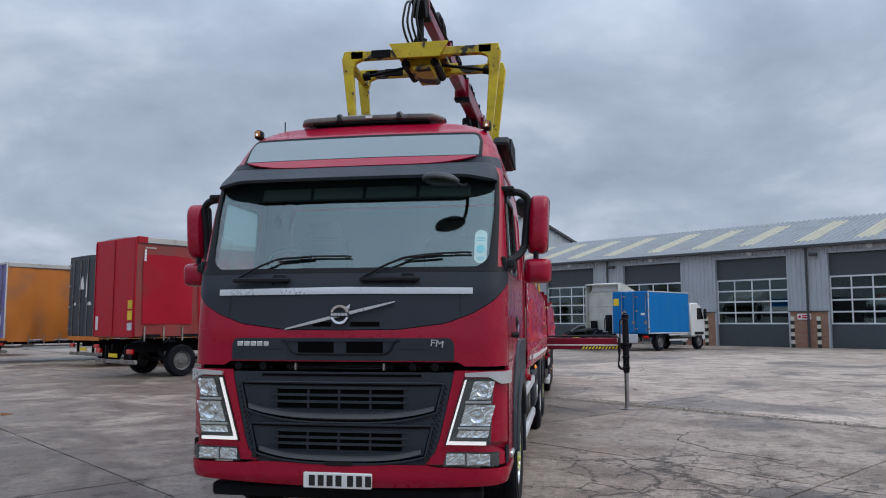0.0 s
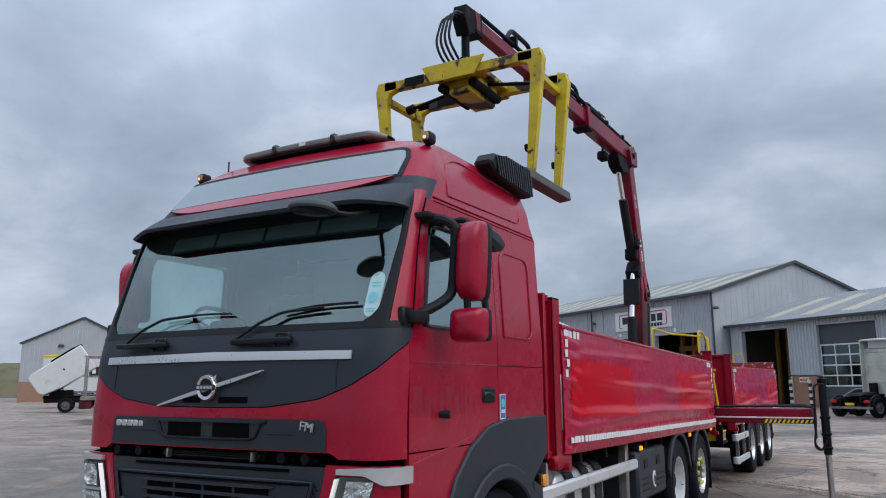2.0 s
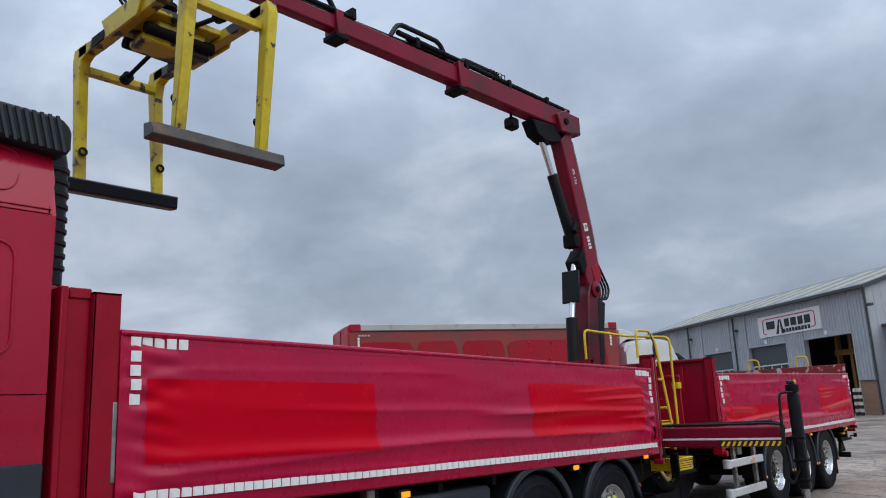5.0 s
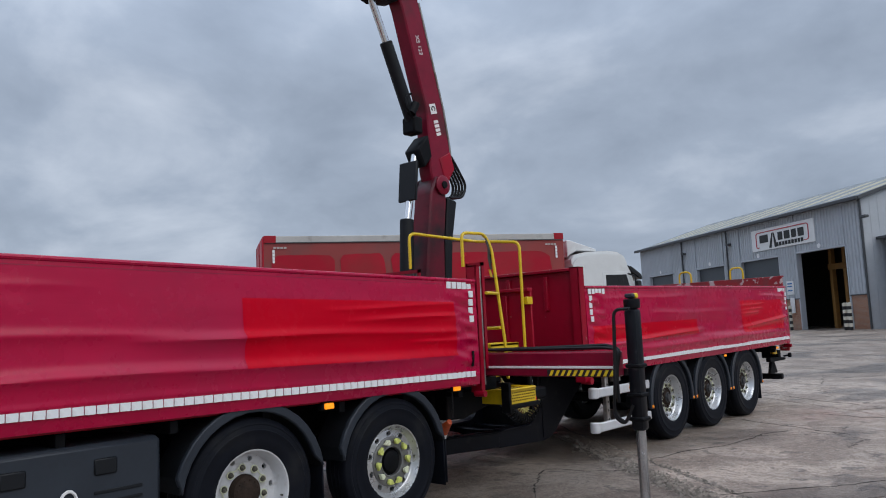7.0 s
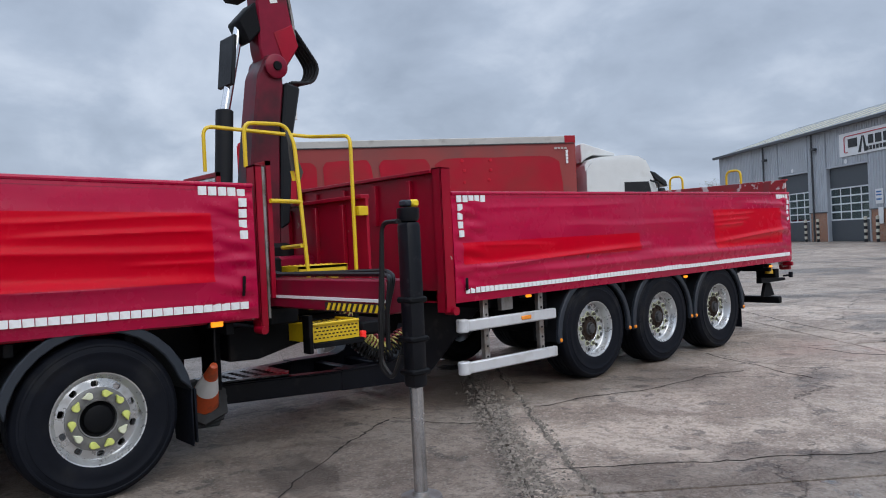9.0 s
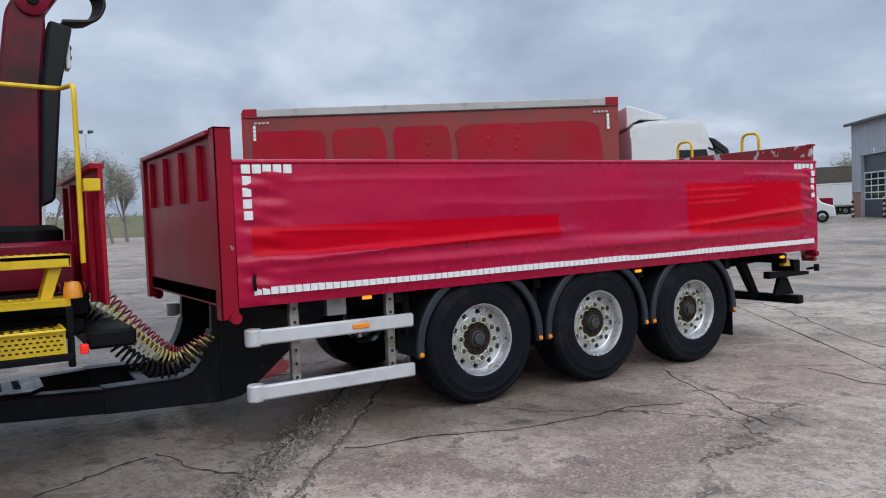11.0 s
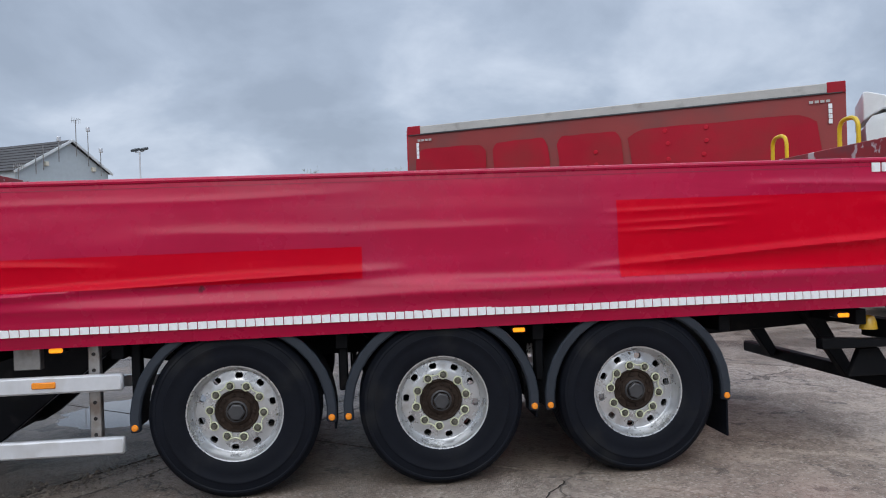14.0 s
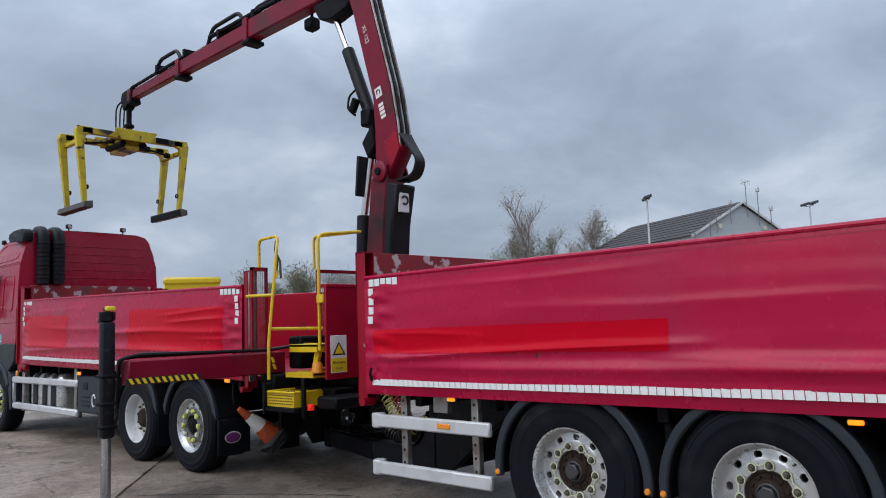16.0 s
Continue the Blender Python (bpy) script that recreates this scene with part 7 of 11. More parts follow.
mside = lambda y, z, s, roll: Matrix.Translation((s * 0.103, y, z)) @ Matrix.Rotation(radians(90 * s), 4, "Z") @ Matrix.Rotation(radians(90), 4, "X") @ Matrix.Rotation(roll, 4, "Z")
for s in (1, -1):
    roll = s * radians(-74)
    lettering("XS 122", 0.085, mside(9.84, 4.92, s, roll), PLATE, boom, "boom_lettering", "white letters", 0.001, 0.95)
    bm = B(); box(bm, -0.13, 0.13, -0.055, 0.055, -0.002, 0.002); pl = part("boom_label", bm, CRANE_RED, boom, m=mside(10.09, 3.98, s, roll) @ Matrix.Scale(0.8, 4))
    for k in range(4):
        bm = B(); box(bm, -0.10 + 0.062 * k, -0.055 + 0.062 * k, -0.05, 0.05, 0.001, 0.004); part("label_bar", bm, PLATE, pl)
    bm = B(); box(bm, -0.075, 0.075, -0.065, 0.065, -0.002, 0.003); pl2 = part("boom_emblem", bm, PLATE, boom, m=mside(10.035, 4.19, s, roll) @ Matrix.Scale(0.8, 4))
    bm = B(); tube(bm, [(0.035 * math.cos(a), 0.035 * math.sin(a), 0.004) for a in np.linspace(0.5, 5.4, 10)], 0.009, 5, 0); part("emblem_mark", bm, INK, pl2)
for k in range(5):
    x = -0.08 + 0.04 * k
    bm = B(); tube(bm, [(x, 10.345, 3.52), (x, 10.32, 3.78), (x, 10.24, 4.22), (x, 9.89, 5.46)], 0.014, 7, 0.03); part("boom_pipe", bm, HOSE if k % 2 else STEEL, boom)
    bm = B(); tube(bm, [(x, 10.34, 3.66), (x, 10.42 + 0.008 * k, 3.52), (x, 10.55 + 0.012 * k, 3.33), (x, 10.48 + 0.01 * k, 3.17), (x, 10.28, 3.15)], 0.017, 7, 0.12); part("hydraulic_hose", bm, HOSE, crane)
# knuckle cylinder
bm = B(); cyl(bm, (0, 9.80, 3.95), (0, 9.40, 4.88), 0.075, seg=18, bevel=0.01); kn = part("knuckle_cylinder", bm, BLACK_PLASTIC, crane)
bm = B(); cyl(bm, (0, 9.41, 4.86), (0, 9.14, 5.46), 0.042, seg=16); part("cylinder_rod", bm, CHROME, kn)
bm = B(); box(bm, -0.10, 0.10, 9.70, 9.86, 3.86, 4.06, 0.02); cyl(bm, (0.14, 9.62, 4.05), (0.14, 9.70, 4.18), 0.05, seg=12); tube(bm, [(0.13, 9.66, 4.0), (0.15, 9.55, 4.1), (0.13, 9.56, 4.25), (0.12, 9.66, 4.3)], 0.014, 6, 0.05); part("valve_block", bm, CHASSIS, kn)
# outer boom and its telescopic stages
stage = [((10.14, 5.765), (7.30, 5.72), 0.30, 0.28, 0.20, CRANE_RED), ((7.45, 5.725), (5.35, 5.695), 0.235, 0.225, 0.165, CRANE_RED), ((5.5, 5.70), (3.62, 5.66), 0.18, 0.17, 0.13, CRANE_RED)]
outer = None
for k, (a, b, h0, h1, w, mt) in enumerate(stage):
    bm = B(); beam(bm, a, b, h0, h1, w, w)
    o = part("outer_boom" if k == 0 else "boom_extension", bm, mt, crane)
    outer = outer or o
    bm = B(); beam(bm, (b[0] + 0.10, b[1] + 0.005), (b[0], b[1]), h1 + 0.05, h1 + 0.05, w + 0.05, w + 0.05, 0.008); part("boom_collar", bm, CRANE_RED, o)
    bm = B(); box(bm, -w / 2 - 0.03, w / 2 + 0.03, b[0] - 0.02, b[0] + 0.16, b[1] - h1 / 2 - 0.07, b[1] - h1 / 2 - 0.01, 0.01); part("slide_pad", bm, CHASSIS, o)
bm = B(); prism(bm, [(9.84, 5.64), (9.50, 5.36), (9.20, 5.30), (8.98, 5.36), (8.86, 5.56)], "x", -0.10, 0.10, 0.012); part("knuckle_bracket", bm, CHASSIS, outer)
bm = B(); prism(bm, [(9.50, 5.52), (9.44, 5.78), (9.70, 5.90), (9.86, 5.80), (9.88, 5.56)], "x", -0.16, 0.16, 0.012); part("knuckle_plate", bm, CRANE_RED, outer)
bm = B(); cyl(bm, (-0.18, 9.64, 5.70), (0.18, 9.64, 5.70), 0.05, seg=16); part("knuckle_pin", bm, CHASSIS, outer)
bm = B(); box(bm, -0.16, 0.0, 8.52, 8.70, 5.38, 5.54, 0.03); cyl(bm, (-0.08, 8.61, 5.53), (-0.08, 8.61, 5.62), 0.02, seg=8); part("work_lamp", bm, CHASSIS, outer)
# pipes, cylinders and guards along the top
TOP = lambda y, o=0.0: 5.72 + (y - 7.3) * 0.016 + 0.145 + o
bm = B(); cyl(bm, (0.05, 9.9, TOP(9.9, 0.04)), (0.05, 6.3, TOP(6.3, 0.08)), 0.032, seg=10); part("extension_cylinder", bm, CHASSIS, crane)
bm = B(); cyl(bm, (-0.05, 7.4, TOP(7.4, 0.07)), (-0.05, 4.4, TOP(4.4, -0.02)), 0.036, seg=10); part("extension_cylinder", bm, CHASSIS, crane)
bm = B(); cyl(bm, (0.06, 5.6, TOP(5.6, 0.0)), (0.06, 3.75, TOP(3.75, -0.03)), 0.026, seg=10); part("extension_cylinder", bm, CHASSIS, crane)
for y0, y1, up in ((7.2, 6.2, 0.22), (5.4, 4.55, 0.20), (8.35, 7.35, 0.14)):
    bm = B(); tube(bm, [(0.02, y0, TOP(y0)), (0.02, y0 - 0.14, TOP(y0, up)), (0.02, y1 + 0.14, TOP(y1, up)), (0.02, y1, TOP(y1))], 0.030, 8, 0.10); part("hose_guard", bm, BLACK_PLASTIC, crane)
for k in range(3):
    bm = B(); tube(bm, [(-0.06 + 0.05 * k, 10.05, TOP(10.0)), (-0.06 + 0.05 * k, 9.0, TOP(9.0, 0.07)), (-0.06 + 0.05 * k, 8.0, TOP(8.0, 0.02 + 0.02 * k)), (-0.06 + 0.05 * k, 6.5, TOP(6.5, 0.08))], 0.014, 6, 0.2); part("hydraulic_hose", bm, HOSE, crane)
for y in (9.3, 8.4, 7.5, 6.6, 5.6, 4.7):
    bm = B(); box(bm, -0.10, 0.10, y - 0.03, y + 0.03, TOP(y, -0.03), TOP(y, 0.10), 0.006); part("pipe_bracket", bm, CHASSIS, crane)
for k in range(5):
    y = 8.3 - 0.07 * k
    bm = B(); tube(bm, [(-0.08, y, TOP(y)), (-0.08, y, TOP(y, 0.15)), (0.08, y, TOP(y, 0.15)), (0.08, y, TOP(y))], 0.006, 5, 0.03); part("pipe_hoop", bm, CHASSIS, crane)
# tip and rotator
bm = B(); prism(bm, [(3.78, 5.79), (3.40, 5.76), (3.36, 5.60), (3.46, 5.44), (3.60, 5.50), (3.78, 5.56)], "x", -0.08, 0.08, 0.008); part("boom_tip", bm, CHASSIS, crane)
bm = B(); cyl(bm, (0, 3.52, 5.58), (0, 3.52, 5.18), 0.045, seg=12); lathe(bm, [(0.05, 5.20), (0.085, 5.18), (0.085, 5.14), (0.05, 5.12), (0.05, 5.08), (0.095, 5.06), (0.10, 4.98), (0.0, 4.98)], pose(0, 3.52, 0), 18); part("rotator", bm, CHASSIS, crane)
for k in range(4):
    a = -0.10 + 0.06 * k
    bm = B(); tube(bm, [(a * 0.6, 3.66, 5.70), (a - 0.02, 3.23 - 0.03 * k, 5.58), (a - 0.05, 3.12 - 0.02 * k, 5.24), (a, 3.22, 5.04), (a * 0.5, 3.45, 5.02)], 0.014, 6, 0.12); part("hydraulic_hose", bm, HOSE, crane)
for o in crane.children:
    if o.name.split('.')[0] not in ('base_frame', 'rear_crossmember'):
        o.matrix_basis = Matrix.Translation((-0.12, 0, 0))
# outriggers
for q in (1, -1):
    out = 2.78 if q == 1 else 1.30
    bm = B(); box(bm, q * 0.95 if q == 1 else -1.25, q * (out - 0.16) if q == 1 else -0.95, 9.34, 9.50, 1.125, 1.345, 0.012, m=pose(-0.05, 0, 0)); ob_ = part("outrigger_beam", bm, CRANE_RED, crane)
    if q == 1:
        for k in range(2):
            for yy in (9.333, 9.507):
                bm = B(); prism(bm, [(1.02 + 0.02 * k, 1.17 + 0.07 * k), (1.05 + 0.02 * k, 1.17 + 0.07 * k), (1.075 + 0.02 * k, 1.225 + 0.07 * k), (1.045 + 0.02 * k, 1.225 + 0.07 * k)], "y", yy - 0.003, yy + 0.003); part("chevron", bm, WARN_YELLOW, ob_, "yellow chevron")
        bm = B(); box(bm, 1.10, 2.60, 9.330, 9.339, 1.20, 1.222, 0.002); part("beam_strip", bm, PLATE, ob_)
        for k in range(11):
            x = 1.90 + 0.062 * k
            for yy, nm in ((9.331, 0), (9.509, 1)):
                bm = B(); prism(bm, [(x, 1.135), (x + 0.03, 1.135), (x + 0.06, 1.185), (x + 0.03, 1.185)], "y", yy - 0.004, yy + 0.004); part("chevron", bm, WARN_YELLOW, ob_, "yellow chevron")
        for yy in (9.333, 9.507):
            bm = B(); box(bm, 1.88, 2.60, yy - 0.003, yy + 0.003, 1.13, 1.19); part("chevron_band", bm, INK, ob_)
    X = q * out - 0.05
    bm = B(); box(bm, X - 0.058, X + 0.058, 9.362, 9.478, 0.68, 1.70, 0.03, seg=2); lathe(bm, [(0.06, 1.70), (0.07, 1.72), (0.07, 1.78), (0.0, 1.79)], pose(X, 9.42, 0), 16); leg = part("outrigger_leg", bm, LEG_BLACK, crane, "black outrigger leg with steel ram")
    bm = B(); cyl(bm, (X, 9.42, 0.04), (X, 9.42, 0.70), 0.042, seg=18); part("leg_ram", bm, material("bright_ram", (0.45, 0.45, 0.46), 0.22, metal=0.9, vary=0.2, scale=5), leg)
    bm = B(); lathe(bm, [(0.0, 0.045), (0.05, 0.045), (0.056, 0.024), (0.125, 0.020), (0.130, 0.0), (0.0, 0.0)], pose(X, 9.42, 0), 28); part("leg_foot", bm, STEEL, leg)
    for z in (0.78, 0.98, 1.22):
        bm = B(); box(bm, X - 0.07, X + 0.07, 9.35, 9.49, z - 0.018, z + 0.018, 0.01); part("leg_clamp", bm, CHASSIS, leg)
    if q == 1:
        bm = B(); box(bm, X - 0.05, X + 0.03, 9.385, 9.435, 1.79, 1.83, 0.010); lc_ = part("leg_lamp", bm, GREY_PLASTIC, leg)
        bm = B(); box(bm, X - 0.052, X + 0.032, 9.434, 9.490, 1.788, 1.832, 0.010); part("lamp_lens", bm, WARN_YELLOW, lc_, "yellow lens")
        for k in range(2):
            bm = B(); tube(bm, [(X + 0.03, 9.33 - 0.02 * k, 1.70), (X - 0.11, 9.30, 1.70), (X - 0.12, 9.28 - 0.02 * k, 1.1), (X - 0.16, 9.28, 0.85 - 0.05 * k), (X - 0.07, 9.30, 0.74), (X + 0.0, 9.32, 0.9)], 0.014, 6, 0.06); part("leg_hose", bm, HOSE, leg)
            bm = B(); tube(bm, [(0.75, 9.48 + 0.03 * k, 1.40), (1.1, 9.42 + 0.03 * k, 1.37), (2.45, 9.42 + 0.03 * k, 1.375 + 0.02 * k), (X - 0.13, 9.36 + 0.03 * k, 1.36), (X - 0.14, 9.33, 1.15), (X - 0.13, 9.32, 0.92)], 0.016, 6, 0.05); part("beam_hose", bm, HOSE, ob_)
# guard board behind the crane, with the warning sign
bm = B(); box(bm, -1.15, 1.03, 10.32, 10.35, 1.08, 1.97, 0.005); gb = part("guard_board", bm, BODY_RED, crane)
for x in (-0.75, -0.25, 0.25, 0.70):
    bm = B(); box(bm, x - 0.025, x + 0.025, 10.28, 10.32, 1.08, 1.93, 0.004); part("board_rib", bm, BODY_RED, gb)
bm = B(); box(bm, -1.15, 1.03, 10.27, 10.36, 1.965, 2.0, 0.005); part("board_rail", bm, BODY_RED, gb)
bm = B(); box(bm, 0.785, 0.985, 10.352, 10.358, 1.14, 1.50, 0.003); sign = part("warning_sign", bm, PLATE, gb, "blind spot warning sign")
bm = B(); prism(bm, [(0.805, 1.31), (0.965, 1.31), (0.885, 1.44)], "y", 10.3585, 10.361); part("triangle", bm, INK, sign)
bm = B(); prism(bm, [(0.828, 1.323), (0.942, 1.323), (0.885, 1.415)], "y", 10.361, 10.363); part("triangle_field", bm, WARN_YELLOW, sign)
bm = B(); box(bm, 0.79, 0.98, 10.358, 10.360, 1.15, 1.28); fld = part("sign_field", bm, WARN_YELLOW, sign)
mm = Matrix.Rotation(radians(180), 4, "Z") @ Matrix.Rotation(radians(90), 4, "X")
lettering("Blind spot", 0.039, Matrix.Translation((0.885, 10.361, 1.24)) @ mm, INK, sign, "sign_lettering", "", 0.0006)
lettering("Take care", 0.024, Matrix.Translation((0.885, 10.361, 1.185)) @ mm, INK, sign, "sign_lettering", "", 0.0006)
# mesh gates on the lorry's rear corners
for q in (-1, 1):
    bm = B()
    x0, x1 = (1.0, 1.20) if q == 1 else (-0.35, 0.34)
    gate = new("mesh_gate"); gate.parent = crane
    box(bm, x0, x1, 9.30, 9.335, 2.20, 2.235); box(bm, x0, x0 + 0.02, 9.30, 9.335, 1.2, 2.235); box(bm, x1 - 0.02, x1, 9.30, 9.335, 1.2, 2.235); part("gate_frame", bm, BODY_RED, gate)
    bm = B()
    for k in range(int((x1 - x0) / 0.0225)):
        tube(bm, [(x0 + 0.01 + k * 0.0225, 9.318, 1.2), (x0 + 0.01 + k * 0.0225, 9.318, 2.22)], 0.0025, 4, 0)
    for k in range(40):
        tube(bm, [(x0 + 0.01, 9.318, 1.22 + k * 0.025), (x1 - 0.01, 9.318, 1.22 + k * 0.025)], 0.0025, 4, 0)
    part("gate_mesh", bm, STEEL, gate)
# access steps and handrails
acc = new("access_steps"); acc.parent = crane
def tread(x0, x1, y0, y1, z, drop):
    bm = B(); box(bm, x0, x1, y0, y1, z - 0.03, z, 0.004); box(bm, x0, x1, y0, y0 + 0.012, z - drop, z); box(bm, x0, x1, y1 - 0.012, y1, z - drop, z); box(bm, x1 - 0.012, x1, y0, y1, z - drop, z, 0.003); tr = part("step_tread", bm, RAIL_YELLOW, acc)
    n = int((y1 - y0) / 0.05)
    for k in range(n):
        bm = B(); lathe(bm, [(0.014, 0.0), (0.012, 0.006), (0.006, 0.008)], pose((x0 + x1) / 2, y0 + 0.03 + k * 0.05, z), 8); part("tread_stud", bm, RAIL_YELLOW, tr)
tread(0.62, 0.97, 9.66, 10.14, 1.42, 0.08)
tread(0.70, 1.02, 9.66, 10.12, 1.14, 0.05)
tread(0.86, 1.20, 9.62, 10.06, 0.955, 0.05)
# mesh basket of the lowest step
bm = B(); box(bm, 0.86, 1.21, 9.615, 9.627, 0.82, 0.955); box(bm, 0.86, 1.21, 10.05, 10.062, 0.82, 0.955); box(bm, 1.198, 1.21, 9.628, 10.049, 0.82, 0.95); part("step_basket", bm, RAIL_YELLOW, acc)
for r_ in range(4):
    for k in range(11):
        bm = B(); box(bm, 1.208, 1.214, 9.64 + 0.037 * k + 0.018 * (r_ % 2), 9.660 + 0.037 * k + 0.018 * (r_ % 2), 0.845 + 0.027 * r_, 0.855 + 0.027 * r_, 0.001); part("basket_hole", bm, RUST, acc)
for x in (0.70, 0.90):
    bm = B(); prism(bm, [(9.95, 1.12), (10.02, 1.12), (10.10, 1.36), (10.02, 1.36)], "x", x - 0.02, x + 0.02, 0.004); part("step_strut", bm, RAIL_YELLOW, acc)
# black angle frame and bright rim round the basket
bm = B(); box(bm, 1.14, 1.245, 9.575, 9.612, 0.74, 1.04, 0.006); part("step_side", bm, CHASSIS, acc)
bm = B(); box(bm, 1.10, 1.14, 10.08, 10.12, 0.72, 1.10, 0.006); part("step_side", bm, CHASSIS, acc)
bm = B(); box(bm, 1.17, 1.235, 9.613, 10.10, 0.775, 0.815, 0.005); part("step_side", bm, CHASSIS, acc)
bm = B(); tube(bm, [(0.88, 9.62, 0.962), (1.215, 9.62, 0.962), (1.215, 10.058, 0.962), (0.88, 10.058, 0.962)], 0.013, 6, 0.02); part("basket_rim", bm, RAIL_YELLOW, acc)
for k in range(7):
    bm = B(); box(bm, 0.90, 1.17, 9.665 + 0.055 * k, 9.690 + 0.055 * k, 0.9555, 0.9575); part("tread_slot", bm, RUST, acc)
bm = B(); tube(bm, [(1.03, 9.22, 2.20), (1.03, 9.22, 2.54), (1.03, 9.57, 2.55), (1.08, 9.62, 2.40), (1.19, 9.62, 1.45), (1.20, 9.63, 1.08)], 0.0165, 8, 0.07); part("handrail", bm, RAIL_YELLOW, acc)
bm = B(); tube(bm, [(1.0, 10.21, 1.36), (1.0, 10.21, 2.50), (0.40, 10.19, 2.57), (0.30, 9.22, 2.62), (0.30, 9.22, 2.24)], 0.0165, 8, 0.08); part("handrail", bm, RAIL_YELLOW, acc)
bm = B(); tube(bm, [(1.24, 9.30, 1.93), (1.13, 9.63, 1.93)], 0.0165, 8, 0); part("handrail_tie", bm, RAIL_YELLOW, acc)
bm = B(); tube(bm, [(1.16, 9.60, 1.585), (0.60, 9.74, 1.575)], 0.0165, 8, 0); part("handrail_tie", bm, RAIL_YELLOW, acc)
bm = B(); box(bm, 0.96, 1.05, 10.23, 10.33, 1.82, 1.90, 0.004); part("rail_clamp", bm, RAIL_YELLOW, acc)
# grey webbing strap knotted round the rail
WEB = material("grey_webbing", (0.055, 0.052, 0.046), 0.8, vary=0.3, scale=30)
for line, mat in (([(9.575, 2.50), (9.585, 2.40), (9.60, 2.30), (9.605, 2.18)], WEB), ([(9.575, 2.47), (9.60, 2.37), (9.645, 2.27), (9.675, 2.17), (9.655, 2.10), (9.62, 2.095)], WEB), ([(9.605, 2.18), (9.607, 2.10)], RAIL_YELLOW)):
    bm = B()
    vs = [[bm.verts.new((1.052 + dx + 0.02 * (k % 2), y_ + dy, z_)) for dx, dy in ((0.0, -0.017), (0.0, 0.017), (0.006, 0.017), (0.006, -0.017))] for k, (y_, z_) in enumerate(line)]
    for r0_, r1_ in zip(vs, vs[1:]):
        for j in range(4):
            bm.faces.new((r0_[j], r0_[(j + 1) % 4], r1_[(j + 1) % 4], r1_[j]))
    bm.faces.new(vs[0]), bm.faces.new(vs[-1][::-1])
    part("strap", bm, mat, acc, "grey webbing strap" if mat is WEB else "yellow strap end")
bm = B(); box(bm, 0.35, 0.80, 9.40, 9.62, 1.16, 1.50, 0.02); part("control_valve", bm, CHASSIS, crane)
# rear bar of the lorry with lamp and beacon
bm = B(); box(bm, -1.10, 1.10, 10.20, 10.50, 0.80, 0.92, 0.02); rb = part("rear_bar", bm, CHASSIS, lorry)
bm = B(); box(bm, 1.12, 1.17, 10.15, 10.20, 0.79, 0.85, 0.006); part("tail_lamp", bm, glow("lit_red_lens", (1.0, 0.03, 0.01), 0.35, (0.6, 0.02, 0.02)), rb)
bm = B(); lathe(bm, [(0.0, 0.11), (0.045, 0.10), (0.055, 0.06), (0.06, 0.0), (0.0, 0.0)], pose(1.03, 10.14, 1.14), 18); part("beacon", bm, material("amber_beacon", (0.70, 0.26, 0.02), 0.25, coat=0.5), rb)

# ---- block grab hanging from the crane ----
SHOE = material("dark_worn_steel", (0.085, 0.080, 0.078), 0.5, metal=0.3, vary=0.35, scale=6, dirt=(0.16, 0.10, 0.06), dirt_scale=9, dirt_at=(0.56, 0.72))
grab = thing("block_grab", "worn yellow hydraulic block grab hanging from the crane", "grab", pose(0.0, 3.52, 4.94))
for sy in (-1, 1):
    y = sy * 0.35
    bm = B(); box(bm, -0.86, 0.86, y - 0.045, y + 0.045, -0.11, -0.01, 0.008); part("cross_beam", bm, YELLOW_WORN, grab)
    bm = B(); box(bm, -0.60, -0.36, y - 0.05, y + 0.05, -0.105, -0.005, 0.006); part("slide_sleeve", bm, CHASSIS, grab)
    for q in (-1, 1):
        bm = B()
        prism(bm, [(q * 0.94, 0.0), (q * 0.70, 0.0), (q * 0.70, -0.10), (q * 0.80, -0.14), (q * 0.83, -0.26), (q * 0.77, -1.24), (q * 0.835, -1.24), (q * 0.97, -0.10)], "y", y - 0.045, y + 0.045, 0.008)
        legp = part("grab_leg", bm, YELLOW, grab)
        bm = B(); lathe(bm, [(0.022, -0.008), (0.040, -0.008), (0.040, 0.008), (0.022, 0.008)], Matrix.Translation((q * 0.76, y, -0.98)) @ AXLE, 12, True); part("lifting_ring", bm, CHASSIS, legp)
for q in (-1, 1):
    bm = B(); box(bm, q * 0.80, q * 0.88, -0.31, 0.31, -0.24, -0.17, 0.008); part("leg_tie", bm, YELLOW, grab)
    bm = B(); prism(bm, [(q * 0.74, -1.22), (q * 0.87, -1.24), (q * 0.88, -1.33), (q * 0.75, -1.345)], "y", -0.58, 0.53, 0.008); shoe = part("grip_shoe", bm, SHOE, grab, "dark worn steel grip shoe")
    bm = B(); box(bm, q * 0.735, q * 0.75, -0.57, 0.52, -1.335, -1.235, 0.004); part("shoe_pad", bm, RUBBER, shoe)
    bm = B(); cyl(bm, (q * 0.20, 0.0, -0.10), (q * 0.78, 0.0, -0.20), 0.02, seg=10); cyl(bm, (q * 0.72, 0, -0.19), (q * 0.80, 0, -0.205), 0.05, seg=12); part("spreader_rod", bm, CHASSIS, grab)
bm = B()
prism(bm, [(-0.38, 0.055), (0.35, 0.055), (0.24, -0.13), (-0.27, -0.13)], "y", -0.42, -0.395, 0.004)
part("front_plate", bm, YELLOW, grab)
bm = B()
prism(bm, [(-0.38, 0.055), (0.35, 0.055), (0.24, -0.13), (-0.27, -0.13)], "y", 0.395, 0.42, 0.004)
part("rear_plate", bm, YELLOW, grab)
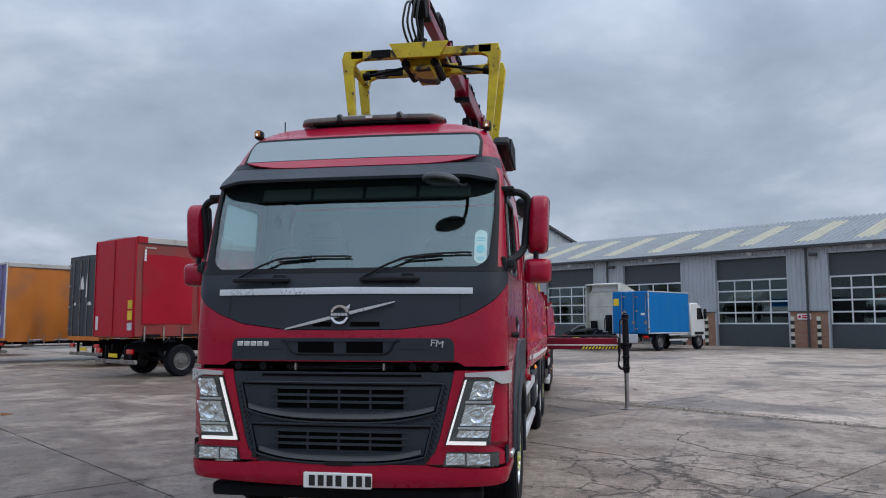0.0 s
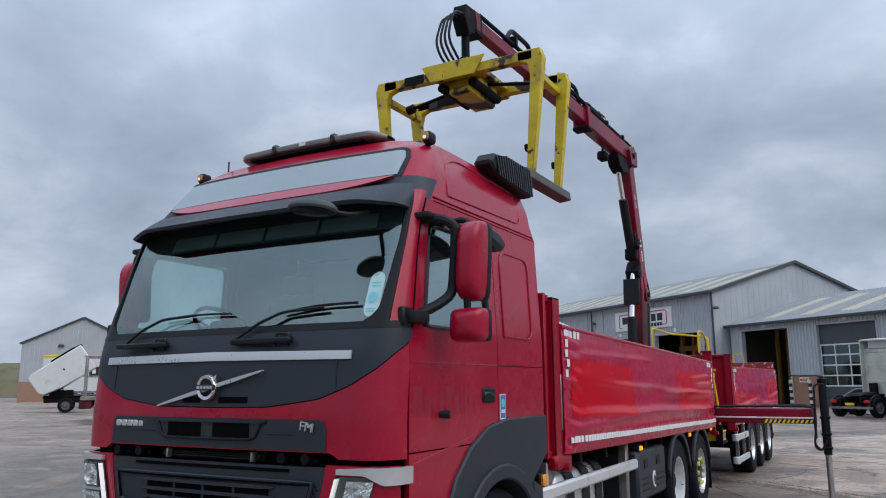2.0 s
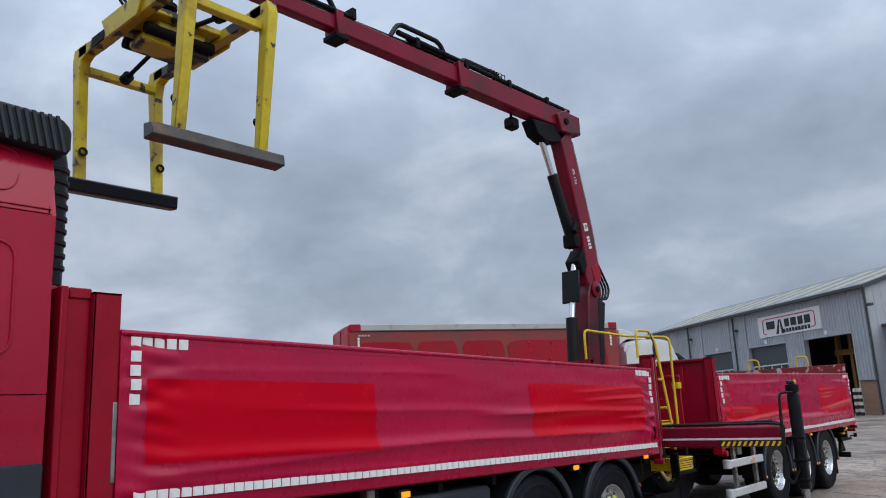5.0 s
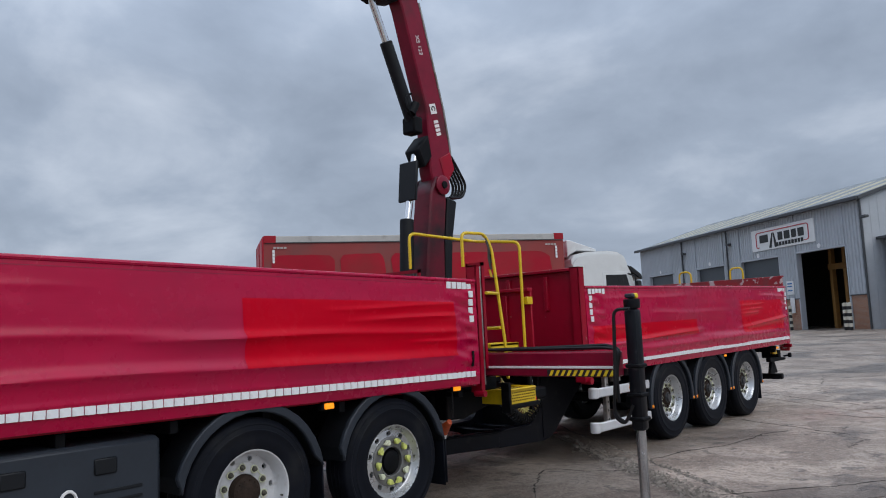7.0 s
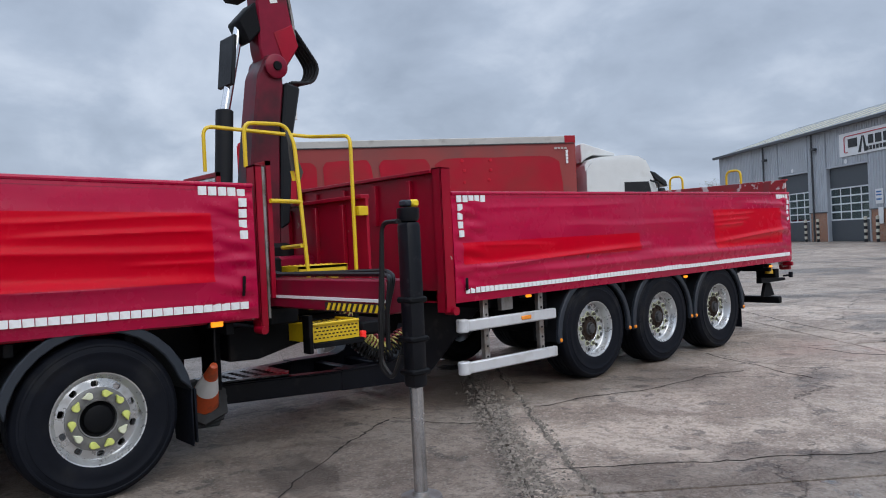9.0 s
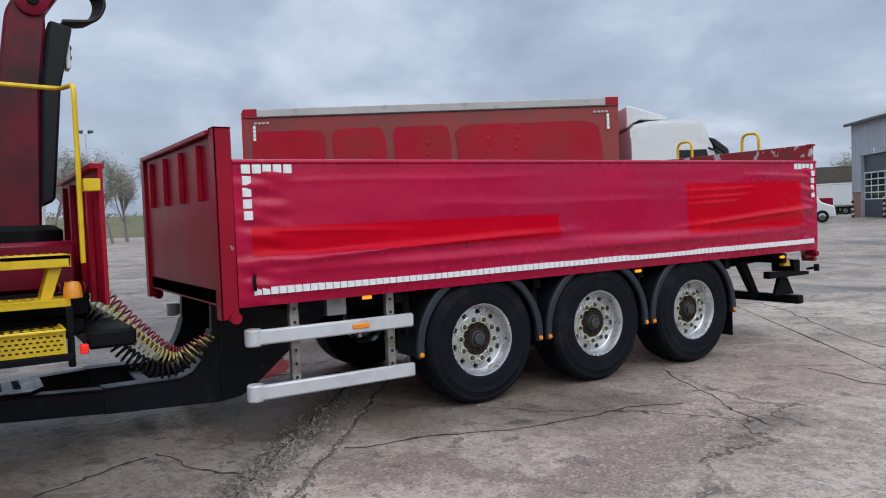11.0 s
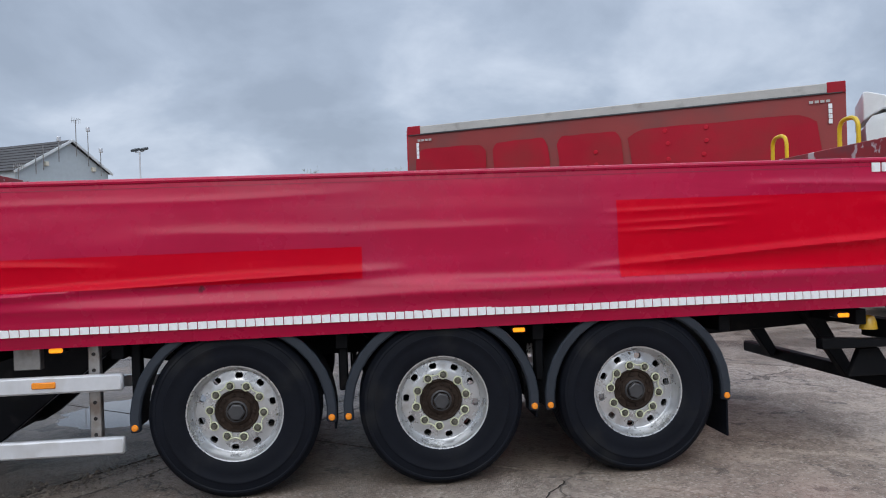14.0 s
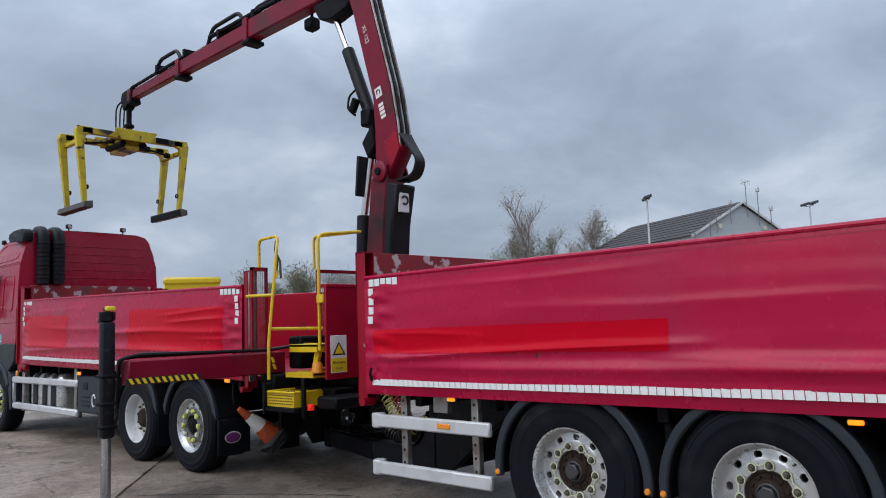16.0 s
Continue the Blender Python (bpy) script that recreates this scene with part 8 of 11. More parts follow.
bm = B(); box(bm, -0.30, 0.28, -0.39, 0.39, -0.07, -0.01, 0.01); box(bm, -0.24, 0.20, -0.22, 0.22, -0.20, -0.07, 0.02); box(bm, -0.12, 0.14, -0.30, 0.30, -0.26, -0.18, 0.02); centre = part("centre_block", bm, YELLOW_WORN, grab)
for x in (-0.2, 0.16):
    bm = B(); cyl(bm, (x, -0.3, -0.16), (x, 0.3, -0.16), 0.05, seg=12); part("grab_cylinder", bm, CHASSIS, centre)
bm = B(); cyl(bm, (0.05, 0, 0.05), (0.05, 0, -0.02), 0.10, seg=16); part("hanger", bm, CHASSIS, grab)

# ---- traffic cone stowed behind the rear mudguard ----
lean = Vector((0.43, -0.075, 0.37)).normalized()
CONE_RUBBER = material("scuffed_cone_rubber", (0.030, 0.031, 0.033), 0.75, vary=0.4, scale=14, spec=0.25)
cone_m = Matrix.Translation((0.735, 8.935, 0.405)) @ lean.to_track_quat("Z", "Y").to_matrix().to_4x4()
cone = thing("traffic_cone", "orange and white traffic cone stowed at the lorry's rear corner", "cone", cone_m)
for k in range(3):
    bm = B(); lathe(bm, [(0.0, 0.04 * k - 0.08), (0.19, 0.04 * k - 0.08), (0.205, 0.04 * k - 0.072), (0.205, 0.04 * k - 0.05), (0.13, 0.04 * k - 0.042)], Matrix.Rotation(0.2 * k, 4, "Z"), 6); part("cone_base", bm, CONE_RUBBER, cone)
CONE_ORANGE = material("faded_cone_orange", (0.52, 0.08, 0.02), 0.55, vary=0.2, dirt=(0.2, 0.06, 0.03), dirt_scale=8)
for a, b, mt, nm in ((0.03, 0.20, CONE_ORANGE, "cone_body"), (0.20, 0.38, PLATE, "cone_band"), (0.38, 0.52, CONE_ORANGE, "cone_tip")):
    r = lambda h: 0.125 - 0.19 * h
    bm = B(); lathe(bm, [(r(a), a), (r(b), b)] + ([(0.0, b + 0.01)] if nm == "cone_tip" else []), None, 20); part(nm, bm, mt, cone)
bm = B(); tube(bm, [(1.17, 8.86, 0.78), (1.19, 8.85, 0.90), (1.18, 8.86, 1.03)], 0.007, 5, 0.02); part("cone_cord", bm, HOSE, cone, m=cone_m.inverted())
bm = B(); box(bm, 0.50, 0.74, 9.04, 9.10, 0.28, 0.95, 0.006); part("cone_bracket", bm, CHASSIS, lorry)
bm = B(); box(bm, 0.86, 1.25, 8.66, 8.675, 0.24, 0.62, 0.004); wf_ = part("mud_flap", bm, RUBBER, lorry)
bm = B(); lathe(bm, [(0.0, 0.002), (0.096, 0.0015), (0.10, 0.0)], pose(1.08, 8.676, 0.42, -90) @ Matrix.Diagonal((1, 0.62, 1, 1)), 24); part("flap_emblem_rim", bm, PLATE, wf_)
bm = B(); lathe(bm, [(0.0, 0.005), (0.085, 0.004), (0.09, 0.0)], pose(1.08, 8.678, 0.42, -90) @ Matrix.Diagonal((1, 0.62, 1, 1)), 24); part("flap_emblem", bm, material("purple_emblem", (0.16, 0.03, 0.16), 0.5), wf_)

# ---- buildings along the yard ----
ROW = Matrix.Translation((-6.0, 55.5, 0)) @ Matrix(((0.789, 0.614, 0, 0), (-0.614, 0.789, 0, 0), (0, 0, 1, 0), (0, 0, 0, 1)))
CLAD = material("grey_profiled_cladding", (0.42, 0.445, 0.475), 0.45, vary=0.08, scale=0.6, fine=5, dirt=(0.37, 0.39, 0.41), dirt_scale=0.5, dirt_at=(0.5, 0.8))
ROOF_M = material("pale_roof_sheet", (0.24, 0.27, 0.295), 0.62, vary=0.14, scale=0.5, fine=4, dirt=(0.20, 0.22, 0.23), dirt_scale=0.9, dirt_at=(0.5, 0.75))
SKYLIGHT = material("yellowed_skylight", (0.42, 0.40, 0.30), 0.4, vary=0.14, scale=1.5)
DARK_TRIM = material("dark_trim", (0.05, 0.055, 0.06), 0.5, vary=0.15)
DOOR_GREY = material("anthracite_door", (0.055, 0.065, 0.075), 0.45, vary=0.1)
FRAME_W = material("white_door_frame", (0.66, 0.68, 0.70), 0.45)
DOOR_GLASS = pane("door_glass", (0.35, 0.40, 0.42), 0.03, 0.10)
# the gloom indoors is put into this dark wall and floor colour
INSIDE = material("shaded_inside", (0.045, 0.036, 0.028), 0.9, vary=0.3, scale=0.6)
INSIDE_YEL = material("ochre_steelwork", (0.26, 0.13, 0.035), 0.6, vary=0.2)


def brick_material():
    mt = material("orange_brick", (0.36, 0.17, 0.10), 0.8, vary=0.2)
    n, l = mt.node_tree.nodes, mt.node_tree.links
    p = n["Principled BSDF"]
    br = n.new("ShaderNodeTexBrick")
    co = n.new("ShaderNodeTexCoord")
    mp = n.new("ShaderNodeMapping"); mp.inputs["Rotation"].default_value = (radians(90), 0, 0)
    l.new(co.outputs["Object"], mp.inputs["Vector"]); l.new(mp.outputs[0], br.inputs["Vector"])
    br.inputs["Color1"].default_value, br.inputs["Color2"].default_value, br.inputs["Mortar"].default_value = (0.38, 0.18, 0.10, 1), (0.29, 0.125, 0.075, 1), (0.32, 0.28, 0.24, 1)
    br.inputs["Scale"].default_value, br.inputs["Brick Width"].default_value, br.inputs["Row Height"].default_value, br.inputs["Mortar Size"].default_value = 1.0, 0.225, 0.075, 0.008
    l.new(br.outputs["Color"], p.inputs["Base Color"])
    return mt


BRICK = brick_material()


def ribbed(bm, fn, length, pitch=0.30, depth=0.055, flat=0.50):
    """A profiled sheet: fn(s, out, v) gives the point at s along, standing out by out, v = 0 low edge, 1 high edge."""
    pts, s = [], 0.0
    while s < length:
        pts += [(s, 0.0), (min(s + pitch * flat, length), 0.0), (min(s + pitch * (flat + 0.1), length), depth), (min(s + pitch * 0.9, length), depth)]
        s += pitch
    pts.append((length, 0.0))
    lo, hi = [bm.verts.new(fn(a, b, 0.0)) for a, b in pts], [bm.verts.new(fn(a, b, 1.0)) for a, b in pts]
    for i in range(len(pts) - 1):
        bm.faces.new((lo[i], lo[i + 1], hi[i + 1], hi[i]))
    return bm


def sectional_door(owner, s0, s1, z1, y, rows=4, cols=4, glass=(1.5, 4.4)):
    """A sectional door with a glazed middle, standing back in its opening."""
    door = new("sectional_door"); door.parent = owner
    bm = B(); box(bm, s0, s1, y, y + 0.06, 0.02, glass[0], 0.01); part("door_panel", bm, DOOR_GREY, door)
    bm = B(); box(bm, s0, s1, y, y + 0.06, glass[1], z1, 0.01); part("door_panel", bm, DOOR_GREY, door)
    for k in range(rows + 1):
        z = glass[0] + (glass[1] - glass[0]) * k / rows
        bm = B(); box(bm, s0, s1, y - 0.02, y + 0.05, z - 0.05, z + 0.05, 0.008); part("door_rail", bm, FRAME_W, door)
    for k in range(cols + 1):
        s = s0 + 0.04 + (s1 - s0 - 0.08) * k / cols
        bm = B(); box(bm, s - 0.04, s + 0.04, y - 0.015, y + 0.045, glass[0], glass[1], 0.006); part("door_mullion", bm, FRAME_W, door)
    for r in range(rows):
        for c in range(cols):
            a, b = s0 + (s1 - s0) * c / cols, s0 + (s1 - s0) * (c + 1) / cols
            za, zb_ = glass[0] + (glass[1] - glass[0]) * r / rows, glass[0] + (glass[1] - glass[0]) * (r + 1) / rows
            bm = B(); box(bm, a + 0.03, b - 0.03, y + 0.015, y + 0.021, za + 0.03, zb_ - 0.03); part("pane", bm, DOOR_GLASS, door)
    return door


def front_wall(owner, doors, s0, s1, top, y, dado=2.25, door_top=5.6):
    """Clad wall over a brick dado, with openings for the doors; y is its outer face."""
    cuts = [s0] + [v for d in doors for v in d[:2]] + [s1]
    for a, b in zip(cuts[0::2], cuts[1::2]):
        bm = B(); box(bm, a, b, y + 0.02, y + 0.30, 0.0, dado); part("brick_pier", bm, BRICK, owner, "orange brick dado")
        bm = B(); ribbed(bm, lambda s, o, v, a=a: (a + s, y - o, dado + (top - dado) * v), b - a); box(bm, a, b, y + 0.02, y + 0.22, dado, top); part("cladding", bm, CLAD, owner)
        bm = B(); box(bm, a, b, y - 0.06, y + 0.02, dado - 0.06, dado); part("cladding_trim", bm, DARK_TRIM, owner)
    for d in doors:
        a, b = d[:2]
        bm = B(); ribbed(bm, lambda s, o, v, a=a: (a + s, y - o, door_top + (top - door_top) * v), b - a); box(bm, a, b, y + 0.02, y + 0.22, door_top, top); part("cladding", bm, CLAD, owner)
        bm = B(); box(bm, a - 0.10, a + 0.02, y - 0.05, y + 0.34, 0.0, door_top + 0.1); part("door_jamb", bm, CLAD, owner)
        bm = B(); box(bm, b - 0.02, b + 0.10, y - 0.05, y + 0.34, 0.0, door_top + 0.1); part("door_jamb", bm, CLAD, owner)
        bm = B(); box(bm, a - 0.10, b + 0.10, y - 0.05, y + 0.34, door_top, door_top + 0.12); part("door_head", bm, CLAD, owner)
        bm = B(); cyl(bm, ((a + b) / 2, y - 0.06, door_top + 0.32), ((a + b) / 2, y - 0.03, door_top + 0.32), 0.17, seg=18); part("bay_disc", bm, PLATE, owner)


def roof_slope(owner, s0, s1, y0, z0, y1, z1, lights, name="roof_slope"):
    L = s1 - s0
    d = Vector((0, y1 - y0, z1 - z0)); n_ = Vector((0, -(z1 - z0), y1 - y0)).normalized()
    bm = B(); ribbed(bm, lambda s, o, v: Vector((s0 + s, y0, z0)) + d * v + n_ * o, L, 0.40, 0.075)
    part(name, bm, ROOF_M, owner, "pale grey profiled roof sheet")
    for s in lights:
        s = s0 + round((s - s0) / 0.40) * 0.40
        bm = B(); ribbed(bm, lambda e, o, v: Vector((s + e, y0, z0)) + d * (0.14 + 0.68 * v) + n_ * (o + 0.012), 1.2, 0.40, 0.075)
        part("roof_light", bm, SKYLIGHT, owner, "yellowed translucent roof light")


# low workshop
work = thing("workshop_building", "grey clad workshop with brick dado and glazed lorry doors", "building", ROW)
WD = [(-4.35, 0.35), (2.95, 7.75), (10.45, 15.3), (17.9, 22.8), (25.3, 30.2), (32.8, 37.6)]
front_wall(work, WD, -5.6, 46.0, 6.35, 6.0, 2.3, 5.85)
for a, b in WD[1:]:
    sectional_door(work, a, b, 5.85, 6.22, glass=(1.5, 4.4))
roof_slope(work, -5.9, 46.3, 5.65, 6.38, 15.2, 9.15, [-3.2 + 3.7 * k for k in range(13)])
roof_slope(work, -5.9, 46.3, 24.7, 6.38, 15.2, 9.15, [])
bm = B(); box(bm, -5.9, 46.3, 5.50, 5.72, 6.24, 6.44, 0.03); part("gutter", bm, DARK_TRIM, work)
for s in (9.1, 24.05, 39.0):
    bm = B(); cyl(bm, (s, 5.86, 0.0), (s, 5.86, 6.3), 0.07, seg=10); part("downpipe", bm, DARK_TRIM, work)
    bm = B(); box(bm, s + 0.25, s + 0.70, 5.62, 5.95, 5.72, 5.90, 0.03); part("wall_lamp", bm, DARK_TRIM, work)
bm = B(); box(bm, -5.6, 46.0, 24.2, 24.5, 0, 6.3); box(bm, -5.6, -5.4, 6.3, 24.2, 0, 6.3); box(bm, 45.8, 46.0, 6.3, 24.2, 0, 6.3); part("back_wall", bm, CLAD, work)
# wall across the depth, coloured dark for the unlit interior
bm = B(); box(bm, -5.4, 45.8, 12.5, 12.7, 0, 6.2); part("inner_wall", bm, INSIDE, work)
bm = B(); prism(bm, [(6.2, 6.35), (24.3, 6.35), (15.2, 9.05)], "x", 45.75, 46.0); prism(bm, [(6.2, 6.35), (24.3, 6.35), (15.2, 9.05)], "x", -5.6, -5.4); part("gable_wall", bm, CLAD, work)
for s, a in ((8.55, 2.0), (1.1, 2.0), (23.35, 2.0)):
    bm = B(); box(bm, s, s + 0.85, 5.93, 5.96, 1.75, 2.12, 0.01); nt_ = part("wall_notice", bm, PLATE, work)
    bm = B(); cyl(bm, (s + 0.14, 5.929, 1.935), (s + 0.14, 5.924, 1.935), 0.09, seg=16); part("notice_disc", bm, RED_LENS, nt_)
    for k in range(2):
        bm = B(); box(bm, s + 0.28, s + 0.78 - 0.1 * k, 5.924, 5.929, 1.96 - 0.13 * k, 2.04 - 0.13 * k); part("notice_bar", bm, RED_LENS, nt_)
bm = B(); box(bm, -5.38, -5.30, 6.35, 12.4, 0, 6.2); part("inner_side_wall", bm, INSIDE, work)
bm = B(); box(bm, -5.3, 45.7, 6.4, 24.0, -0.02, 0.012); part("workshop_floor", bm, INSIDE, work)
# steelwork and a parked cab inside the open bay
for s in (-4.0, -2.9, 0.1):
    bm = B(); box(bm, s - 0.12, s + 0.12, 9.3, 9.55, 0, 6.2); part("steel_stanchion", bm, INSIDE_YEL, work)
for s in (-2.6, 0.3):
    bm = B(); box(bm, s - 0.5, s + 0.5, 9.5, 9.7, 5.3, 5.42); part("strip_light", bm, glow("strip_light", (1.0, 0.97, 0.9), 2.0), work)

# tall shed with the firm's sign
SHED = ROW @ Matrix.Translation((-5.95, 4.65, 0)) @ Matrix.Diagonal((1.13, 1.13, 1.107, 1))
shed = thing("warehouse_building", "tall grey clad warehouse with a company sign over its doors", "building", SHED)
SD = [(-30.6, -25.6), (-21.0, -16.4), (-13.9, -8.9), (-6.8, -1.75)]
front_wall(shed, SD, -32.6, -0.15, 8.35, 0.0, 2.25, 5.45)
for a, b in SD[:3]:
    sectional_door(shed, a, b, 5.45, 0.22, glass=(1.6, 3.9))
roof_slope(shed, -32.9, 0.2, -0.35, 8.36, 8.3, 11.1, [-31.0 + 2.9 * k for k in range(11)])
roof_slope(shed, -32.9, 0.2, 16.95, 8.36, 8.3, 11.1, [])
bm = B(); box(bm, -32.9, 0.25, -0.55, -0.30, 8.22, 8.46, 0.03); part("gutter", bm, DARK_TRIM, shed)
for s in (-23.3, -15.6, 0.06):
    bm = B(); cyl(bm, (s, -0.16, 0), (s, -0.16, 8.3), 0.07, seg=10); part("downpipe", bm, DARK_TRIM, shed)
    bm = B(); box(bm, s + 0.2, s + 0.65, -0.40, -0.08, 7.0, 7.18, 0.03); part("wall_lamp", bm, DARK_TRIM, shed)
# gable towards the workshop
bm = B()
def gable_top(d):
    return 8.35 + (11.0 - 8.35) * (1 - abs(d - 8.3) / 8.6)
n_g = 58
prev = None
for k in range(n_g):
    a, b = 16.6 * k / n_g, 16.6 * (k + 1) / n_g
    o = 0.0 if k % 2 else 0.014
    vs = [bm.verts.new(p) for p in ((o, a, 0), (o, b, 0), (o, b, gable_top(b)), (o, a, gable_top(a)))]
    bm.faces.new(vs)
    if prev is not None:
        bm.faces.new((prev[1], vs[0], vs[3], prev[2]))
    prev = vs
prism(bm, [(0, 0), (16.6, 0), (16.6, 8.35), (8.3, 11.0), (0, 8.35)], "x", -0.20, -0.02)
part("gable_wall", bm, CLAD, shed)
bm = B(); box(bm, -32.6, 0, 16.4, 16.6, 0, 8.3); prism(bm, [(0, 0), (16.6, 0), (16.6, 8.35), (8.3, 11.0), (0, 8.35)], "x", -32.6, -32.4); part("back_wall", bm, CLAD, shed)
for q, a, b in ((0, -0.4, 8.3), (1, 17.0, 8.3)):
    bm = B()
    A, Bv = Vector((0.16, a, 8.33)), Vector((0.16, b, 11.12))
    dd = Bv - A; mm = Matrix.Translation((A + Bv) / 2) @ dd.to_track_quat("Y", "Z").to_matrix().to_4x4()
    box(bm, -0.14, 0.14, -dd.length / 2, dd.length / 2, -0.12, 0.12, 0.02, m=mm); part("verge_trim", bm, DARK_TRIM, shed)
bm = B(); box(bm, -32, -0.3, 7.0, 7.2, 0, 8.0); part("inner_wall", bm, INSIDE, shed)
for s in (-6.3, -4.9, -2.2):
    bm = B(); box(bm, s - 0.14, s + 0.14, 2.2, 2.5, 0, 6.2); part("steel_stanchion", bm, INSIDE_YEL, shed)
bm = B(); box(bm, -6.6, -1.9, 2.2, 2.5, 4.2, 4.6); part("steel_beam", bm, INSIDE_YEL, shed)
bm = B(); box(bm, -5.6, -3.4, 3.0, 4.2, 0, 1.9, 0.05); part("crate_stack", bm, INSIDE_YEL, shed)
# the sign
bm = B(); box(bm, -12.0, -4.5, -0.12, -0.05, 6.10, 7.75, 0.01); sg = part("company_sign", bm, PLATE, shed, "white company sign with black marks in a red outline")
SIGN_RED = material("sign_red", (0.50, 0.03, 0.05), 0.5)
bm = B(); tube(bm, [(-11.0, -0.14, 6.35), (-11.35, -0.14, 6.35), (-11.35, -0.14, 7.50), (-5.1, -0.14, 7.50), (-5.1, -0.14, 6.35), (-5.6, -0.14, 6.35)], 0.035, 6, 0.25); part("sign_outline", bm, SIGN_RED, sg)
face = Matrix.Rotation(radians(90), 4, "X")
for x0, w_ in ((-10.9, 1.05), (-8.6, 0.55), (-7.85, 0.65), (-7.0, 0.55), (-6.25, 0.65)):
    bm = B(); box(bm, x0, x0 + w_, -0.15, -0.13, 6.68, 7.28, 0.02); part("sign_bar", bm, INK, sg)
for k in range(9):
    bm = B(); box(bm, -8.85 + 0.36 * k, -8.59 + 0.36 * k, -0.15, -0.13, 6.26, 6.54); part("sign_bar", bm, INK, sg)
bm = B(); prism(bm, [(-9.75, 6.22), (-9.45, 6.22), (-9.20, 7.32), (-9.32, 7.32)], "y", -0.15, -0.13); prism(bm, [(-8.75, 6.22), (-9.05, 6.22), (-9.18, 7.32), (-9.06, 7.32)], "y", -0.15, -0.13); part("road_mark", bm, INK, sg)
bm = B(); box(bm, -8.15, -7.35, -0.09, -0.05, 2.55, 3.55, 0.01); box(bm, -7.9, -7.4, -0.09, -0.05, 1.2, 2.3, 0.01); nb = part("wall_notice", bm, PLATE, shed)
for z in (3.3, 3.1, 2.8):
    bm = B(); box(bm, -8.05, -7.5, -0.10, -0.09, z, z + 0.1); part("notice_bar", bm, LABEL_BLUE, nb)

# striped bollards at the door corners
def bollard():
    b_ = thing("bollard", "black and white hooped steel bollard beside a lorry door", "bollard", ROW, "door bollards")
    for k in range(8):
        bm = B(); lathe(bm, [(0.10, 0.24 * k), (0.12, 0.24 * k + 0.01), (0.12, 0.24 * (k + 1) - 0.01), (0.10, 0.24 * (k + 1))] + ([(0.0, 0.24 * (k + 1) + 0.03)] if k == 7 else []), None, 14)
        part("bollard_hoop", bm, WARN_WHITE if k % 2 else INK, b_)
    return b_


WARN_WHITE = material("cream_band", (0.62, 0.58, 0.48), 0.5)
first = bollard()
first.matrix_basis = ROW @ Matrix.Translation((2.5, 5.4, 0))
for s, y in [(0.75, 5.4)] + [(v, 5.4) for d in WD[1:] for v in (d[0] - 0.45, d[1] + 0.45)][1:] + [(-5.95 + 1.13 * v, 3.95) for d in SD for v in (d[0] - 0.4, d[1] + 0.4)] + [(-7.2, 3.5), (-6.4, 3.3)]:
    copy_thing(first, ROW @ Matrix.Translation((s, y, 0)))

# gabled sheds on the far side
far_sheds = Matrix.Translation((-79.0, 55.5, 0)) @ Matrix.Rotation(math.atan2(9.9, 8.2), 4, "Z")
def gabled(m, w, ze, za, depth, label):
    g = thing("gabled_shed", label, "building", m, "far gabled sheds")
    bm = B(); prism(bm, [(-w / 2, 0), (w / 2, 0), (w / 2, ze), (0, za), (-w / 2, ze)], "y", 0.05, depth); part("shed_body", bm, CLAD, g)
    for k in range(int(w / 0.5)):
        x = -w / 2 + 0.5 * k + 0.1
        zt = za - (za - ze) * abs(x + 0.1) / (w / 2)
        bm = B(); box(bm, x, x + 0.25, 0.0, 0.06, 0, zt - 0.05); part("cladding_rib", bm, CLAD, g)
    for q in (-1, 1):
        A, Bv = Vector((q * (w / 2 + 0.2), -0.1, ze)), Vector((0, -0.1, za + 0.1))
        dd = Bv - A; mm = Matrix.Translation((A + Bv) / 2) @ dd.to_track_quat("X", "Z").to_matrix().to_4x4()
        bm = B(); box(bm, -dd.length / 2, dd.length / 2, -0.12, 0.12, -0.11, 0.11, 0.02, m=mm); part("verge_trim", bm, DARK_TRIM, g)
        bm = B(); sheet(bm, lambda u, v: ((q * (w / 2 + 0.3)) * (1 - v), depth * u, ze + (za + 0.12 - ze) * v), 1, 1, 0.05); part("roof_slope", bm, ROOF_M, g)
    bm = B(); box(bm, -w / 2 - 0.02, w / 2 + 0.02, -0.03, 0.04, 0.0, 2.3); part("brick_dado", bm, BRICK, g, "orange brick dado")
    bm = B(); box(bm, -w * 0.20, -w * 0.15, -0.25, 0.0, ze - 0.35, ze - 0.05, 0.05); part("wall_lamp", bm, DARK_TRIM, g)
for k in (0, 1):
    gabled(far_sheds @ Matrix.Translation((12.85 * k, 0, 0)), 12.8, 6.7, 9.8, 40.0, "grey clad gabled industrial shed beyond the parked trailers")

# house with a dark tiled roof and many aerials
hm = Matrix.Translation((-68.8, -13.1, 0)) @ Matrix(((-0.888, -0.46, 0, 0), (0.46, -0.888, 0, 0), (0, 0, 1, 0), (0, 0, 0, 1)))
house = thing("house", "pale rendered building with a dark tiled gable roof and aerials", "building", hm)
RENDER = material("pale_render", (0.42, 0.46, 0.48), 0.7, vary=0.08)
TILE = material("dark_roof_tile", (0.045, 0.04, 0.038), 0.7, vary=0.3, scale=2)
bm = B(); prism(bm, [(-6.0, 0), (4.5, 0), (4.5, 9.75), (0, 12.3), (-6.0, 9.2)], "y", 0.0, 19.0); part("house_wall", bm, RENDER, house)
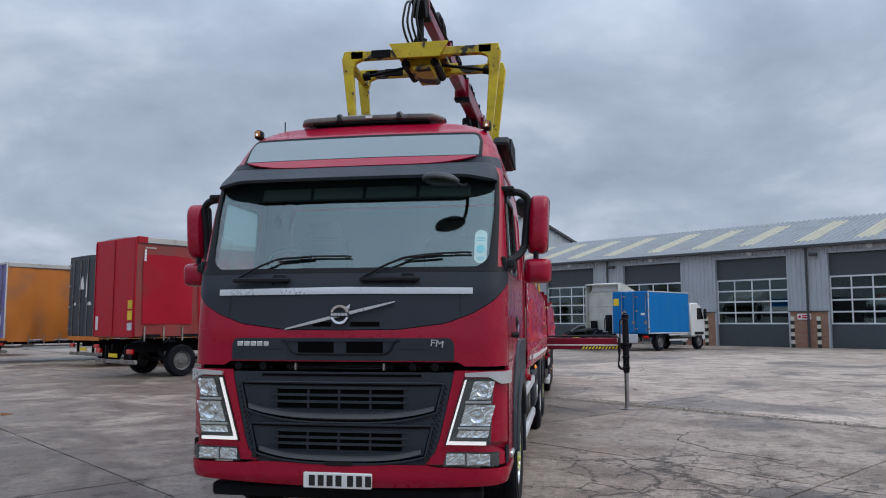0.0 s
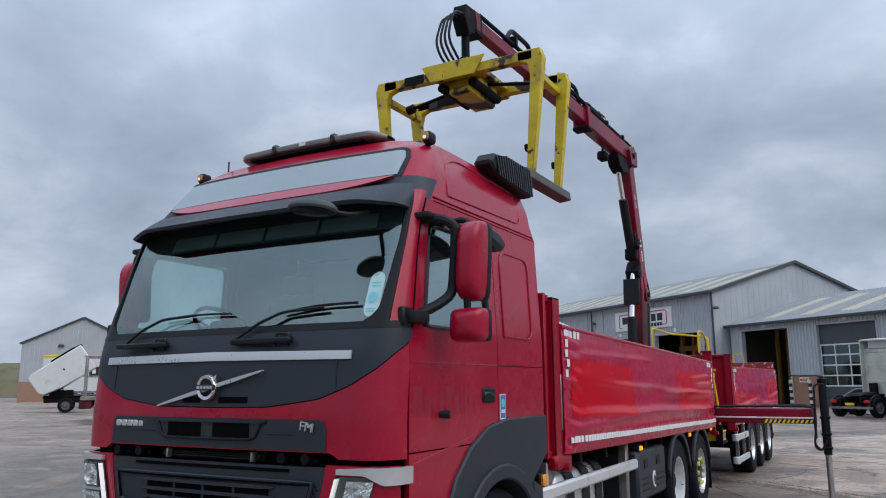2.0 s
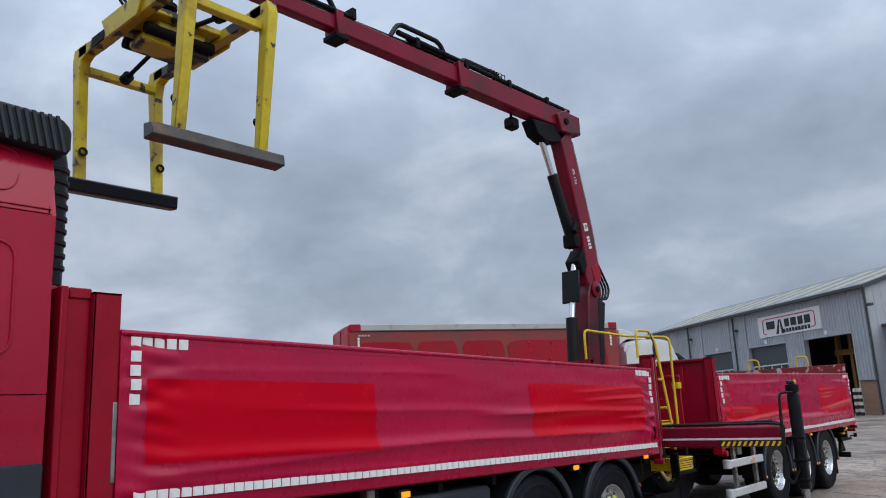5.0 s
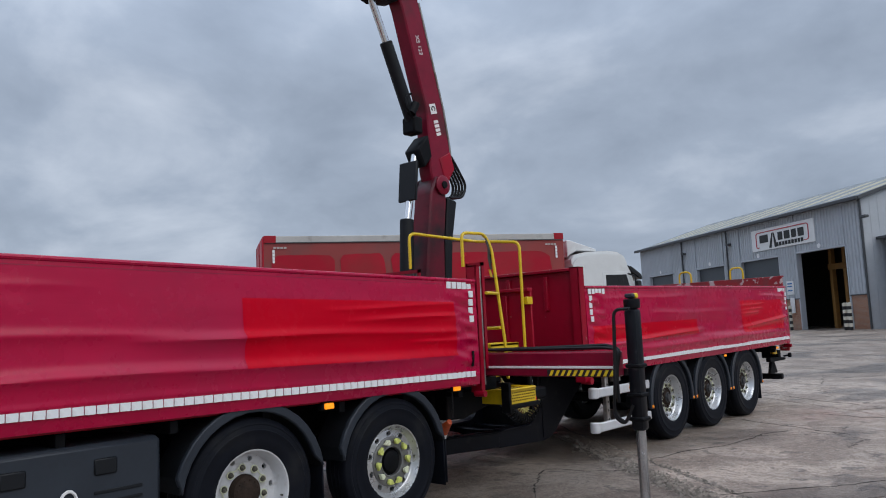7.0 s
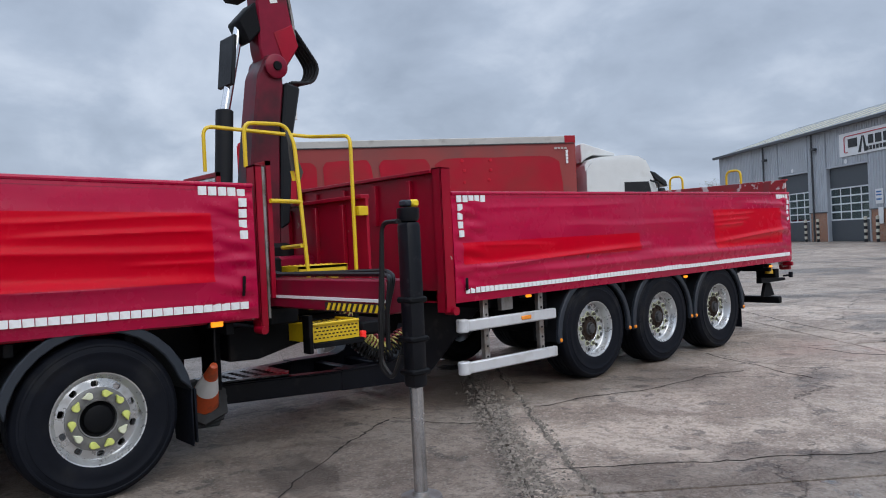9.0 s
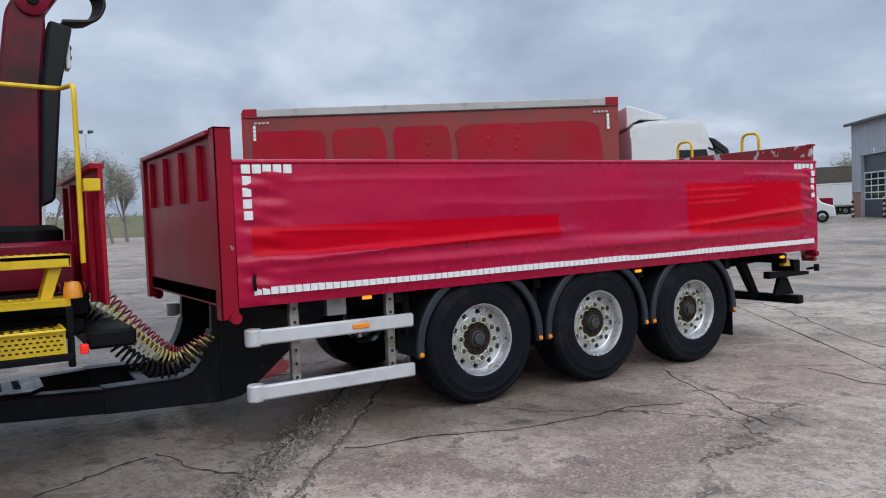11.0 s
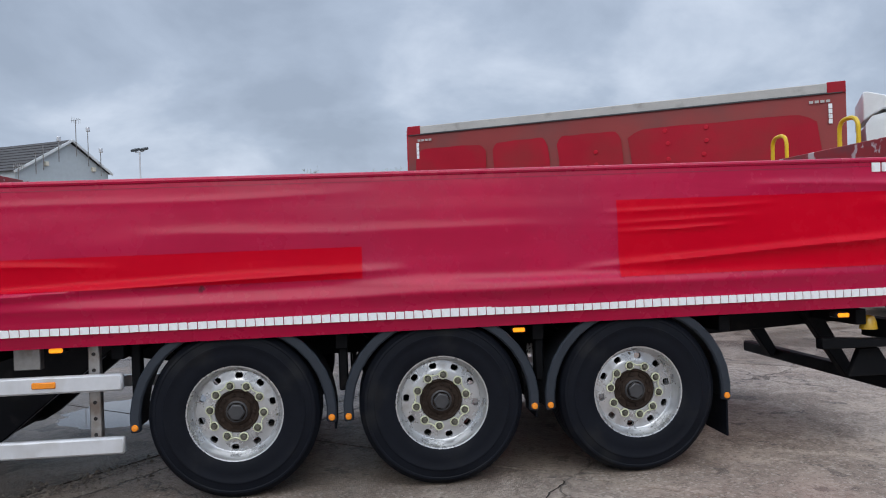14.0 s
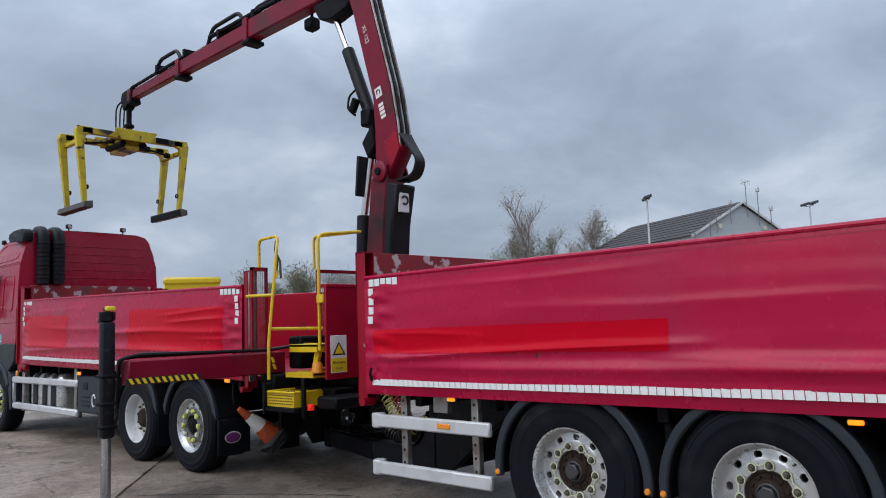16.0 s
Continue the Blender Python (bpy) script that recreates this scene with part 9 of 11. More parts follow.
for q, xe, ze in ((-1, -6.3, 9.1), (1, 4.8, 9.65)):
    for k in range(9):
        a, b = k / 9, (k + 1) / 9
        bm = B()
        P = lambda u, v: Vector((xe * (1 - v), -0.3 + 19.6 * u, ze + (12.5 - ze) * v + 0.03))
        sheet(bm, lambda u, v: P(u, a + (b - a) * v) + Vector((0, 0, 0.05 * (1 - v))), 1, 1, 0.06)
        part("tile_course", bm, TILE, house)
    A, Bv = Vector((xe, -0.32, ze)), Vector((0, -0.32, 12.52))
    dd = Bv - A; mm = Matrix.Translation((A + Bv) / 2) @ dd.to_track_quat("X", "Z").to_matrix().to_4x4()
    bm = B(); box(bm, -dd.length / 2, dd.length / 2, -0.05, 0.05, -0.12, 0.10, m=mm); part("barge_board", bm, WHITE, house)
for x, h, arm in ((-6.0, 1.5, 1), (-4.2, 1.9, 0), (-3.4, 2.2, 0), (-1.7, 2.2, 2), (0.3, 3.4, 1), (1.7, 3.6, 3), (3.2, 2.6, 2)):
    base = 12.3 - abs(x) * (0.52 if x < 0 else 0.57) - 1.1
    aer = new("aerial"); aer.parent = house
    bm = B(); cyl(bm, (x, -0.45, base), (x, -0.45, base + h), 0.04, seg=6); part("aerial_mast", bm, STEEL, aer)
    if arm == 1:
        bm = B(); cyl(bm, (x - 0.5, -0.45, base + h - 0.1), (x + 0.6, -0.45, base + h + 0.15), 0.025, seg=5); part("aerial_boom", bm, STEEL, aer)
        for k in range(6):
            bm = B(); cyl(bm, (x - 0.45 + 0.2 * k, -0.45, base + h - 0.28), (x - 0.45 + 0.2 * k, -0.45, base + h + 0.26), 0.015, seg=4); part("aerial_rod", bm, STEEL, aer)
    elif arm > 1:
        bm = B(); box(bm, x - 0.15, x + 0.2, -0.6, -0.35, base + h - 0.3, base + h + 0.15, 0.04); part("aerial_panel", bm, GALV, aer)
for x, z in ((-2.8, 10.1), (2.6, 10.0)):
    bm = B(); box(bm, x - 0.2, x + 0.2, -0.25, 0.0, z - 0.2, z + 0.2, 0.03); part("alarm_box", bm, WARN_WHITE, house)

# ---- parked vehicles; each stands with its rear at the origin and heads along +y ----
PURPLE = material("purple_doors", (0.16, 0.13, 0.34), 0.45, vary=0.12, scale=1)
ORANGE_SHEET = material("faded_orange_curtain", (0.47, 0.145, 0.016), 0.55, vary=0.16, scale=1.2, dirt=(0.30, 0.12, 0.05), dirt_scale=0.9, dirt_at=(0.45, 0.75))
ORANGE_BOX = material("orange_box", (0.62, 0.19, 0.025), 0.5, vary=0.1)
ORANGE_DARK = material("dark_orange_sign", (0.55, 0.07, 0.03), 0.5)
NAVY = material("navy_curtain", (0.02, 0.055, 0.17), 0.55, vary=0.15)
CONTAINER = material("charcoal_doors", (0.035, 0.04, 0.048), 0.5, vary=0.2)
BLUE_BOX = material("bright_blue_box", (0.0, 0.15, 0.44), 0.45, vary=0.07, spec=0.25, dirt=(0.01, 0.17, 0.40), dirt_scale=1.2, dirt_at=(0.5, 0.8))
OLD_RED = material("dull_red_curtain", (0.25, 0.030, 0.028), 0.5, vary=0.14, scale=0.9, dirt=(0.16, 0.045, 0.04), dirt_scale=0.8, dirt_at=(0.45, 0.75))
REAR_RED = material("bright_red_rear", (0.46, 0.003, 0.020), 0.42, spec=0.3, vary=0.1)
FRESH_RED = material("unfaded_red", (0.36, 0.006, 0.022), 0.45, spec=0.2, vary=0.16, scale=1.2, dirt=(0.25, 0.025, 0.028), dirt_scale=1.0, dirt_at=(0.45, 0.75))
RAIL_GREY = material("grey_roof_rail", (0.42, 0.41, 0.39), 0.5, vary=0.12, scale=2, dirt=(0.20, 0.19, 0.17), dirt_scale=3, dirt_at=(0.58, 0.85))
DECK = material("dark_deck", (0.06, 0.055, 0.05), 0.7, vary=0.2)


def small_wheel(parent, x, y, near):
    w = new("wheel"); w.parent = parent
    w.matrix_basis = Matrix.Translation((x, y, 0.49)) @ (Matrix.Identity(4) if near else Matrix.Rotation(math.pi, 4, "Z"))
    if "far" not in WHEEL_MESH:
        bm = B(); lathe(bm, [(0.28, -0.13), (0.45, -0.14), (0.49, -0.10), (0.49, 0.10), (0.45, 0.14), (0.29, 0.135)], AXLE, 24); a = finish(bm, RUBBER)
        bm = B(); lathe(bm, [(0.29, 0.13), (0.27, 0.12), (0.25, 0.07), (0.13, 0.09), (0.10, 0.12), (0.0, 0.12)], AXLE, 20); b = finish(bm, DULL_RIM)
        WHEEL_MESH["far"] = (a, b)
    part("tyre", WHEEL_MESH["far"][0], None, w), part("rim", WHEEL_MESH["far"][1], None, w)


def running_gear(v, ys, length, guard=None):
    for q in (-1, 1):
        bm = B(); box(bm, q * 0.40, q * 0.50, 0.2, length - 0.1, 0.75, 1.0, 0.01); part("chassis_rail", bm, CHASSIS, v)
        for y in ys:
            small_wheel(v, q * 1.08, y, q == 1)
        if guard:
            for z in (0.55, 0.85):
                bm = B(); box(bm, q * 1.20, q * 1.25, guard[0], guard[1], z, z + 0.10, 0.01); part("guard_rail", bm, GALV, v)
    for y in ys:
        bm = B(); cyl(bm, (-1.0, y, 0.49), (1.0, y, 0.49), 0.06, seg=8); part("axle", bm, CHASSIS, v)
    bm = B(); box(bm, -1.2, 1.2, 0.05, 0.15, 0.42, 0.54, 0.01); ub = part("underrun_bar", bm, STEEL, v)
    for q in (-1, 1):
        bm = B(); box(bm, q * 0.55, q * 0.63, 0.06, 0.14, 0.5, 0.95, 0.01); part("underrun_arm", bm, CHASSIS, ub)
        bm = B(); box(bm, q * 0.80, q * 1.10, 0.0, 0.08, 0.72, 0.86, 0.01); tl = part("tail_lamp", bm, RED_LENS, v)
    bm = B(); box(bm, -0.26, 0.26, 0.0, 0.02, 0.60, 0.72, 0.004); part("number_plate", bm, WARN_YELLOW, v)


def curtain_body(v, length, z0, z1, side_mat, rear_mat, rail_mat=None, waves=0.02, seed=0.0, y0=0.0, name="side_curtain", loose=0.0):
    rail_mat = rail_mat or RAIL_GREY
    bm = B(); box(bm, -1.25, 1.25, y0, y0 + length, z0 - 0.10, z0, 0.01); part("load_bed", bm, CHASSIS, v)
    bm = B(); sheet(bm, lambda u, w: (-1.25 + 2.5 * w, y0 + length * u, z1 + 0.04 * math.sin(math.pi * w)), 8, 6, -0.03); part("roof_sheet", bm, rail_mat, v)
    bm = B(); box(bm, -1.25, 1.25, y0 + length - 0.05, y0 + length, z0, z1); part("bulkhead", bm, rear_mat, v)
    for q in (-1, 1):
        def cur(u, w):
            y = y0 + length * u
            h = 1 - w
            k = waves * noise.noise(Vector((y * 1.1, seed, 0))) * 2 + loose * max(0, h - 0.75) * math.sin(y * 5 + seed) + 0.5 * waves * math.sin(y * 9 + 2 * noise.noise(Vector((y, w * 2, seed))))
            return (q * (1.25 + k * (0.3 + 0.7 * h)), y, z0 - 0.06 + (z1 - 0.16 - z0 + 0.06) * w)
        bm = B(); sheet(bm, cur, int(length * 10), 14, 0.01 * q); c = part(name, bm, side_mat, v)
        bm = B(); box(bm, q * 1.20, q * 1.275, y0, y0 + length, z1 - 0.17, z1 + 0.01, 0.015); part("roof_rail", bm, rail_mat, v)
        bm = B(); box(bm, q * 1.262, q * 1.284, y0 + 0.05, y0 + length - 0.05, z1 - 0.185, z1 - 0.160, 0.004); part("rail_lip", bm, DARK_TRIM, v)
        for k in range(int(length / 0.62)):
            y = y0 + 0.3 + 0.62 * k
            bm = B(); box(bm, q * 1.268, q * 1.285, y - 0.025, y + 0.025, z0 - 0.20, z0 + 0.22, 0.003); part("curtain_buckle", bm, STEEL, c)


def rear_doors(v, z0, z1, mat, y=0.0):
    for q in (-1, 1):
        bm = B(); box(bm, q * 0.01, q * 1.22, y - 0.04, y + 0.02, z0, z1 - 0.08, 0.012); d = part("rear_door", bm, mat, v)
        for x in (0.28, 0.85):
            bm = B(); cyl(bm, (q * x, y - 0.06, z0), (q * x, y - 0.06, z1 - 0.1), 0.018, seg=6); part("lock_rod", bm, STEEL, d)
        for k in range(4):
            z = z0 + 0.25 + (z1 - z0 - 0.6) * k / 3
            bm = B(); box(bm, q * 1.05, q * 1.24, y - 0.065, y - 0.03, z, z + 0.08, 0.006); part("hinge", bm, STEEL, d)
    bm = B(); box(bm, -1.25, 1.25, y - 0.02, y + 0.06, z1 - 0.10, z1 + 0.02, 0.01); part("door_header", bm, mat, v)


def simple_cab(v, y0, z1, mat, deflector=0.0, length=2.0, bevel=0.07):
    """A forward-control cab with its windows, facing +y."""
    yb, yf = y0, y0 + length
    prof = [(yb, 0.75), (yb, z1), (yf - 0.75, z1), (yf - 0.25, z1 - 0.35), (yf - 0.02, 1.95), (yf, 1.6), (yf, 0.55), (yb + 1.3, 0.55), (yb + 1.2, 0.75)]
    bm = B(); prism(bm, prof, "x", -1.22, 1.22, bevel); c = part("cab_shell", bm, mat, v)
    for q in (-1, 1):
        bm = B(); prism(bm, [(yb + 0.75, 1.75), (yb + 0.75, 2.45), (yf - 0.42, 2.45), (yf - 0.20, 1.80)], "x", q * 1.215, q * 1.228, 0.004); part("side_window", bm, GLOSS_BLACK, c)
        bm = B(); box(bm, q * 1.26, q * 1.42, yf - 0.25, yf - 0.12, 1.8, 2.4, 0.03); part("door_mirror", bm, BLACK_PLASTIC, c)
        bm = B(); box(bm, q * 1.05, q * 1.235, yb + 0.4, yb + 1.5, 0.85, 1.05, 0.03); part("wheel_arch", bm, BLACK_PLASTIC, c)
        small_wheel(v, q * 1.08, y0 + 0.95, q == 1)
    bm = B(); prism(bm, [(yf - 0.27, z1 - 0.42), (yf - 0.03, 1.98), (yf + 0.01, 1.98), (yf - 0.22, z1 - 0.40)], "x", -1.08, 1.08, 0.004); part("windscreen", bm, GLOSS_BLACK, c)
    if deflector:
        bm = B(); prism(bm, [(yb + 0.02, z1), (yb + 0.02, z1 + deflector), (yb + 0.16, z1 + deflector), (yb + 0.85, z1 + 0.10), (yb + 1.0, z1)], "x", -1.1, 1.1, 0.05); part("air_deflector", bm, mat, c)
    return c


def heading(x, y, ang):
    """Rear centre at x, y; ang: degrees the heading leans to the right of +y."""
    return pose(x, y, 0, 0, 0, -ang)


# red curtain lorry with a white cab
rl = thing("curtain_lorry", "red curtain-sided lorry with a white cab parked beyond the trailer", "lorry", heading(-11.90, 15.72, 30.6))
curtain_body(rl, 8.64, 1.30, 4.18, OLD_RED, REAR_RED, None, 0.008, 2.0, loose=0.08)
bm = B(); box(bm, -1.24, 1.24, -0.03, 0.03, 1.22, 4.18, 0.01); rd = part("rear_panel", bm, REAR_RED, rl)
for x in (-0.02, -1.2, 1.2):
    bm = B(); box(bm, x - 0.02, x + 0.02, -0.05, -0.03, 1.25, 4.18 - 0.05, 0.004); part("panel_edge", bm, FRESH_RED, rd)
for x, z, mt, h in ((0.88, 1.42, GALV, 0.22), (0.88, 1.72, WARN_YELLOW, 0.28), (0.88, 2.05, RAIL_YELLOW, 0.26), (-1.08, 1.42, PLATE, 0.42)):
    bm = B(); box(bm, x, x + (0.26 if x > 0 else 0.15), -0.045, -0.03, z, z + h, 0.004); part("rear_label", bm, mt, rd)
for q in (-1, 1):
    for a, b in ((0.0, 0.32), (8.64 - 0.30, 8.64)):
        bm = B(); box(bm, q * 1.195, q * 1.285, a, b, 4.18 - 0.18, 4.18 + 0.02, 0.012); part("corner_cap", bm, FRESH_RED, rl)
    for k, (a, b) in enumerate(((0.2, 1.85), (2.05, 3.25), (3.45, 4.75), (4.95, 8.64 - 0.35))):
        def worn(u, w, a=a, b=b, k=k):
            """A patch with rounded upper corners and a wavering edge."""
            e = min(1.0, 9.0 * min(u, 1 - u))
            top_ = 4.18 - 0.50 - 0.16 * (1 - e) ** 2 + 0.05 * noise.noise(Vector((u * 3, k, 2)))
            return (q * (1.272 + 0.006 * math.sin(9 * u)), a + (b - a) * (u + (0.07 * (0.5 - w) if k else 0)) + 0.04 * noise.noise(Vector((w * 3, k + u, 5))), 1.6 + (top_ - 1.6) * w)
        bm = B(); sheet(bm, worn, 24, 12); part("unfaded_patch", bm, FRESH_RED, rl, "brighter unfaded red patch")
    for y_, z_ in ((5.6, 3.35), (5.6, 3.05), (5.55, 3.6), (6.3, 3.35), (6.3, 3.6), (6.25, 3.1), (4.2, 3.3), (4.2, 3.05)):
        bm = B(); cyl(bm, (q * 1.27, y_, z_), (q * 1.292, y_, z_), 0.045, seg=10, bevel=0.008); part("side_stud", bm, REAR_RED, rl)
    for ye, sg_ in ((0.25, 1), (8.64 - 0.25, -1)):
        for k in range(4):
            bm = B(); box(bm, q * 1.272, q * 1.282, ye + sg_ * 0.09 * k, ye + sg_ * (0.09 * k + 0.065), 4.18 - 0.33, 4.18 - 0.285); part("tape_square", bm, RAIL_GREY, rl)
            bm = B(); box(bm, q * 1.272, q * 1.282, ye - 0.03, ye + 0.03, 4.18 - 0.44 - 0.09 * k, 4.18 - 0.36 - 0.09 * k); part("tape_square", bm, TAPE, rl)
running_gear(rl, [1.6, 2.9], 8.64 + 2.3)


def sleeper_cab(v, y0):
    """A white high sleeper cab with door, visor, mirrors, step and roof wedge, facing +y."""
    yb, yf = y0, y0 + 2.25
    prof = [(yb, 0.95), (yb, 3.42), (yb + 0.10, 3.56), (yb + 0.45, 3.63), (yf - 1.05, 3.66), (yf - 0.72, 3.62), (yf - 0.50, 3.50), (yf - 0.40, 3.30), (yf - 0.36, 3.02), (yf - 0.03, 1.98), (yf, 1.60), (yf, 0.95)]
    bm = B(); prism(bm, prof, "x", -1.22, 1.22)
    bmesh.ops.bevel(bm, geom=[e for e in bm.edges if abs(e.verts[0].co.x - e.verts[1].co.x) < 0.01 and min(e.verts[0].co.z, e.verts[1].co.z) > 3.25], offset=0.10, segments=4, affect="EDGES")
    c = part("cab_shell", bm, WHITE, v)
    bm = B(); prism(bm, [(yf - 0.85, 0.95), (yf + 0.02, 0.95), (yf + 0.05, 0.42), (yf - 0.30, 0.36), (yf - 0.80, 0.40)], "x", -1.23, 1.23, 0.05); part("bumper", bm, WHITE, c)
    bm = B(); prism(bm, [(yf - 0.33, 3.02), (yf - 0.01, 1.98), (yf + 0.02, 1.98), (yf - 0.28, 3.02)], "x", -1.10, 1.10, 0.004); part("windscreen", bm, GLOSS_BLACK, c)
    bm = B(); prism(bm, [(yf - 0.45, 3.20), (yf - 0.30, 3.17), (yf + 0.02, 2.92), (yf + 0.06, 2.76), (yf - 0.06, 2.78), (yf - 0.34, 3.00)], "x", -1.24, 1.24, 0.03); part("sun_visor", bm, GLOSS_BLACK, c)
    bm = B(); prism(bm, [(yb - 0.02, 3.50), (yb - 0.02, 4.02), (yb + 0.06, 4.03), (yb + 0.95, 3.74), (yb + 0.95, 3.66), (yb + 0.30, 3.70), (yb + 0.10, 3.60)], "x", -0.92, 0.92, 0.02); part("air_deflector", bm, WHITE, c)
    for q in (-1, 1):
        bm = B(); prism(bm, [(yb + 0.95, 0.98), (yb + 0.95, 3.02), (yf - 0.44, 3.02), (yf - 0.16, 1.98), (yf - 0.13, 0.98)], "x", q * 1.222, q * 1.232, 0.006); d = part("door", bm, WHITE, c)
        bm = B(); prism(bm, [(yb + 1.05, 1.98), (yb + 1.05, 2.92), (yf - 0.50, 2.92), (yf - 0.28, 1.98)], "x", q * 1.230, q * 1.240, 0.006); part("door_window", bm, GLOSS_BLACK, d)
        bm = B(); box(bm, q * 1.232, q * 1.245, yb + 1.0, yb + 1.14, 1.55, 1.62, 0.004); part("door_handle", bm, BLACK_PLASTIC, d)
        bm = B(); box(bm, q * 1.30, q * 1.50, yf - 0.30, yf - 0.14, 2.10, 2.72, 0.05, seg=2); box(bm, q * 1.30, q * 1.48, yf - 0.30, yf - 0.16, 1.80, 2.03, 0.05, seg=2); tube(bm, [(q * 1.22, yf - 0.45, 2.95), (q * 1.36, yf - 0.28, 2.86), (q * 1.36, yf - 0.26, 1.84), (q * 1.22, yf - 0.35, 1.82)], 0.025, 6, 0.05); part("door_mirror", bm, BLACK_PLASTIC, c)
        bm = B(); box(bm, q * 1.08, q * 1.20, yb + 1.25, yf - 0.55, 0.40, 0.95, 0.02); st = part("cab_step", bm, GREY_PLASTIC, c)
        bm = B(); box(bm, q * 1.15, q * 1.225, yb + 1.25, yf - 0.55, 0.66, 0.70, 0.01); part("step_tread", bm, STEEL, st)
        bm = B(); prism(bm, [(yb + 0.0, 0.95), (yb + 0.05, 0.62), (yb + 0.12, 0.62), (yb + 0.25, 0.93), (yb + 0.62, 1.10), (yb + 1.0, 0.93), (yb + 1.12, 0.60), (yb + 1.24, 0.60), (yb + 1.24, 0.95)], "x", q * 1.10, q * 1.235, 0.01); part("wheel_arch", bm, WHITE, c)
        small_wheel(v, q * 1.08, y0 + 0.62, q == 1)


sleeper_cab(rl, 8.64 + 0.30)

# orange curtain trailer with purple doors, dark box trailer beside it
ot = thing("curtain_trailer", "curtain trailer with faded orange sides and purple rear doors", "trailer", heading(-21.9, 22.8, 30))
curtain_body(ot, 11.0, 0.93, 4.1, ORANGE_SHEET, PURPLE, None, 0.075, 5.0, loose=0.32)
rear_doors(ot, 1.02, 4.1, PURPLE)
bm = B(); box(bm, -1.24, 1.24, -0.05, 0.03, 0.92, 1.02, 0.01); part("rear_beam", bm, ORANGE_BOX, ot)
for q in (-1, 1):
    bm = B(); box(bm, q * 1.20, q * 1.25, -0.045, 0.02, 1.02, 4.1, 0.008); part("corner_post", bm, GALV, ot)
bm = B(); box(bm, -1.25, 1.25, -0.05, 0.03, 4.03, 4.12, 0.008); part("door_header", bm, GALV, ot)
for x in (-0.9, 0.6):
    bm = B(); box(bm, x, x + 0.3, -0.055, -0.04, 1.55, 1.95, 0.004); part("rear_label", bm, PLATE, ot)
running_gear(ot, [6.6, 7.9], 11.0, (0.7, 5.4))
ct = thing("box_trailer", "charcoal box trailer with streaked rear doors", "trailer", heading(-16.3, 20.7, 30))
curtain_body(ct, 6.5, 1.2, 4.15, CONTAINER, CONTAINER, DARK_TRIM, 0.006, 8.0, name="side_panel")
rear_doors(ct, 1.15, 4.15, CONTAINER)
for x, z, w_, h in ((-0.35, 2.9, 0.35, 0.5), (0.15, 2.6, 0.12, 0.9), (0.3, 2.3, 0.3, 0.14), (-0.75, 2.3, 0.12, 0.12)):
    bm = B(); prism(bm, [(x, z), (x + w_, z), (x + w_ * 0.7, z + h), (x + w_ * 0.1, z + h * 0.6)], "y", -0.06, -0.042); part("door_mark", bm, PLATE, ct)
bm = B(); box(bm, -1.2, 1.2, -0.03, 0.02, 0.98, 1.14, 0.01); part("rear_beam", bm, ORANGE_BOX, ct)
running_gear(ct, [1.6, 2.9], 6.5)

# flatbed with gates, orange box, navy trailer and others beyond
fb = thing("flatbed_trailer", "low flatbed trailer with tall open gates, parked", "trailer", heading(-26.0, 30.5, 218))
bm = B(); box(bm, -1.25, 1.25, 0, 10.3, 1.05, 1.22, 0.01); part("load_bed", bm, STEEL, fb)
for k in range(6):
    for q in (-1, 1):
        bm = B(); box(bm, q * 1.2, q * 1.26, 0.2 + 1.98 * k, 0.28 + 1.98 * k, 1.2, 3.25, 0.008); part("gate_post", bm, STEEL, fb)
for z in (2.2, 3.2):
    for q in (-1, 1):
        bm = B(); box(bm, q * 1.2, q * 1.25, 0.15, 10.25, z, z + 0.07, 0.008); part("gate_rail", bm, STEEL, fb)
running_gear(fb, [5.7, 6.85, 8.0], 10.3, (1.0, 4.8))
bm = B(); box(bm, -1.2, 1.2, 9.75, 10.35, 0.62, 1.0, 0.03); part("red_tail", bm, CRANE_WORN, fb)
for q in (-1, 1):
    for y in (5.7, 6.85, 8.0):
        bm = B(); tube(bm, [(q * 1.22, y + 0.55 * math.cos(radians(a)), 0.50 + 0.55 * math.sin(radians(a))) for a in range(5, 176, 17)], 0.035, 6, 0); part("mudguard", bm, GALV, fb)
ob2 = thing("orange_lorry_box", "orange box body with a darker orange emblem", "box body", heading(-30.2, 33.6, 218))
curtain_body(ob2, 5.2, 1.2, 3.15, ORANGE_BOX, ORANGE_BOX, ORANGE_DARK, 0.0, 1.0, name="side_panel")
for q in (-1, 1):
    bm = B(); box(bm, q * 1.26, q * 1.275, 0.1, 2.6, 2.1, 2.4); box(bm, q * 1.26, q * 1.275, 0.1, 0.9, 1.75, 2.75); part("side_emblem", bm, ORANGE_DARK, ob2)
running_gear(ob2, [1.2, 2.4], 5.2)
nt = thing("navy_trailer", "navy curtain trailer with a pale roof and weathered front", "trailer", heading(-36.5, 43.5, 218))
curtain_body(nt, 11.2, 1.2, 4.15, NAVY, GALV, GALV, 0.02, 3.0)
bm = B(); box(bm, 1.252, 1.30, 9.7, 11.2, 1.2, 4.0, 0.01); box(bm, -1.30, -1.252, 9.7, 11.2, 1.2, 4.0, 0.01); part("weathered_end", bm, RAIL_GREY, nt)
running_gear(nt, [2.0, 3.3, 4.6], 11.2)
wt = thing("white_trailer", "white curtain trailer with black lettering bars and a yellow edge", "trailer", heading(-49.0, 45.5, 218))
curtain_body(wt, 12.0, 1.2, 4.3, WHITE, WARN_YELLOW, WARN_YELLOW, 0.01, 4.0)
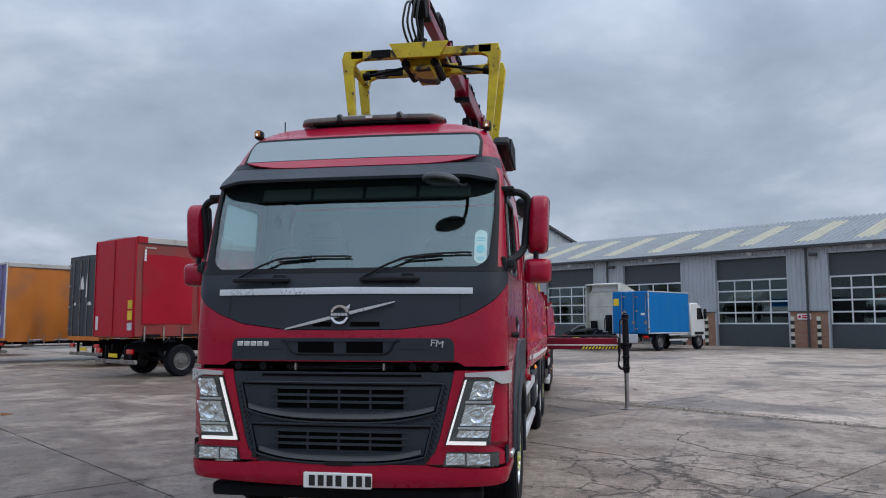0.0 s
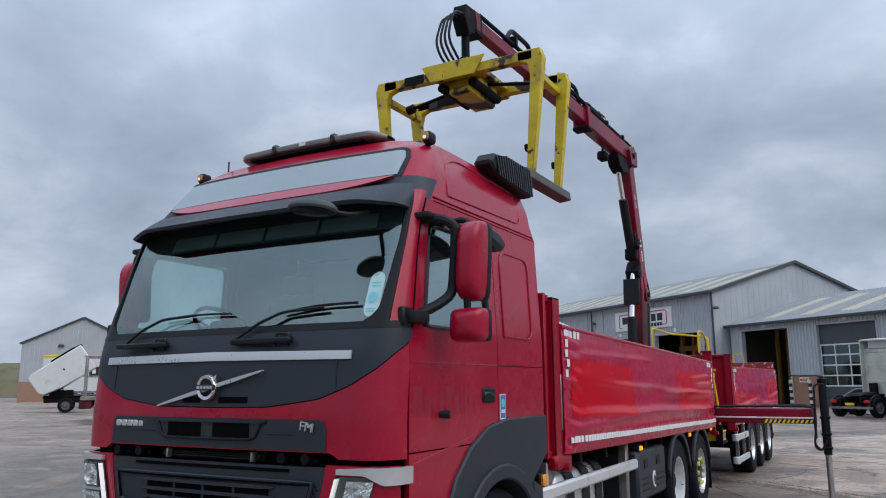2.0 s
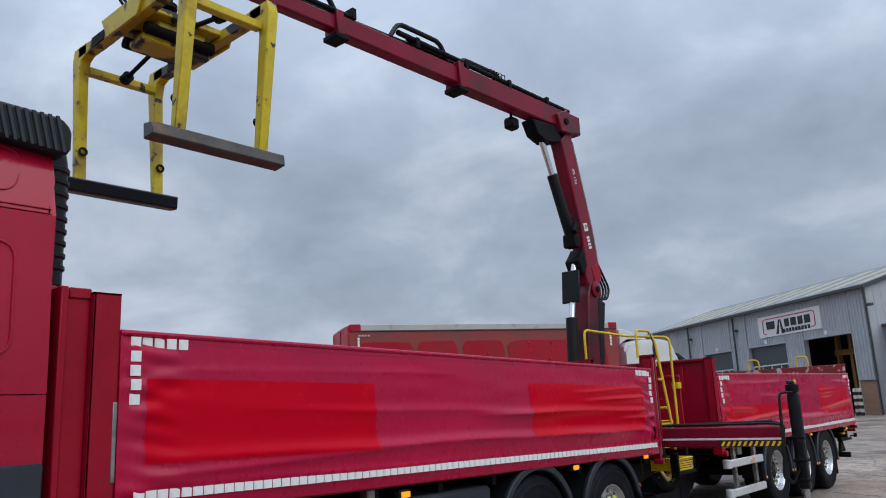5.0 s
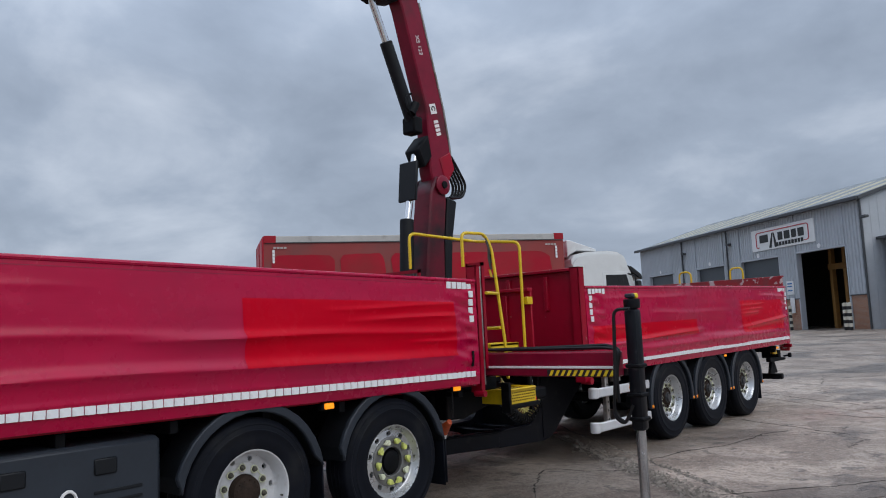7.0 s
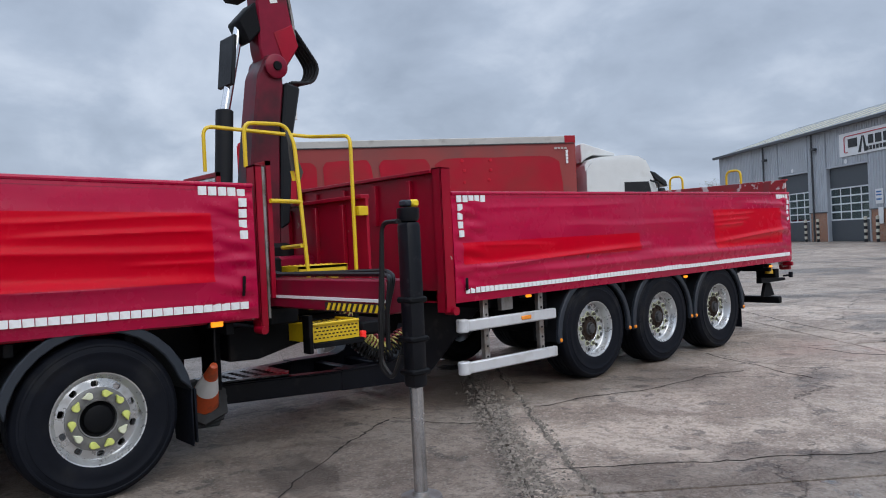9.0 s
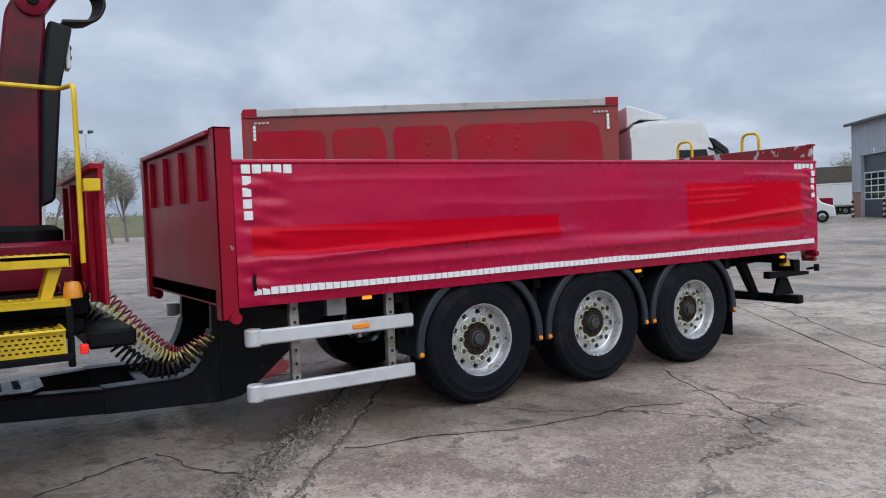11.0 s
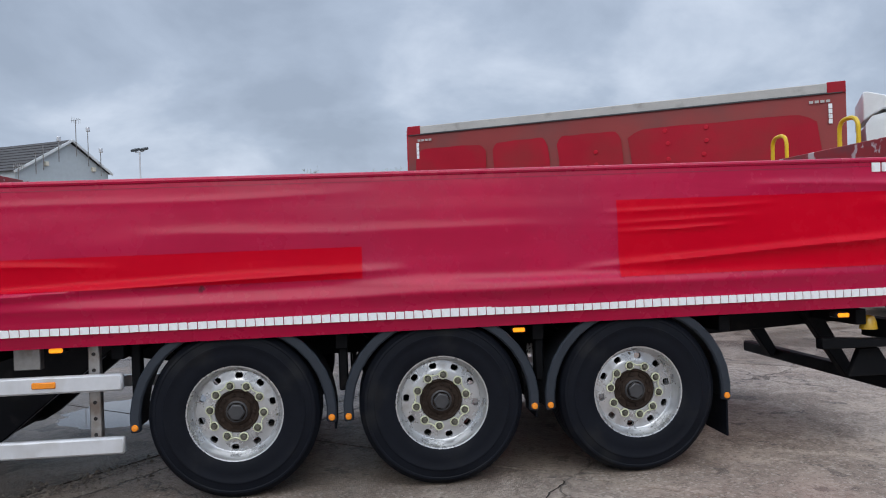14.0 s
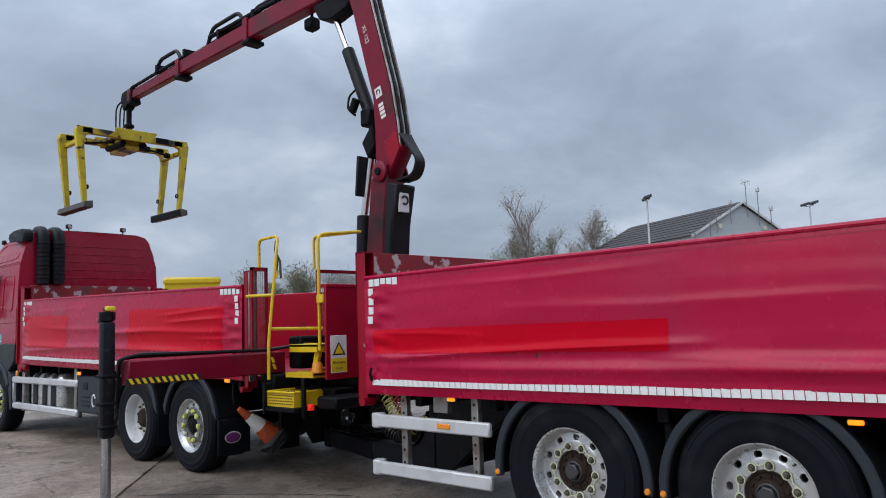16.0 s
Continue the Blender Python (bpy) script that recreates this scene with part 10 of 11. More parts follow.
for k in range(10):
    for q in (-1, 1):
        y = 1.2 + 0.95 * k
        bm = B(); box(bm, q * 1.262, q * 1.29, y, y + 0.70, 2.55, 3.35, 0.004); lb = part("side_bar", bm, INK, wt)
        bm = B(); box(bm, q * 1.285, q * 1.295, y + 0.22, y + 0.48, 2.78, 3.12); part("bar_eye", bm, PLATE, lb)
bm = B(); box(bm, 1.25, 1.28, 0.1, 11.9, 1.22, 1.36); box(bm, -1.28, -1.25, 0.1, 11.9, 1.22, 1.36); part("side_band", bm, PURPLE, wt)
running_gear(wt, [2.0, 3.3, 4.6], 12.0)
wc = thing("small_lorry", "white flatbed lorry cab between the parked trailers", "lorry", heading(-37.5, 35.5, 38))
bm = B(); box(bm, -1.2, 1.2, -4.0, 0.1, 0.95, 1.1, 0.01); part("load_bed", bm, DECK, wc)
simple_cab(wc, 0.2, 2.75, WHITE, 0.0, 1.9)
tc = thing("tilted_cab_lorry", "lorry chassis with its white cab tilted far forward for repair", "lorry", heading(-45.25, 30.32, 218))
bm = B(); box(bm, -0.5, 0.5, -6.5, 1.2, 0.65, 0.95, 0.02); part("chassis_rail", bm, CHASSIS, tc)
for q in (-1, 1):
    for y in (-4.6, -0.2):
        small_wheel(tc, q * 1.08, y, q == 1)
TILT = pose(0, 0.15, 2.75, -125)
bm = B(); prism(bm, [(-0.90, -1.85), (-0.90, 1.75), (-0.70, 1.98), (0.45, 1.98), (0.70, 1.75), (0.93, 0.55), (0.95, -1.85)], "x", -1.2, 1.2, 0.06, m=TILT); tcab = part("tilted_cab", bm, WHITE, tc)
bm = B(); prism(bm, [(0.72, 1.70), (0.95, 0.55), (0.98, 0.57), (0.76, 1.72)], "x", -1.05, 1.05, m=TILT); part("windscreen", bm, GLOSS_BLACK, tcab)
bm = B(); prism(bm, [(-0.93, -1.9), (-1.02, -1.2), (-1.0, 0.2), (-0.90, 0.3), (-0.90, -1.9)], "x", -1.15, 1.15, m=TILT); part("cab_rear_panel", bm, CHASSIS, tcab)
for q in (-1, 1):
    bm = B(); box(bm, q * 1.2, q * 1.215, -0.25, 0.72, -1.5, 0.55, 0.004, m=TILT); dr_ = part("door", bm, WHITE, tcab)
    bm = B(); box(bm, q * 1.212, q * 1.222, -0.1, 0.15, 0.9, 1.25, 0.004, m=TILT); part("side_locker", bm, GALV, tcab)
    bm = B(); box(bm, q * 1.212, q * 1.225, -0.12, 0.02, -0.2, -0.1, 0.004, m=TILT); part("door_handle", bm, GLOSS_BLACK, dr_)
bm = B(); cyl(bm, (0.7, -0.5, 0.9), (0.7, 0.6, 2.0), 0.04, seg=8); part("tilt_ram", bm, STEEL, tc)
bm = B(); box(bm, -0.4, 0.4, -0.6, 0.9, 0.9, 1.5, 0.08); part("engine", bm, CHASSIS, tc)

# blue box lorry and white tractor unit in front of the workshop
HB = math.degrees(math.atan2(0.614, 0.789))
bl = thing("box_lorry", "bright blue box lorry with a white cab by the workshop", "lorry", heading(5.2, 38.8, HB))
bm = B(); box(bm, -1.2, 1.2, 0.0, 4.3, 0.95, 3.35, 0.03); bx = part("box_body", bm, BLUE_BOX, bl)
for q in (-1, 1):
    for z in (0.97, 3.29):
        bm = B(); box(bm, q * 1.195, q * 1.215, 0.0, 4.3, z, z + 0.06, 0.006); part("box_trim", bm, GALV, bx)
    for k in range(4):
        bm = B(); box(bm, q * 1.198, q * 1.206, 0.03 + k * 1.06, 1.04 + k * 1.06, 1.06, 3.26, 0.004); part("side_sheet", bm, BLUE_BOX, bx)
    bm = B(); box(bm, q * 1.16, q * 1.205, -0.03, 0.03, 0.95, 3.35, 0.008); part("corner_post", bm, GALV, bx)
for k, (a, b) in enumerate(((-1.15, -0.42), (-0.38, 0.36), (0.40, 1.15))):
    bm = B(); box(bm, a, b, -0.05, 0.0, 1.02, 3.30, 0.015); d = part("rear_door", bm, BLUE_BOX, bx)
    bm = B(); cyl(bm, (b - 0.1, -0.07, 1.05), (b - 0.1, -0.07, 3.25), 0.016, seg=6); part("lock_rod", bm, STEEL, d)
    bm = B(); box(bm, b - 0.22, b - 0.04, -0.09, -0.05, 1.5, 1.68, 0.01); part("door_latch", bm, STEEL, d)
    for z in (1.2, 2.2, 3.0):
        bm = B(); box(bm, b - 0.02, b + 0.16, -0.075, -0.045, z, z + 0.07, 0.006); part("hinge", bm, STEEL, d)
bm = B(); box(bm, -1.08, -0.72, -0.056, -0.05, 2.55, 2.95); part("rear_label", bm, WARN_YELLOW, bx)
bm = B(); box(bm, 0.72, 0.96, -0.056, -0.05, 2.0, 2.12); part("rear_label", bm, PLATE, bx)
running_gear(bl, [1.1], 5.8, (2.0, 4.0))
bm = B(); box(bm, -0.9, 0.5, -0.10, -0.04, 0.45, 0.95, 0.02); part("tail_step", bm, GALV, bl)
simple_cab(bl, 4.45, 2.75, WHITE, 0.0, 1.7)
wtu = thing("tractor_unit", "white high-roof tractor unit without a trailer beside the blue lorry", "lorry", heading(2.2, 40.6, HB))
running_gear(wtu, [0.6, 1.95], 5.0)
bm = B(); box(bm, -0.5, 0.5, 0.6, 2.0, 1.0, 1.16, 0.05); prism(bm, [(0.3, 1.05), (1.9, 1.05), (1.5, 1.25), (0.5, 1.15)], "x", -0.45, 0.45, 0.02); part("fifth_wheel", bm, CHASSIS, wtu)
for q in (-1, 1):
    for y in (0.6, 1.95):
        bm = B(); tube(bm, [(q * 1.08, y + 0.56 * math.cos(radians(a)), 0.5 + 0.56 * math.sin(radians(a))) for a in range(10, 171, 20)], 0.06, 6, 0); part("mudguard", bm, BLACK_PLASTIC, wtu)
sleeper_cab(wtu, 2.9)
CREAM = material("cream_cab_back", (0.60, 0.60, 0.53), 0.45, vary=0.08, dirt=(0.42, 0.41, 0.36), dirt_scale=2.0, dirt_at=(0.45, 0.75))
bm = B(); box(bm, -1.21, 1.21, 2.86, 2.905, 1.0, 3.45, 0.02); cb_ = part("cab_back", bm, CREAM, wtu)
for x0, x1, z0, z1 in ((-1.1, -0.1, 1.75, 2.45), (0.1, 1.1, 1.75, 2.45), (-1.1, 1.1, 2.6, 3.3)):
    bm = B(); tube(bm, [(x0, 2.855, z0), (x0, 2.855, z1), (x1, 2.855, z1), (x1, 2.855, z0), (x0, 2.855, z0)], 0.02, 5, 0.1); part("pressed_panel", bm, CREAM, cb_)
for q in (-1, 1):
    bm = B(); prism(bm, [(2.55, 1.15), (2.60, 3.55), (2.95, 3.95), (3.0, 1.15)], "x", q * 1.19, q * 1.23, 0.01); part("side_deflector", bm, CREAM, wtu)
bm = B(); prism(bm, [(2.58, 3.88), (2.58, 3.97), (3.05, 4.02), (4.1, 3.68), (4.1, 3.62), (3.05, 3.93)], "x", -1.21, 1.21, 0.015); part("air_deflector", bm, CREAM, wtu)
for q in (-1, 1):
    bm = B(); prism(bm, [(2.60, 3.5), (2.60, 3.92), (3.05, 3.97), (4.0, 3.65), (4.0, 3.5)], "x", q * 1.17, q * 1.21, 0.01); part("deflector_side", bm, CREAM, wtu)
for q in (-1, 1):
    bm = B(); box(bm, q * 0.5, q * 0.9, 2.6, 2.85, 0.9, 1.7, 0.04); part("air_tank", bm, CHASSIS, wtu)
bm = B(); box(bm, 0.15, 1.0, 2.70, 2.86, 1.05, 2.05, 0.03); part("suzie_bracket", bm, CHASSIS, wtu)
for k in range(4):
    bm = B(); tube(bm, [(0.25 + 0.2 * k, 2.70, 1.95), (0.22 + 0.2 * k, 2.50, 1.75), (0.28 + 0.2 * k, 2.45, 1.35), (0.2 + 0.15 * k, 2.60, 1.10)], 0.022, 6, 0.08); part("air_hose", bm, HOSE, wtu)
# a tractor unit in the open workshop bay
ib = thing("tractor_unit", "white tractor unit parked inside the open workshop bay", "lorry", ROW @ Matrix.Translation((-1.6, 9.7, 0)))
running_gear(ib, [0.35], 2.4)
simple_cab(ib, 0.5, 3.6, CREAM, 0.0, 1.8)

# dark car in front of the workshop
car = thing("parked_car", "dark hatchback parked in front of the workshop", "car", heading(1.6, 45.5, HB + 60))
bm = B(); prism(bm, [(0.0, 0.35), (0.0, 0.95), (0.35, 1.05), (0.9, 1.42), (2.2, 1.45), (3.0, 1.02), (4.0, 0.88), (4.1, 0.35)], "x", -0.85, 0.85, 0.08); part("body", bm, material("dark_car_paint", (0.012, 0.014, 0.018), 0.2, coat=1.0), car)
for q in (-1, 1):
    bm = B(); prism(bm, [(0.55, 1.02), (1.0, 1.36), (2.15, 1.38), (2.75, 1.02)], "x", q * 0.845, q * 0.858, 0.004); part("side_window", bm, GLOSS_BLACK, car)
    for y in (0.75, 3.3):
        bm = B(); lathe(bm, [(0.18, -0.1), (0.31, -0.1), (0.31, 0.1), (0.18, 0.11), (0.0, 0.09)], Matrix.Translation((q * 0.78, y, 0.31)) @ (AXLE if q == 1 else Matrix.Rotation(radians(-90), 4, "Y")), 18); part("wheel", bm, RUBBER, car)
    bm = B(); box(bm, q * 0.55, q * 0.82, -0.02, 0.02, 0.75, 0.92, 0.01); part("tail_lamp", bm, RED_LENS, car)

# red tipper trailer, long white trailer and low red trailer across the yard
tp = thing("tipper_trailer", "red and white tipping trailer with a company panel", "trailer", pose(-39.0, 2.5, 0, 0, 0, -2))
bm = B(); prism(bm, [(-1.0, 1.6), (1.0, 1.6), (1.27, 2.9), (1.27, 3.1), (-1.27, 3.1), (-1.27, 2.9)], "y", 0.0, 8.6, 0.02); part("tipper_body", bm, WHITE, tp)
SHEET_RED = material("coral_sheet", (0.55, 0.06, 0.05), 0.5, vary=0.1)
bm = B(); box(bm, -1.3, 1.3, -0.1, 8.7, 3.05, 3.45, 0.05); box(bm, 1.22, 1.3, -0.1, 8.7, 2.75, 3.1, 0.01); part("roll_sheet", bm, SHEET_RED, tp)
bm = B(); box(bm, 1.22, 1.29, 5.2, 8.3, 1.75, 2.68, 0.01); pn = part("company_panel", bm, PLATE, tp)
for k in range(6):
    bm = B(); box(bm, 1.29, 1.30, 5.7 + 0.38 * k, 6.0 + 0.38 * k, 2.22, 2.5); part("panel_bar", bm, INK, pn)
bm = B(); box(bm, 1.29, 1.30, 6.3, 7.9, 1.92, 2.08); part("panel_bar", bm, INK, pn)
bm = B(); box(bm, -0.5, 0.5, 0, 10.5, 1.0, 1.5, 0.02); box(bm, -1.0, 1.0, 0.2, 8.0, 1.42, 1.62, 0.01); part("chassis_rail", bm, SHEET_RED, tp)
running_gear(tp, [1.5, 2.8, 4.1], 10.5)
bm = B(); prism(bm, [(-0.9, 1.7), (0.9, 1.7), (1.1, 3.0), (-1.1, 3.0)], "y", 8.6, 10.6, 0.05); part("front_hopper", bm, GALV, tp)
lw = thing("white_box_trailer", "long white box trailer standing at the far bank", "trailer", pose(-66.0, 96.0, 0, 0, 0, -62))
curtain_body(lw, 30.0, 1.2, 4.0, WHITE, WHITE, WHITE, 0.0, 1.0, name="side_panel")
running_gear(lw, [4.0, 5.3, 18.0, 19.3, 22.0], 30.0)
lt = thing("low_trailer", "low red dropside trailer with pale bars on its side", "trailer", pose(-49.4, 77.6, 0, 0, 0, -58))
bm = B(); box(bm, -1.25, 1.25, 0, 13.0, 1.15, 2.05, 0.02); part("side_board", bm, BODY_RED, lt)
for y in (0.5, 1.1, 6.5):
    bm = B(); box(bm, 1.252, 1.262, y, y + 0.5, 1.65, 1.78); part("side_bar", bm, PLATE, lt)
bm = B(); box(bm, 1.252, 1.262, 0.1, 12.9, 1.22, 1.27); part("side_stripe", bm, PLATE, lt)
running_gear(lt, [2.4, 4.0, 5.6], 13.0)
op = thing("open_trailer", "open-sided trailer with weathered orange inner panels and a navy stripe", "trailer", heading(-36.1, 52.1, -14.6))
for z0, z1 in ((1.0, 1.14), (3.92, 4.06)):
    bm = B(); box(bm, -1.25, 1.25, 0, 10.3, z0, z1, 0.02); part("deck" if z0 < 2 else "roof_sheet", bm, CHASSIS if z0 < 2 else RAIL_GREY, op)
for k in range(8):
    bm = B(); box(bm, -1.22, -1.16, 0.15 + 1.26 * k, 1.37 + 1.26 * k, 1.14, 3.90, 0.012); part("inner_panel", bm, ORANGE_SHEET, op)
bm = B(); box(bm, -1.155, -1.14, 0.1, 10.2, 2.50, 2.85); part("stripe", bm, NAVY, op)
for y in (0.0, 10.18):
    for x in (-1.2, 1.0):
        bm = B(); box(bm, x, x + 0.22, y, y + 0.12, 1.14, 3.92, 0.01); part("end_post", bm, RAIL_GREY, op)
bm = B(); box(bm, -1.2, 1.1, 10.2, 10.26, 1.14, 3.92); part("bulkhead", bm, ORANGE_SHEET, op)
bm = B(); box(bm, 1.20, 1.27, 0, 10.3, 0.95, 1.12, 0.01); part("side_rave", bm, REAR_RED, op)
running_gear(op, [1.4, 2.7, 4.0], 10.3)
ft = thing("tractor_unit", "white tractor unit parked in front of the far bank", "lorry", heading(-47.1, 72.1, 138.2))
running_gear(ft, [-2.6, -1.3], 0.0)
bm = B(); box(bm, -0.5, 0.5, -3.4, 0.3, 0.75, 1.0, 0.02); part("chassis_rail", bm, CHASSIS, ft)
sleeper_cab(ft, 0.0)
bm = B(); box(bm, -0.95, 0.95, 2.24, 2.29, 1.0, 1.75, 0.03); part("grille", bm, BLACK_PLASTIC, ft)
bm = B(); box(bm, -1.2, 1.2, 2.24, 2.32, 0.40, 0.60, 0.03); part("lower_bumper", bm, LABEL_BLUE, ft)
wv = thing("van", "white van parked beyond the low trailer", "van", pose(-33.0, 66.0, 0, 0, 0, -58))
bm = B(); prism(bm, [(0, 0.4), (0, 2.5), (3.4, 2.55), (4.1, 1.6), (5.0, 1.3), (5.1, 0.4)], "x", -0.95, 0.95, 0.1); part("body", bm, WHITE, wv)
for q in (-1, 1):
    for y in (1.0, 4.1):
        small_wheel(wv, q * 0.86, y, q == 1)
yt = thing("yellow_tipper", "yellow-topped tipper body beyond the lorry", "tipper", pose(-12.4, -17.0, 0, 0, 0, 151))
bm = B(); box(bm, -1.25, 1.25, 0, 8.0, 1.4, 3.9, 0.03); box(bm, -1.3, 1.3, -0.1, 8.1, 3.85, 4.2, 0.1); part("tipper_body", bm, RAIL_YELLOW, yt)
running_gear(yt, [1.2, 2.5], 8.0)

# ---- trees, bank, lamp posts ----
BARK = material("grey_bark", (0.22, 0.20, 0.18), 0.85, vary=0.3, scale=6)
LEAF = material("sparse_spring_leaf", (0.17, 0.175, 0.095), 0.7, vary=0.3, island=0.4)
TWIG = material("brown_twigs", (0.30, 0.265, 0.23), 0.85, vary=0.3, island=0.35)
GRASS = material("rough_grass", (0.10, 0.105, 0.045), 0.9, vary=0.4, scale=0.4, fine=3, dirt=(0.15, 0.12, 0.07), dirt_scale=0.2, dirt_at=(0.4, 0.65))


def tree(name, x, y, h, spread, seed, leaf, label, density=900):
    rnd = random.Random(seed)
    t = thing(name, label, "tree", pose(x, y, 0), "trees beyond the yard")
    bm, tips = B(), []
    def limb(p, d, length, r, level):
        pts, q, dd = [p], Vector(p), Vector(d)
        n = 5
        for k in range(n):
            dd = (dd + Vector((rnd.uniform(-1, 1), rnd.uniform(-1, 1), rnd.uniform(-0.2, 0.5))) * 0.18).normalized()
            q = q + dd * length / n
            pts.append(q.copy())
        rings = []
        seg = 6 if level < 2 else 4
        for k, c in enumerate(pts):
            rr = r * (1 - 0.75 * k / n)
            u = dd.orthogonal().normalized(); w = dd.cross(u)
            rings.append([bm.verts.new(c + rr * (math.cos(2 * math.pi * j / seg) * u + math.sin(2 * math.pi * j / seg) * w)) for j in range(seg)])
        for a, b in zip(rings, rings[1:]):
            for j in range(seg):
                bm.faces.new((a[j], a[(j + 1) % seg], b[(j + 1) % seg], b[j]))
        if level >= 2:
            tips.extend(pts[1:])
        if level < 3:
            for k in range(7 if level == 0 else 5):
                s = rnd.uniform(0.3, 1.0)
                i = min(n - 1, int(s * n))
                base = pts[i].lerp(pts[i + 1], s * n - i if s < 1 else 1.0)
                side = Vector((rnd.uniform(-1, 1), rnd.uniform(-1, 1), rnd.uniform(0.25, 1.1))).normalized()
                limb(base, (dd * 0.7 + side * spread).normalized(), length * rnd.uniform(0.42, 0.62), r * 0.45, level + 1)
    limb(Vector((0, 0, -0.2)), Vector((0, 0, 1)), h * 0.62, h * 0.022, 0)
    part("trunk", bm, BARK, t)
    vs, fs = [], []
    for k in range(density):
        c = rnd.choice(tips) + Vector((rnd.gauss(0, 0.35), rnd.gauss(0, 0.35), rnd.gauss(0, 0.35)))
        a, b = Vector((rnd.uniform(-1, 1), rnd.uniform(-1, 1), rnd.uniform(-0.2, 1))).normalized(), Vector((rnd.uniform(-1, 1), rnd.uniform(-1, 1), rnd.uniform(-1, 1))).normalized()
        ln, wd = rnd.uniform(0.2, 0.75), rnd.uniform(0.008, 0.03) if density > 5000 else rnd.uniform(0.015, 0.05)
        i = len(vs)
        vs += [c - b * wd, c + a * ln * 0.5 - b * wd * 0.5, c + a * ln, c + a * ln * 0.5 + b * wd]
        fs.append((i, i + 1, i + 2, i + 3))
    me = bpy.data.meshes.new("crown"); me.from_pydata(vs, [], fs); me.materials.append(leaf)
    part("crown", me, None, t, kind="stuff")
    return t


def along(eye, at, far):
    d = Vector((at[0] - eye[0], at[1] - eye[1])).normalized()
    return eye[0] + d.x * far, eye[1] + d.y * far


E16 = (5.66, 16.2)
for k, (at, far, h) in enumerate((((-57.2, -33.2), 92, 13.0), ((-58.9, -31.0), 92, 16.5), ((-60.0, -29.4), 94, 14.0), ((-61.4, -27.3), 92, 14.5), ((-62.2, -26.2), 94, 12.5), ((-55.4, -35.5), 95, 11.5), ((-42.5, -47.6), 70, 10.5), ((-44.5, -46.2), 72, 9.5), ((-40.5, -49.0), 75, 9.0), ((-47.5, -44.0), 80, 9.5), ((-37.0, -51.5), 85, 10.0), ((-33.5, -53.6), 90, 10.0))):
    x, y = along(E16, at, far)
    tree("birch_tree" if k < 5 else "tree", x, y, h if k < 5 else h * 0.72, 0.75, 40 + k, TWIG if k % 2 else LEAF, "nearly bare birch tree with fine drooping twigs" if k < 5 else "bare spring tree with first leaves", 9000 if k < 5 else 3600)
for k in range(11):
    tree("tree", -97 + (k * 37 % 11), 2.0 + 2.7 * k, 9.6 + 0.5 * (k * 7 % 4), 0.8, 70 + k, LEAF if k % 3 else TWIG, "bushy spring tree with thin green leaves at the yard edge", 4200)
for k in range(5):
    tree("tree", -66.0 + 9 * k, 118.0 + 3 * k, 9.0, 0.9, 90 + k, LEAF, "spring tree on the far bank", 1500)
tree("tree", -140, 95, 11, 0.8, 99, TWIG, "bare tree on the far bank", 1500)
tree("tree", -133, 90, 10, 0.8, 98, TWIG, "bare tree on the far bank", 1500)

# grassed bank with a dark wall on top, closing the far side of the yard
bm = B()
def bank(u, v):
    a = radians(205 - 235 * u)
    r = 150 + 18 * v + 4 * noise.noise(Vector((u * 20, 0, 3)))
    return (r * math.cos(a), 30 + r * math.sin(a), 4.2 * (1 + 0.6 * math.exp(-((205 - 235 * u - 158) / 7) ** 2)) * (v ** 0.7) + 0.5 * noise.noise(Vector((u * 60, v * 3, 0))) * v - 0.05)
sheet(bm, bank, 220, 8)
solid("grass_bank", bm, GRASS, "rough green and brown grass bank round the yard", "bank", kind="structure")
WALL_A, WALL_B = Vector((-88.0, 93.0, 0)), Vector((-20.0, 136.0, 0))
bm = B()
sheet(bm, lambda u, v: WALL_A.lerp(WALL_B, u) + Vector((0, 0, 3.4 + 3.2 * v)), 24, 1, 0.5)
solid("retaining_wall", bm, material("dark_brown_wall", (0.09, 0.075, 0.065), 0.85, vary=0.35, scale=0.5, fine=3), "dark stained retaining wall on the bank", "wall", kind="structure")
bm = B()
sheet(bm, lambda u, v: WALL_A.lerp(WALL_B, u) + Vector((0.53, -0.85, 0)) * (11 * (1 - v)) + Vector((0, 0, -0.05 + 3.7 * v + 0.4 * noise.noise(Vector((u * 30, v * 4, 1))) * v * (1 - v) * 4)), 60, 8)
solid("grass_slope", bm, GRASS, "rough grass slope below the retaining wall", "bank", kind="structure")
bm = B()
rnd = random.Random(5)
vs, fs = [], []
for k in range(30000):
    a = radians(rnd.uniform(-40, 215))
    r = rnd.uniform(166, 190)
    x, y = r * math.cos(a), 30 + r * math.sin(a)
    z = 4.0 + abs(rnd.gauss(0, 1.2)) * (0.6 + noise.noise(Vector((a * 9, 0, 0))))
    s = rnd.uniform(0.15, 0.5)
    b = Vector((rnd.uniform(-1, 1), rnd.uniform(-1, 1), rnd.uniform(-1, 1))) * s
    c = Vector((rnd.uniform(-1, 1), rnd.uniform(-1, 1), rnd.uniform(-1, 1))) * s
    i = len(vs); p = Vector((x, y, z))
    vs += [p - b, p + c, p + b * 0.8]
    fs.append((i, i + 1, i + 2))
me = bpy.data.meshes.new("hedge"); me.from_pydata(vs, [], fs); me.materials.append(LEAF)
bm.free()
solid("hedge", me, None, "scrubby hedge along the far bank", "hedge", kind="stuff")


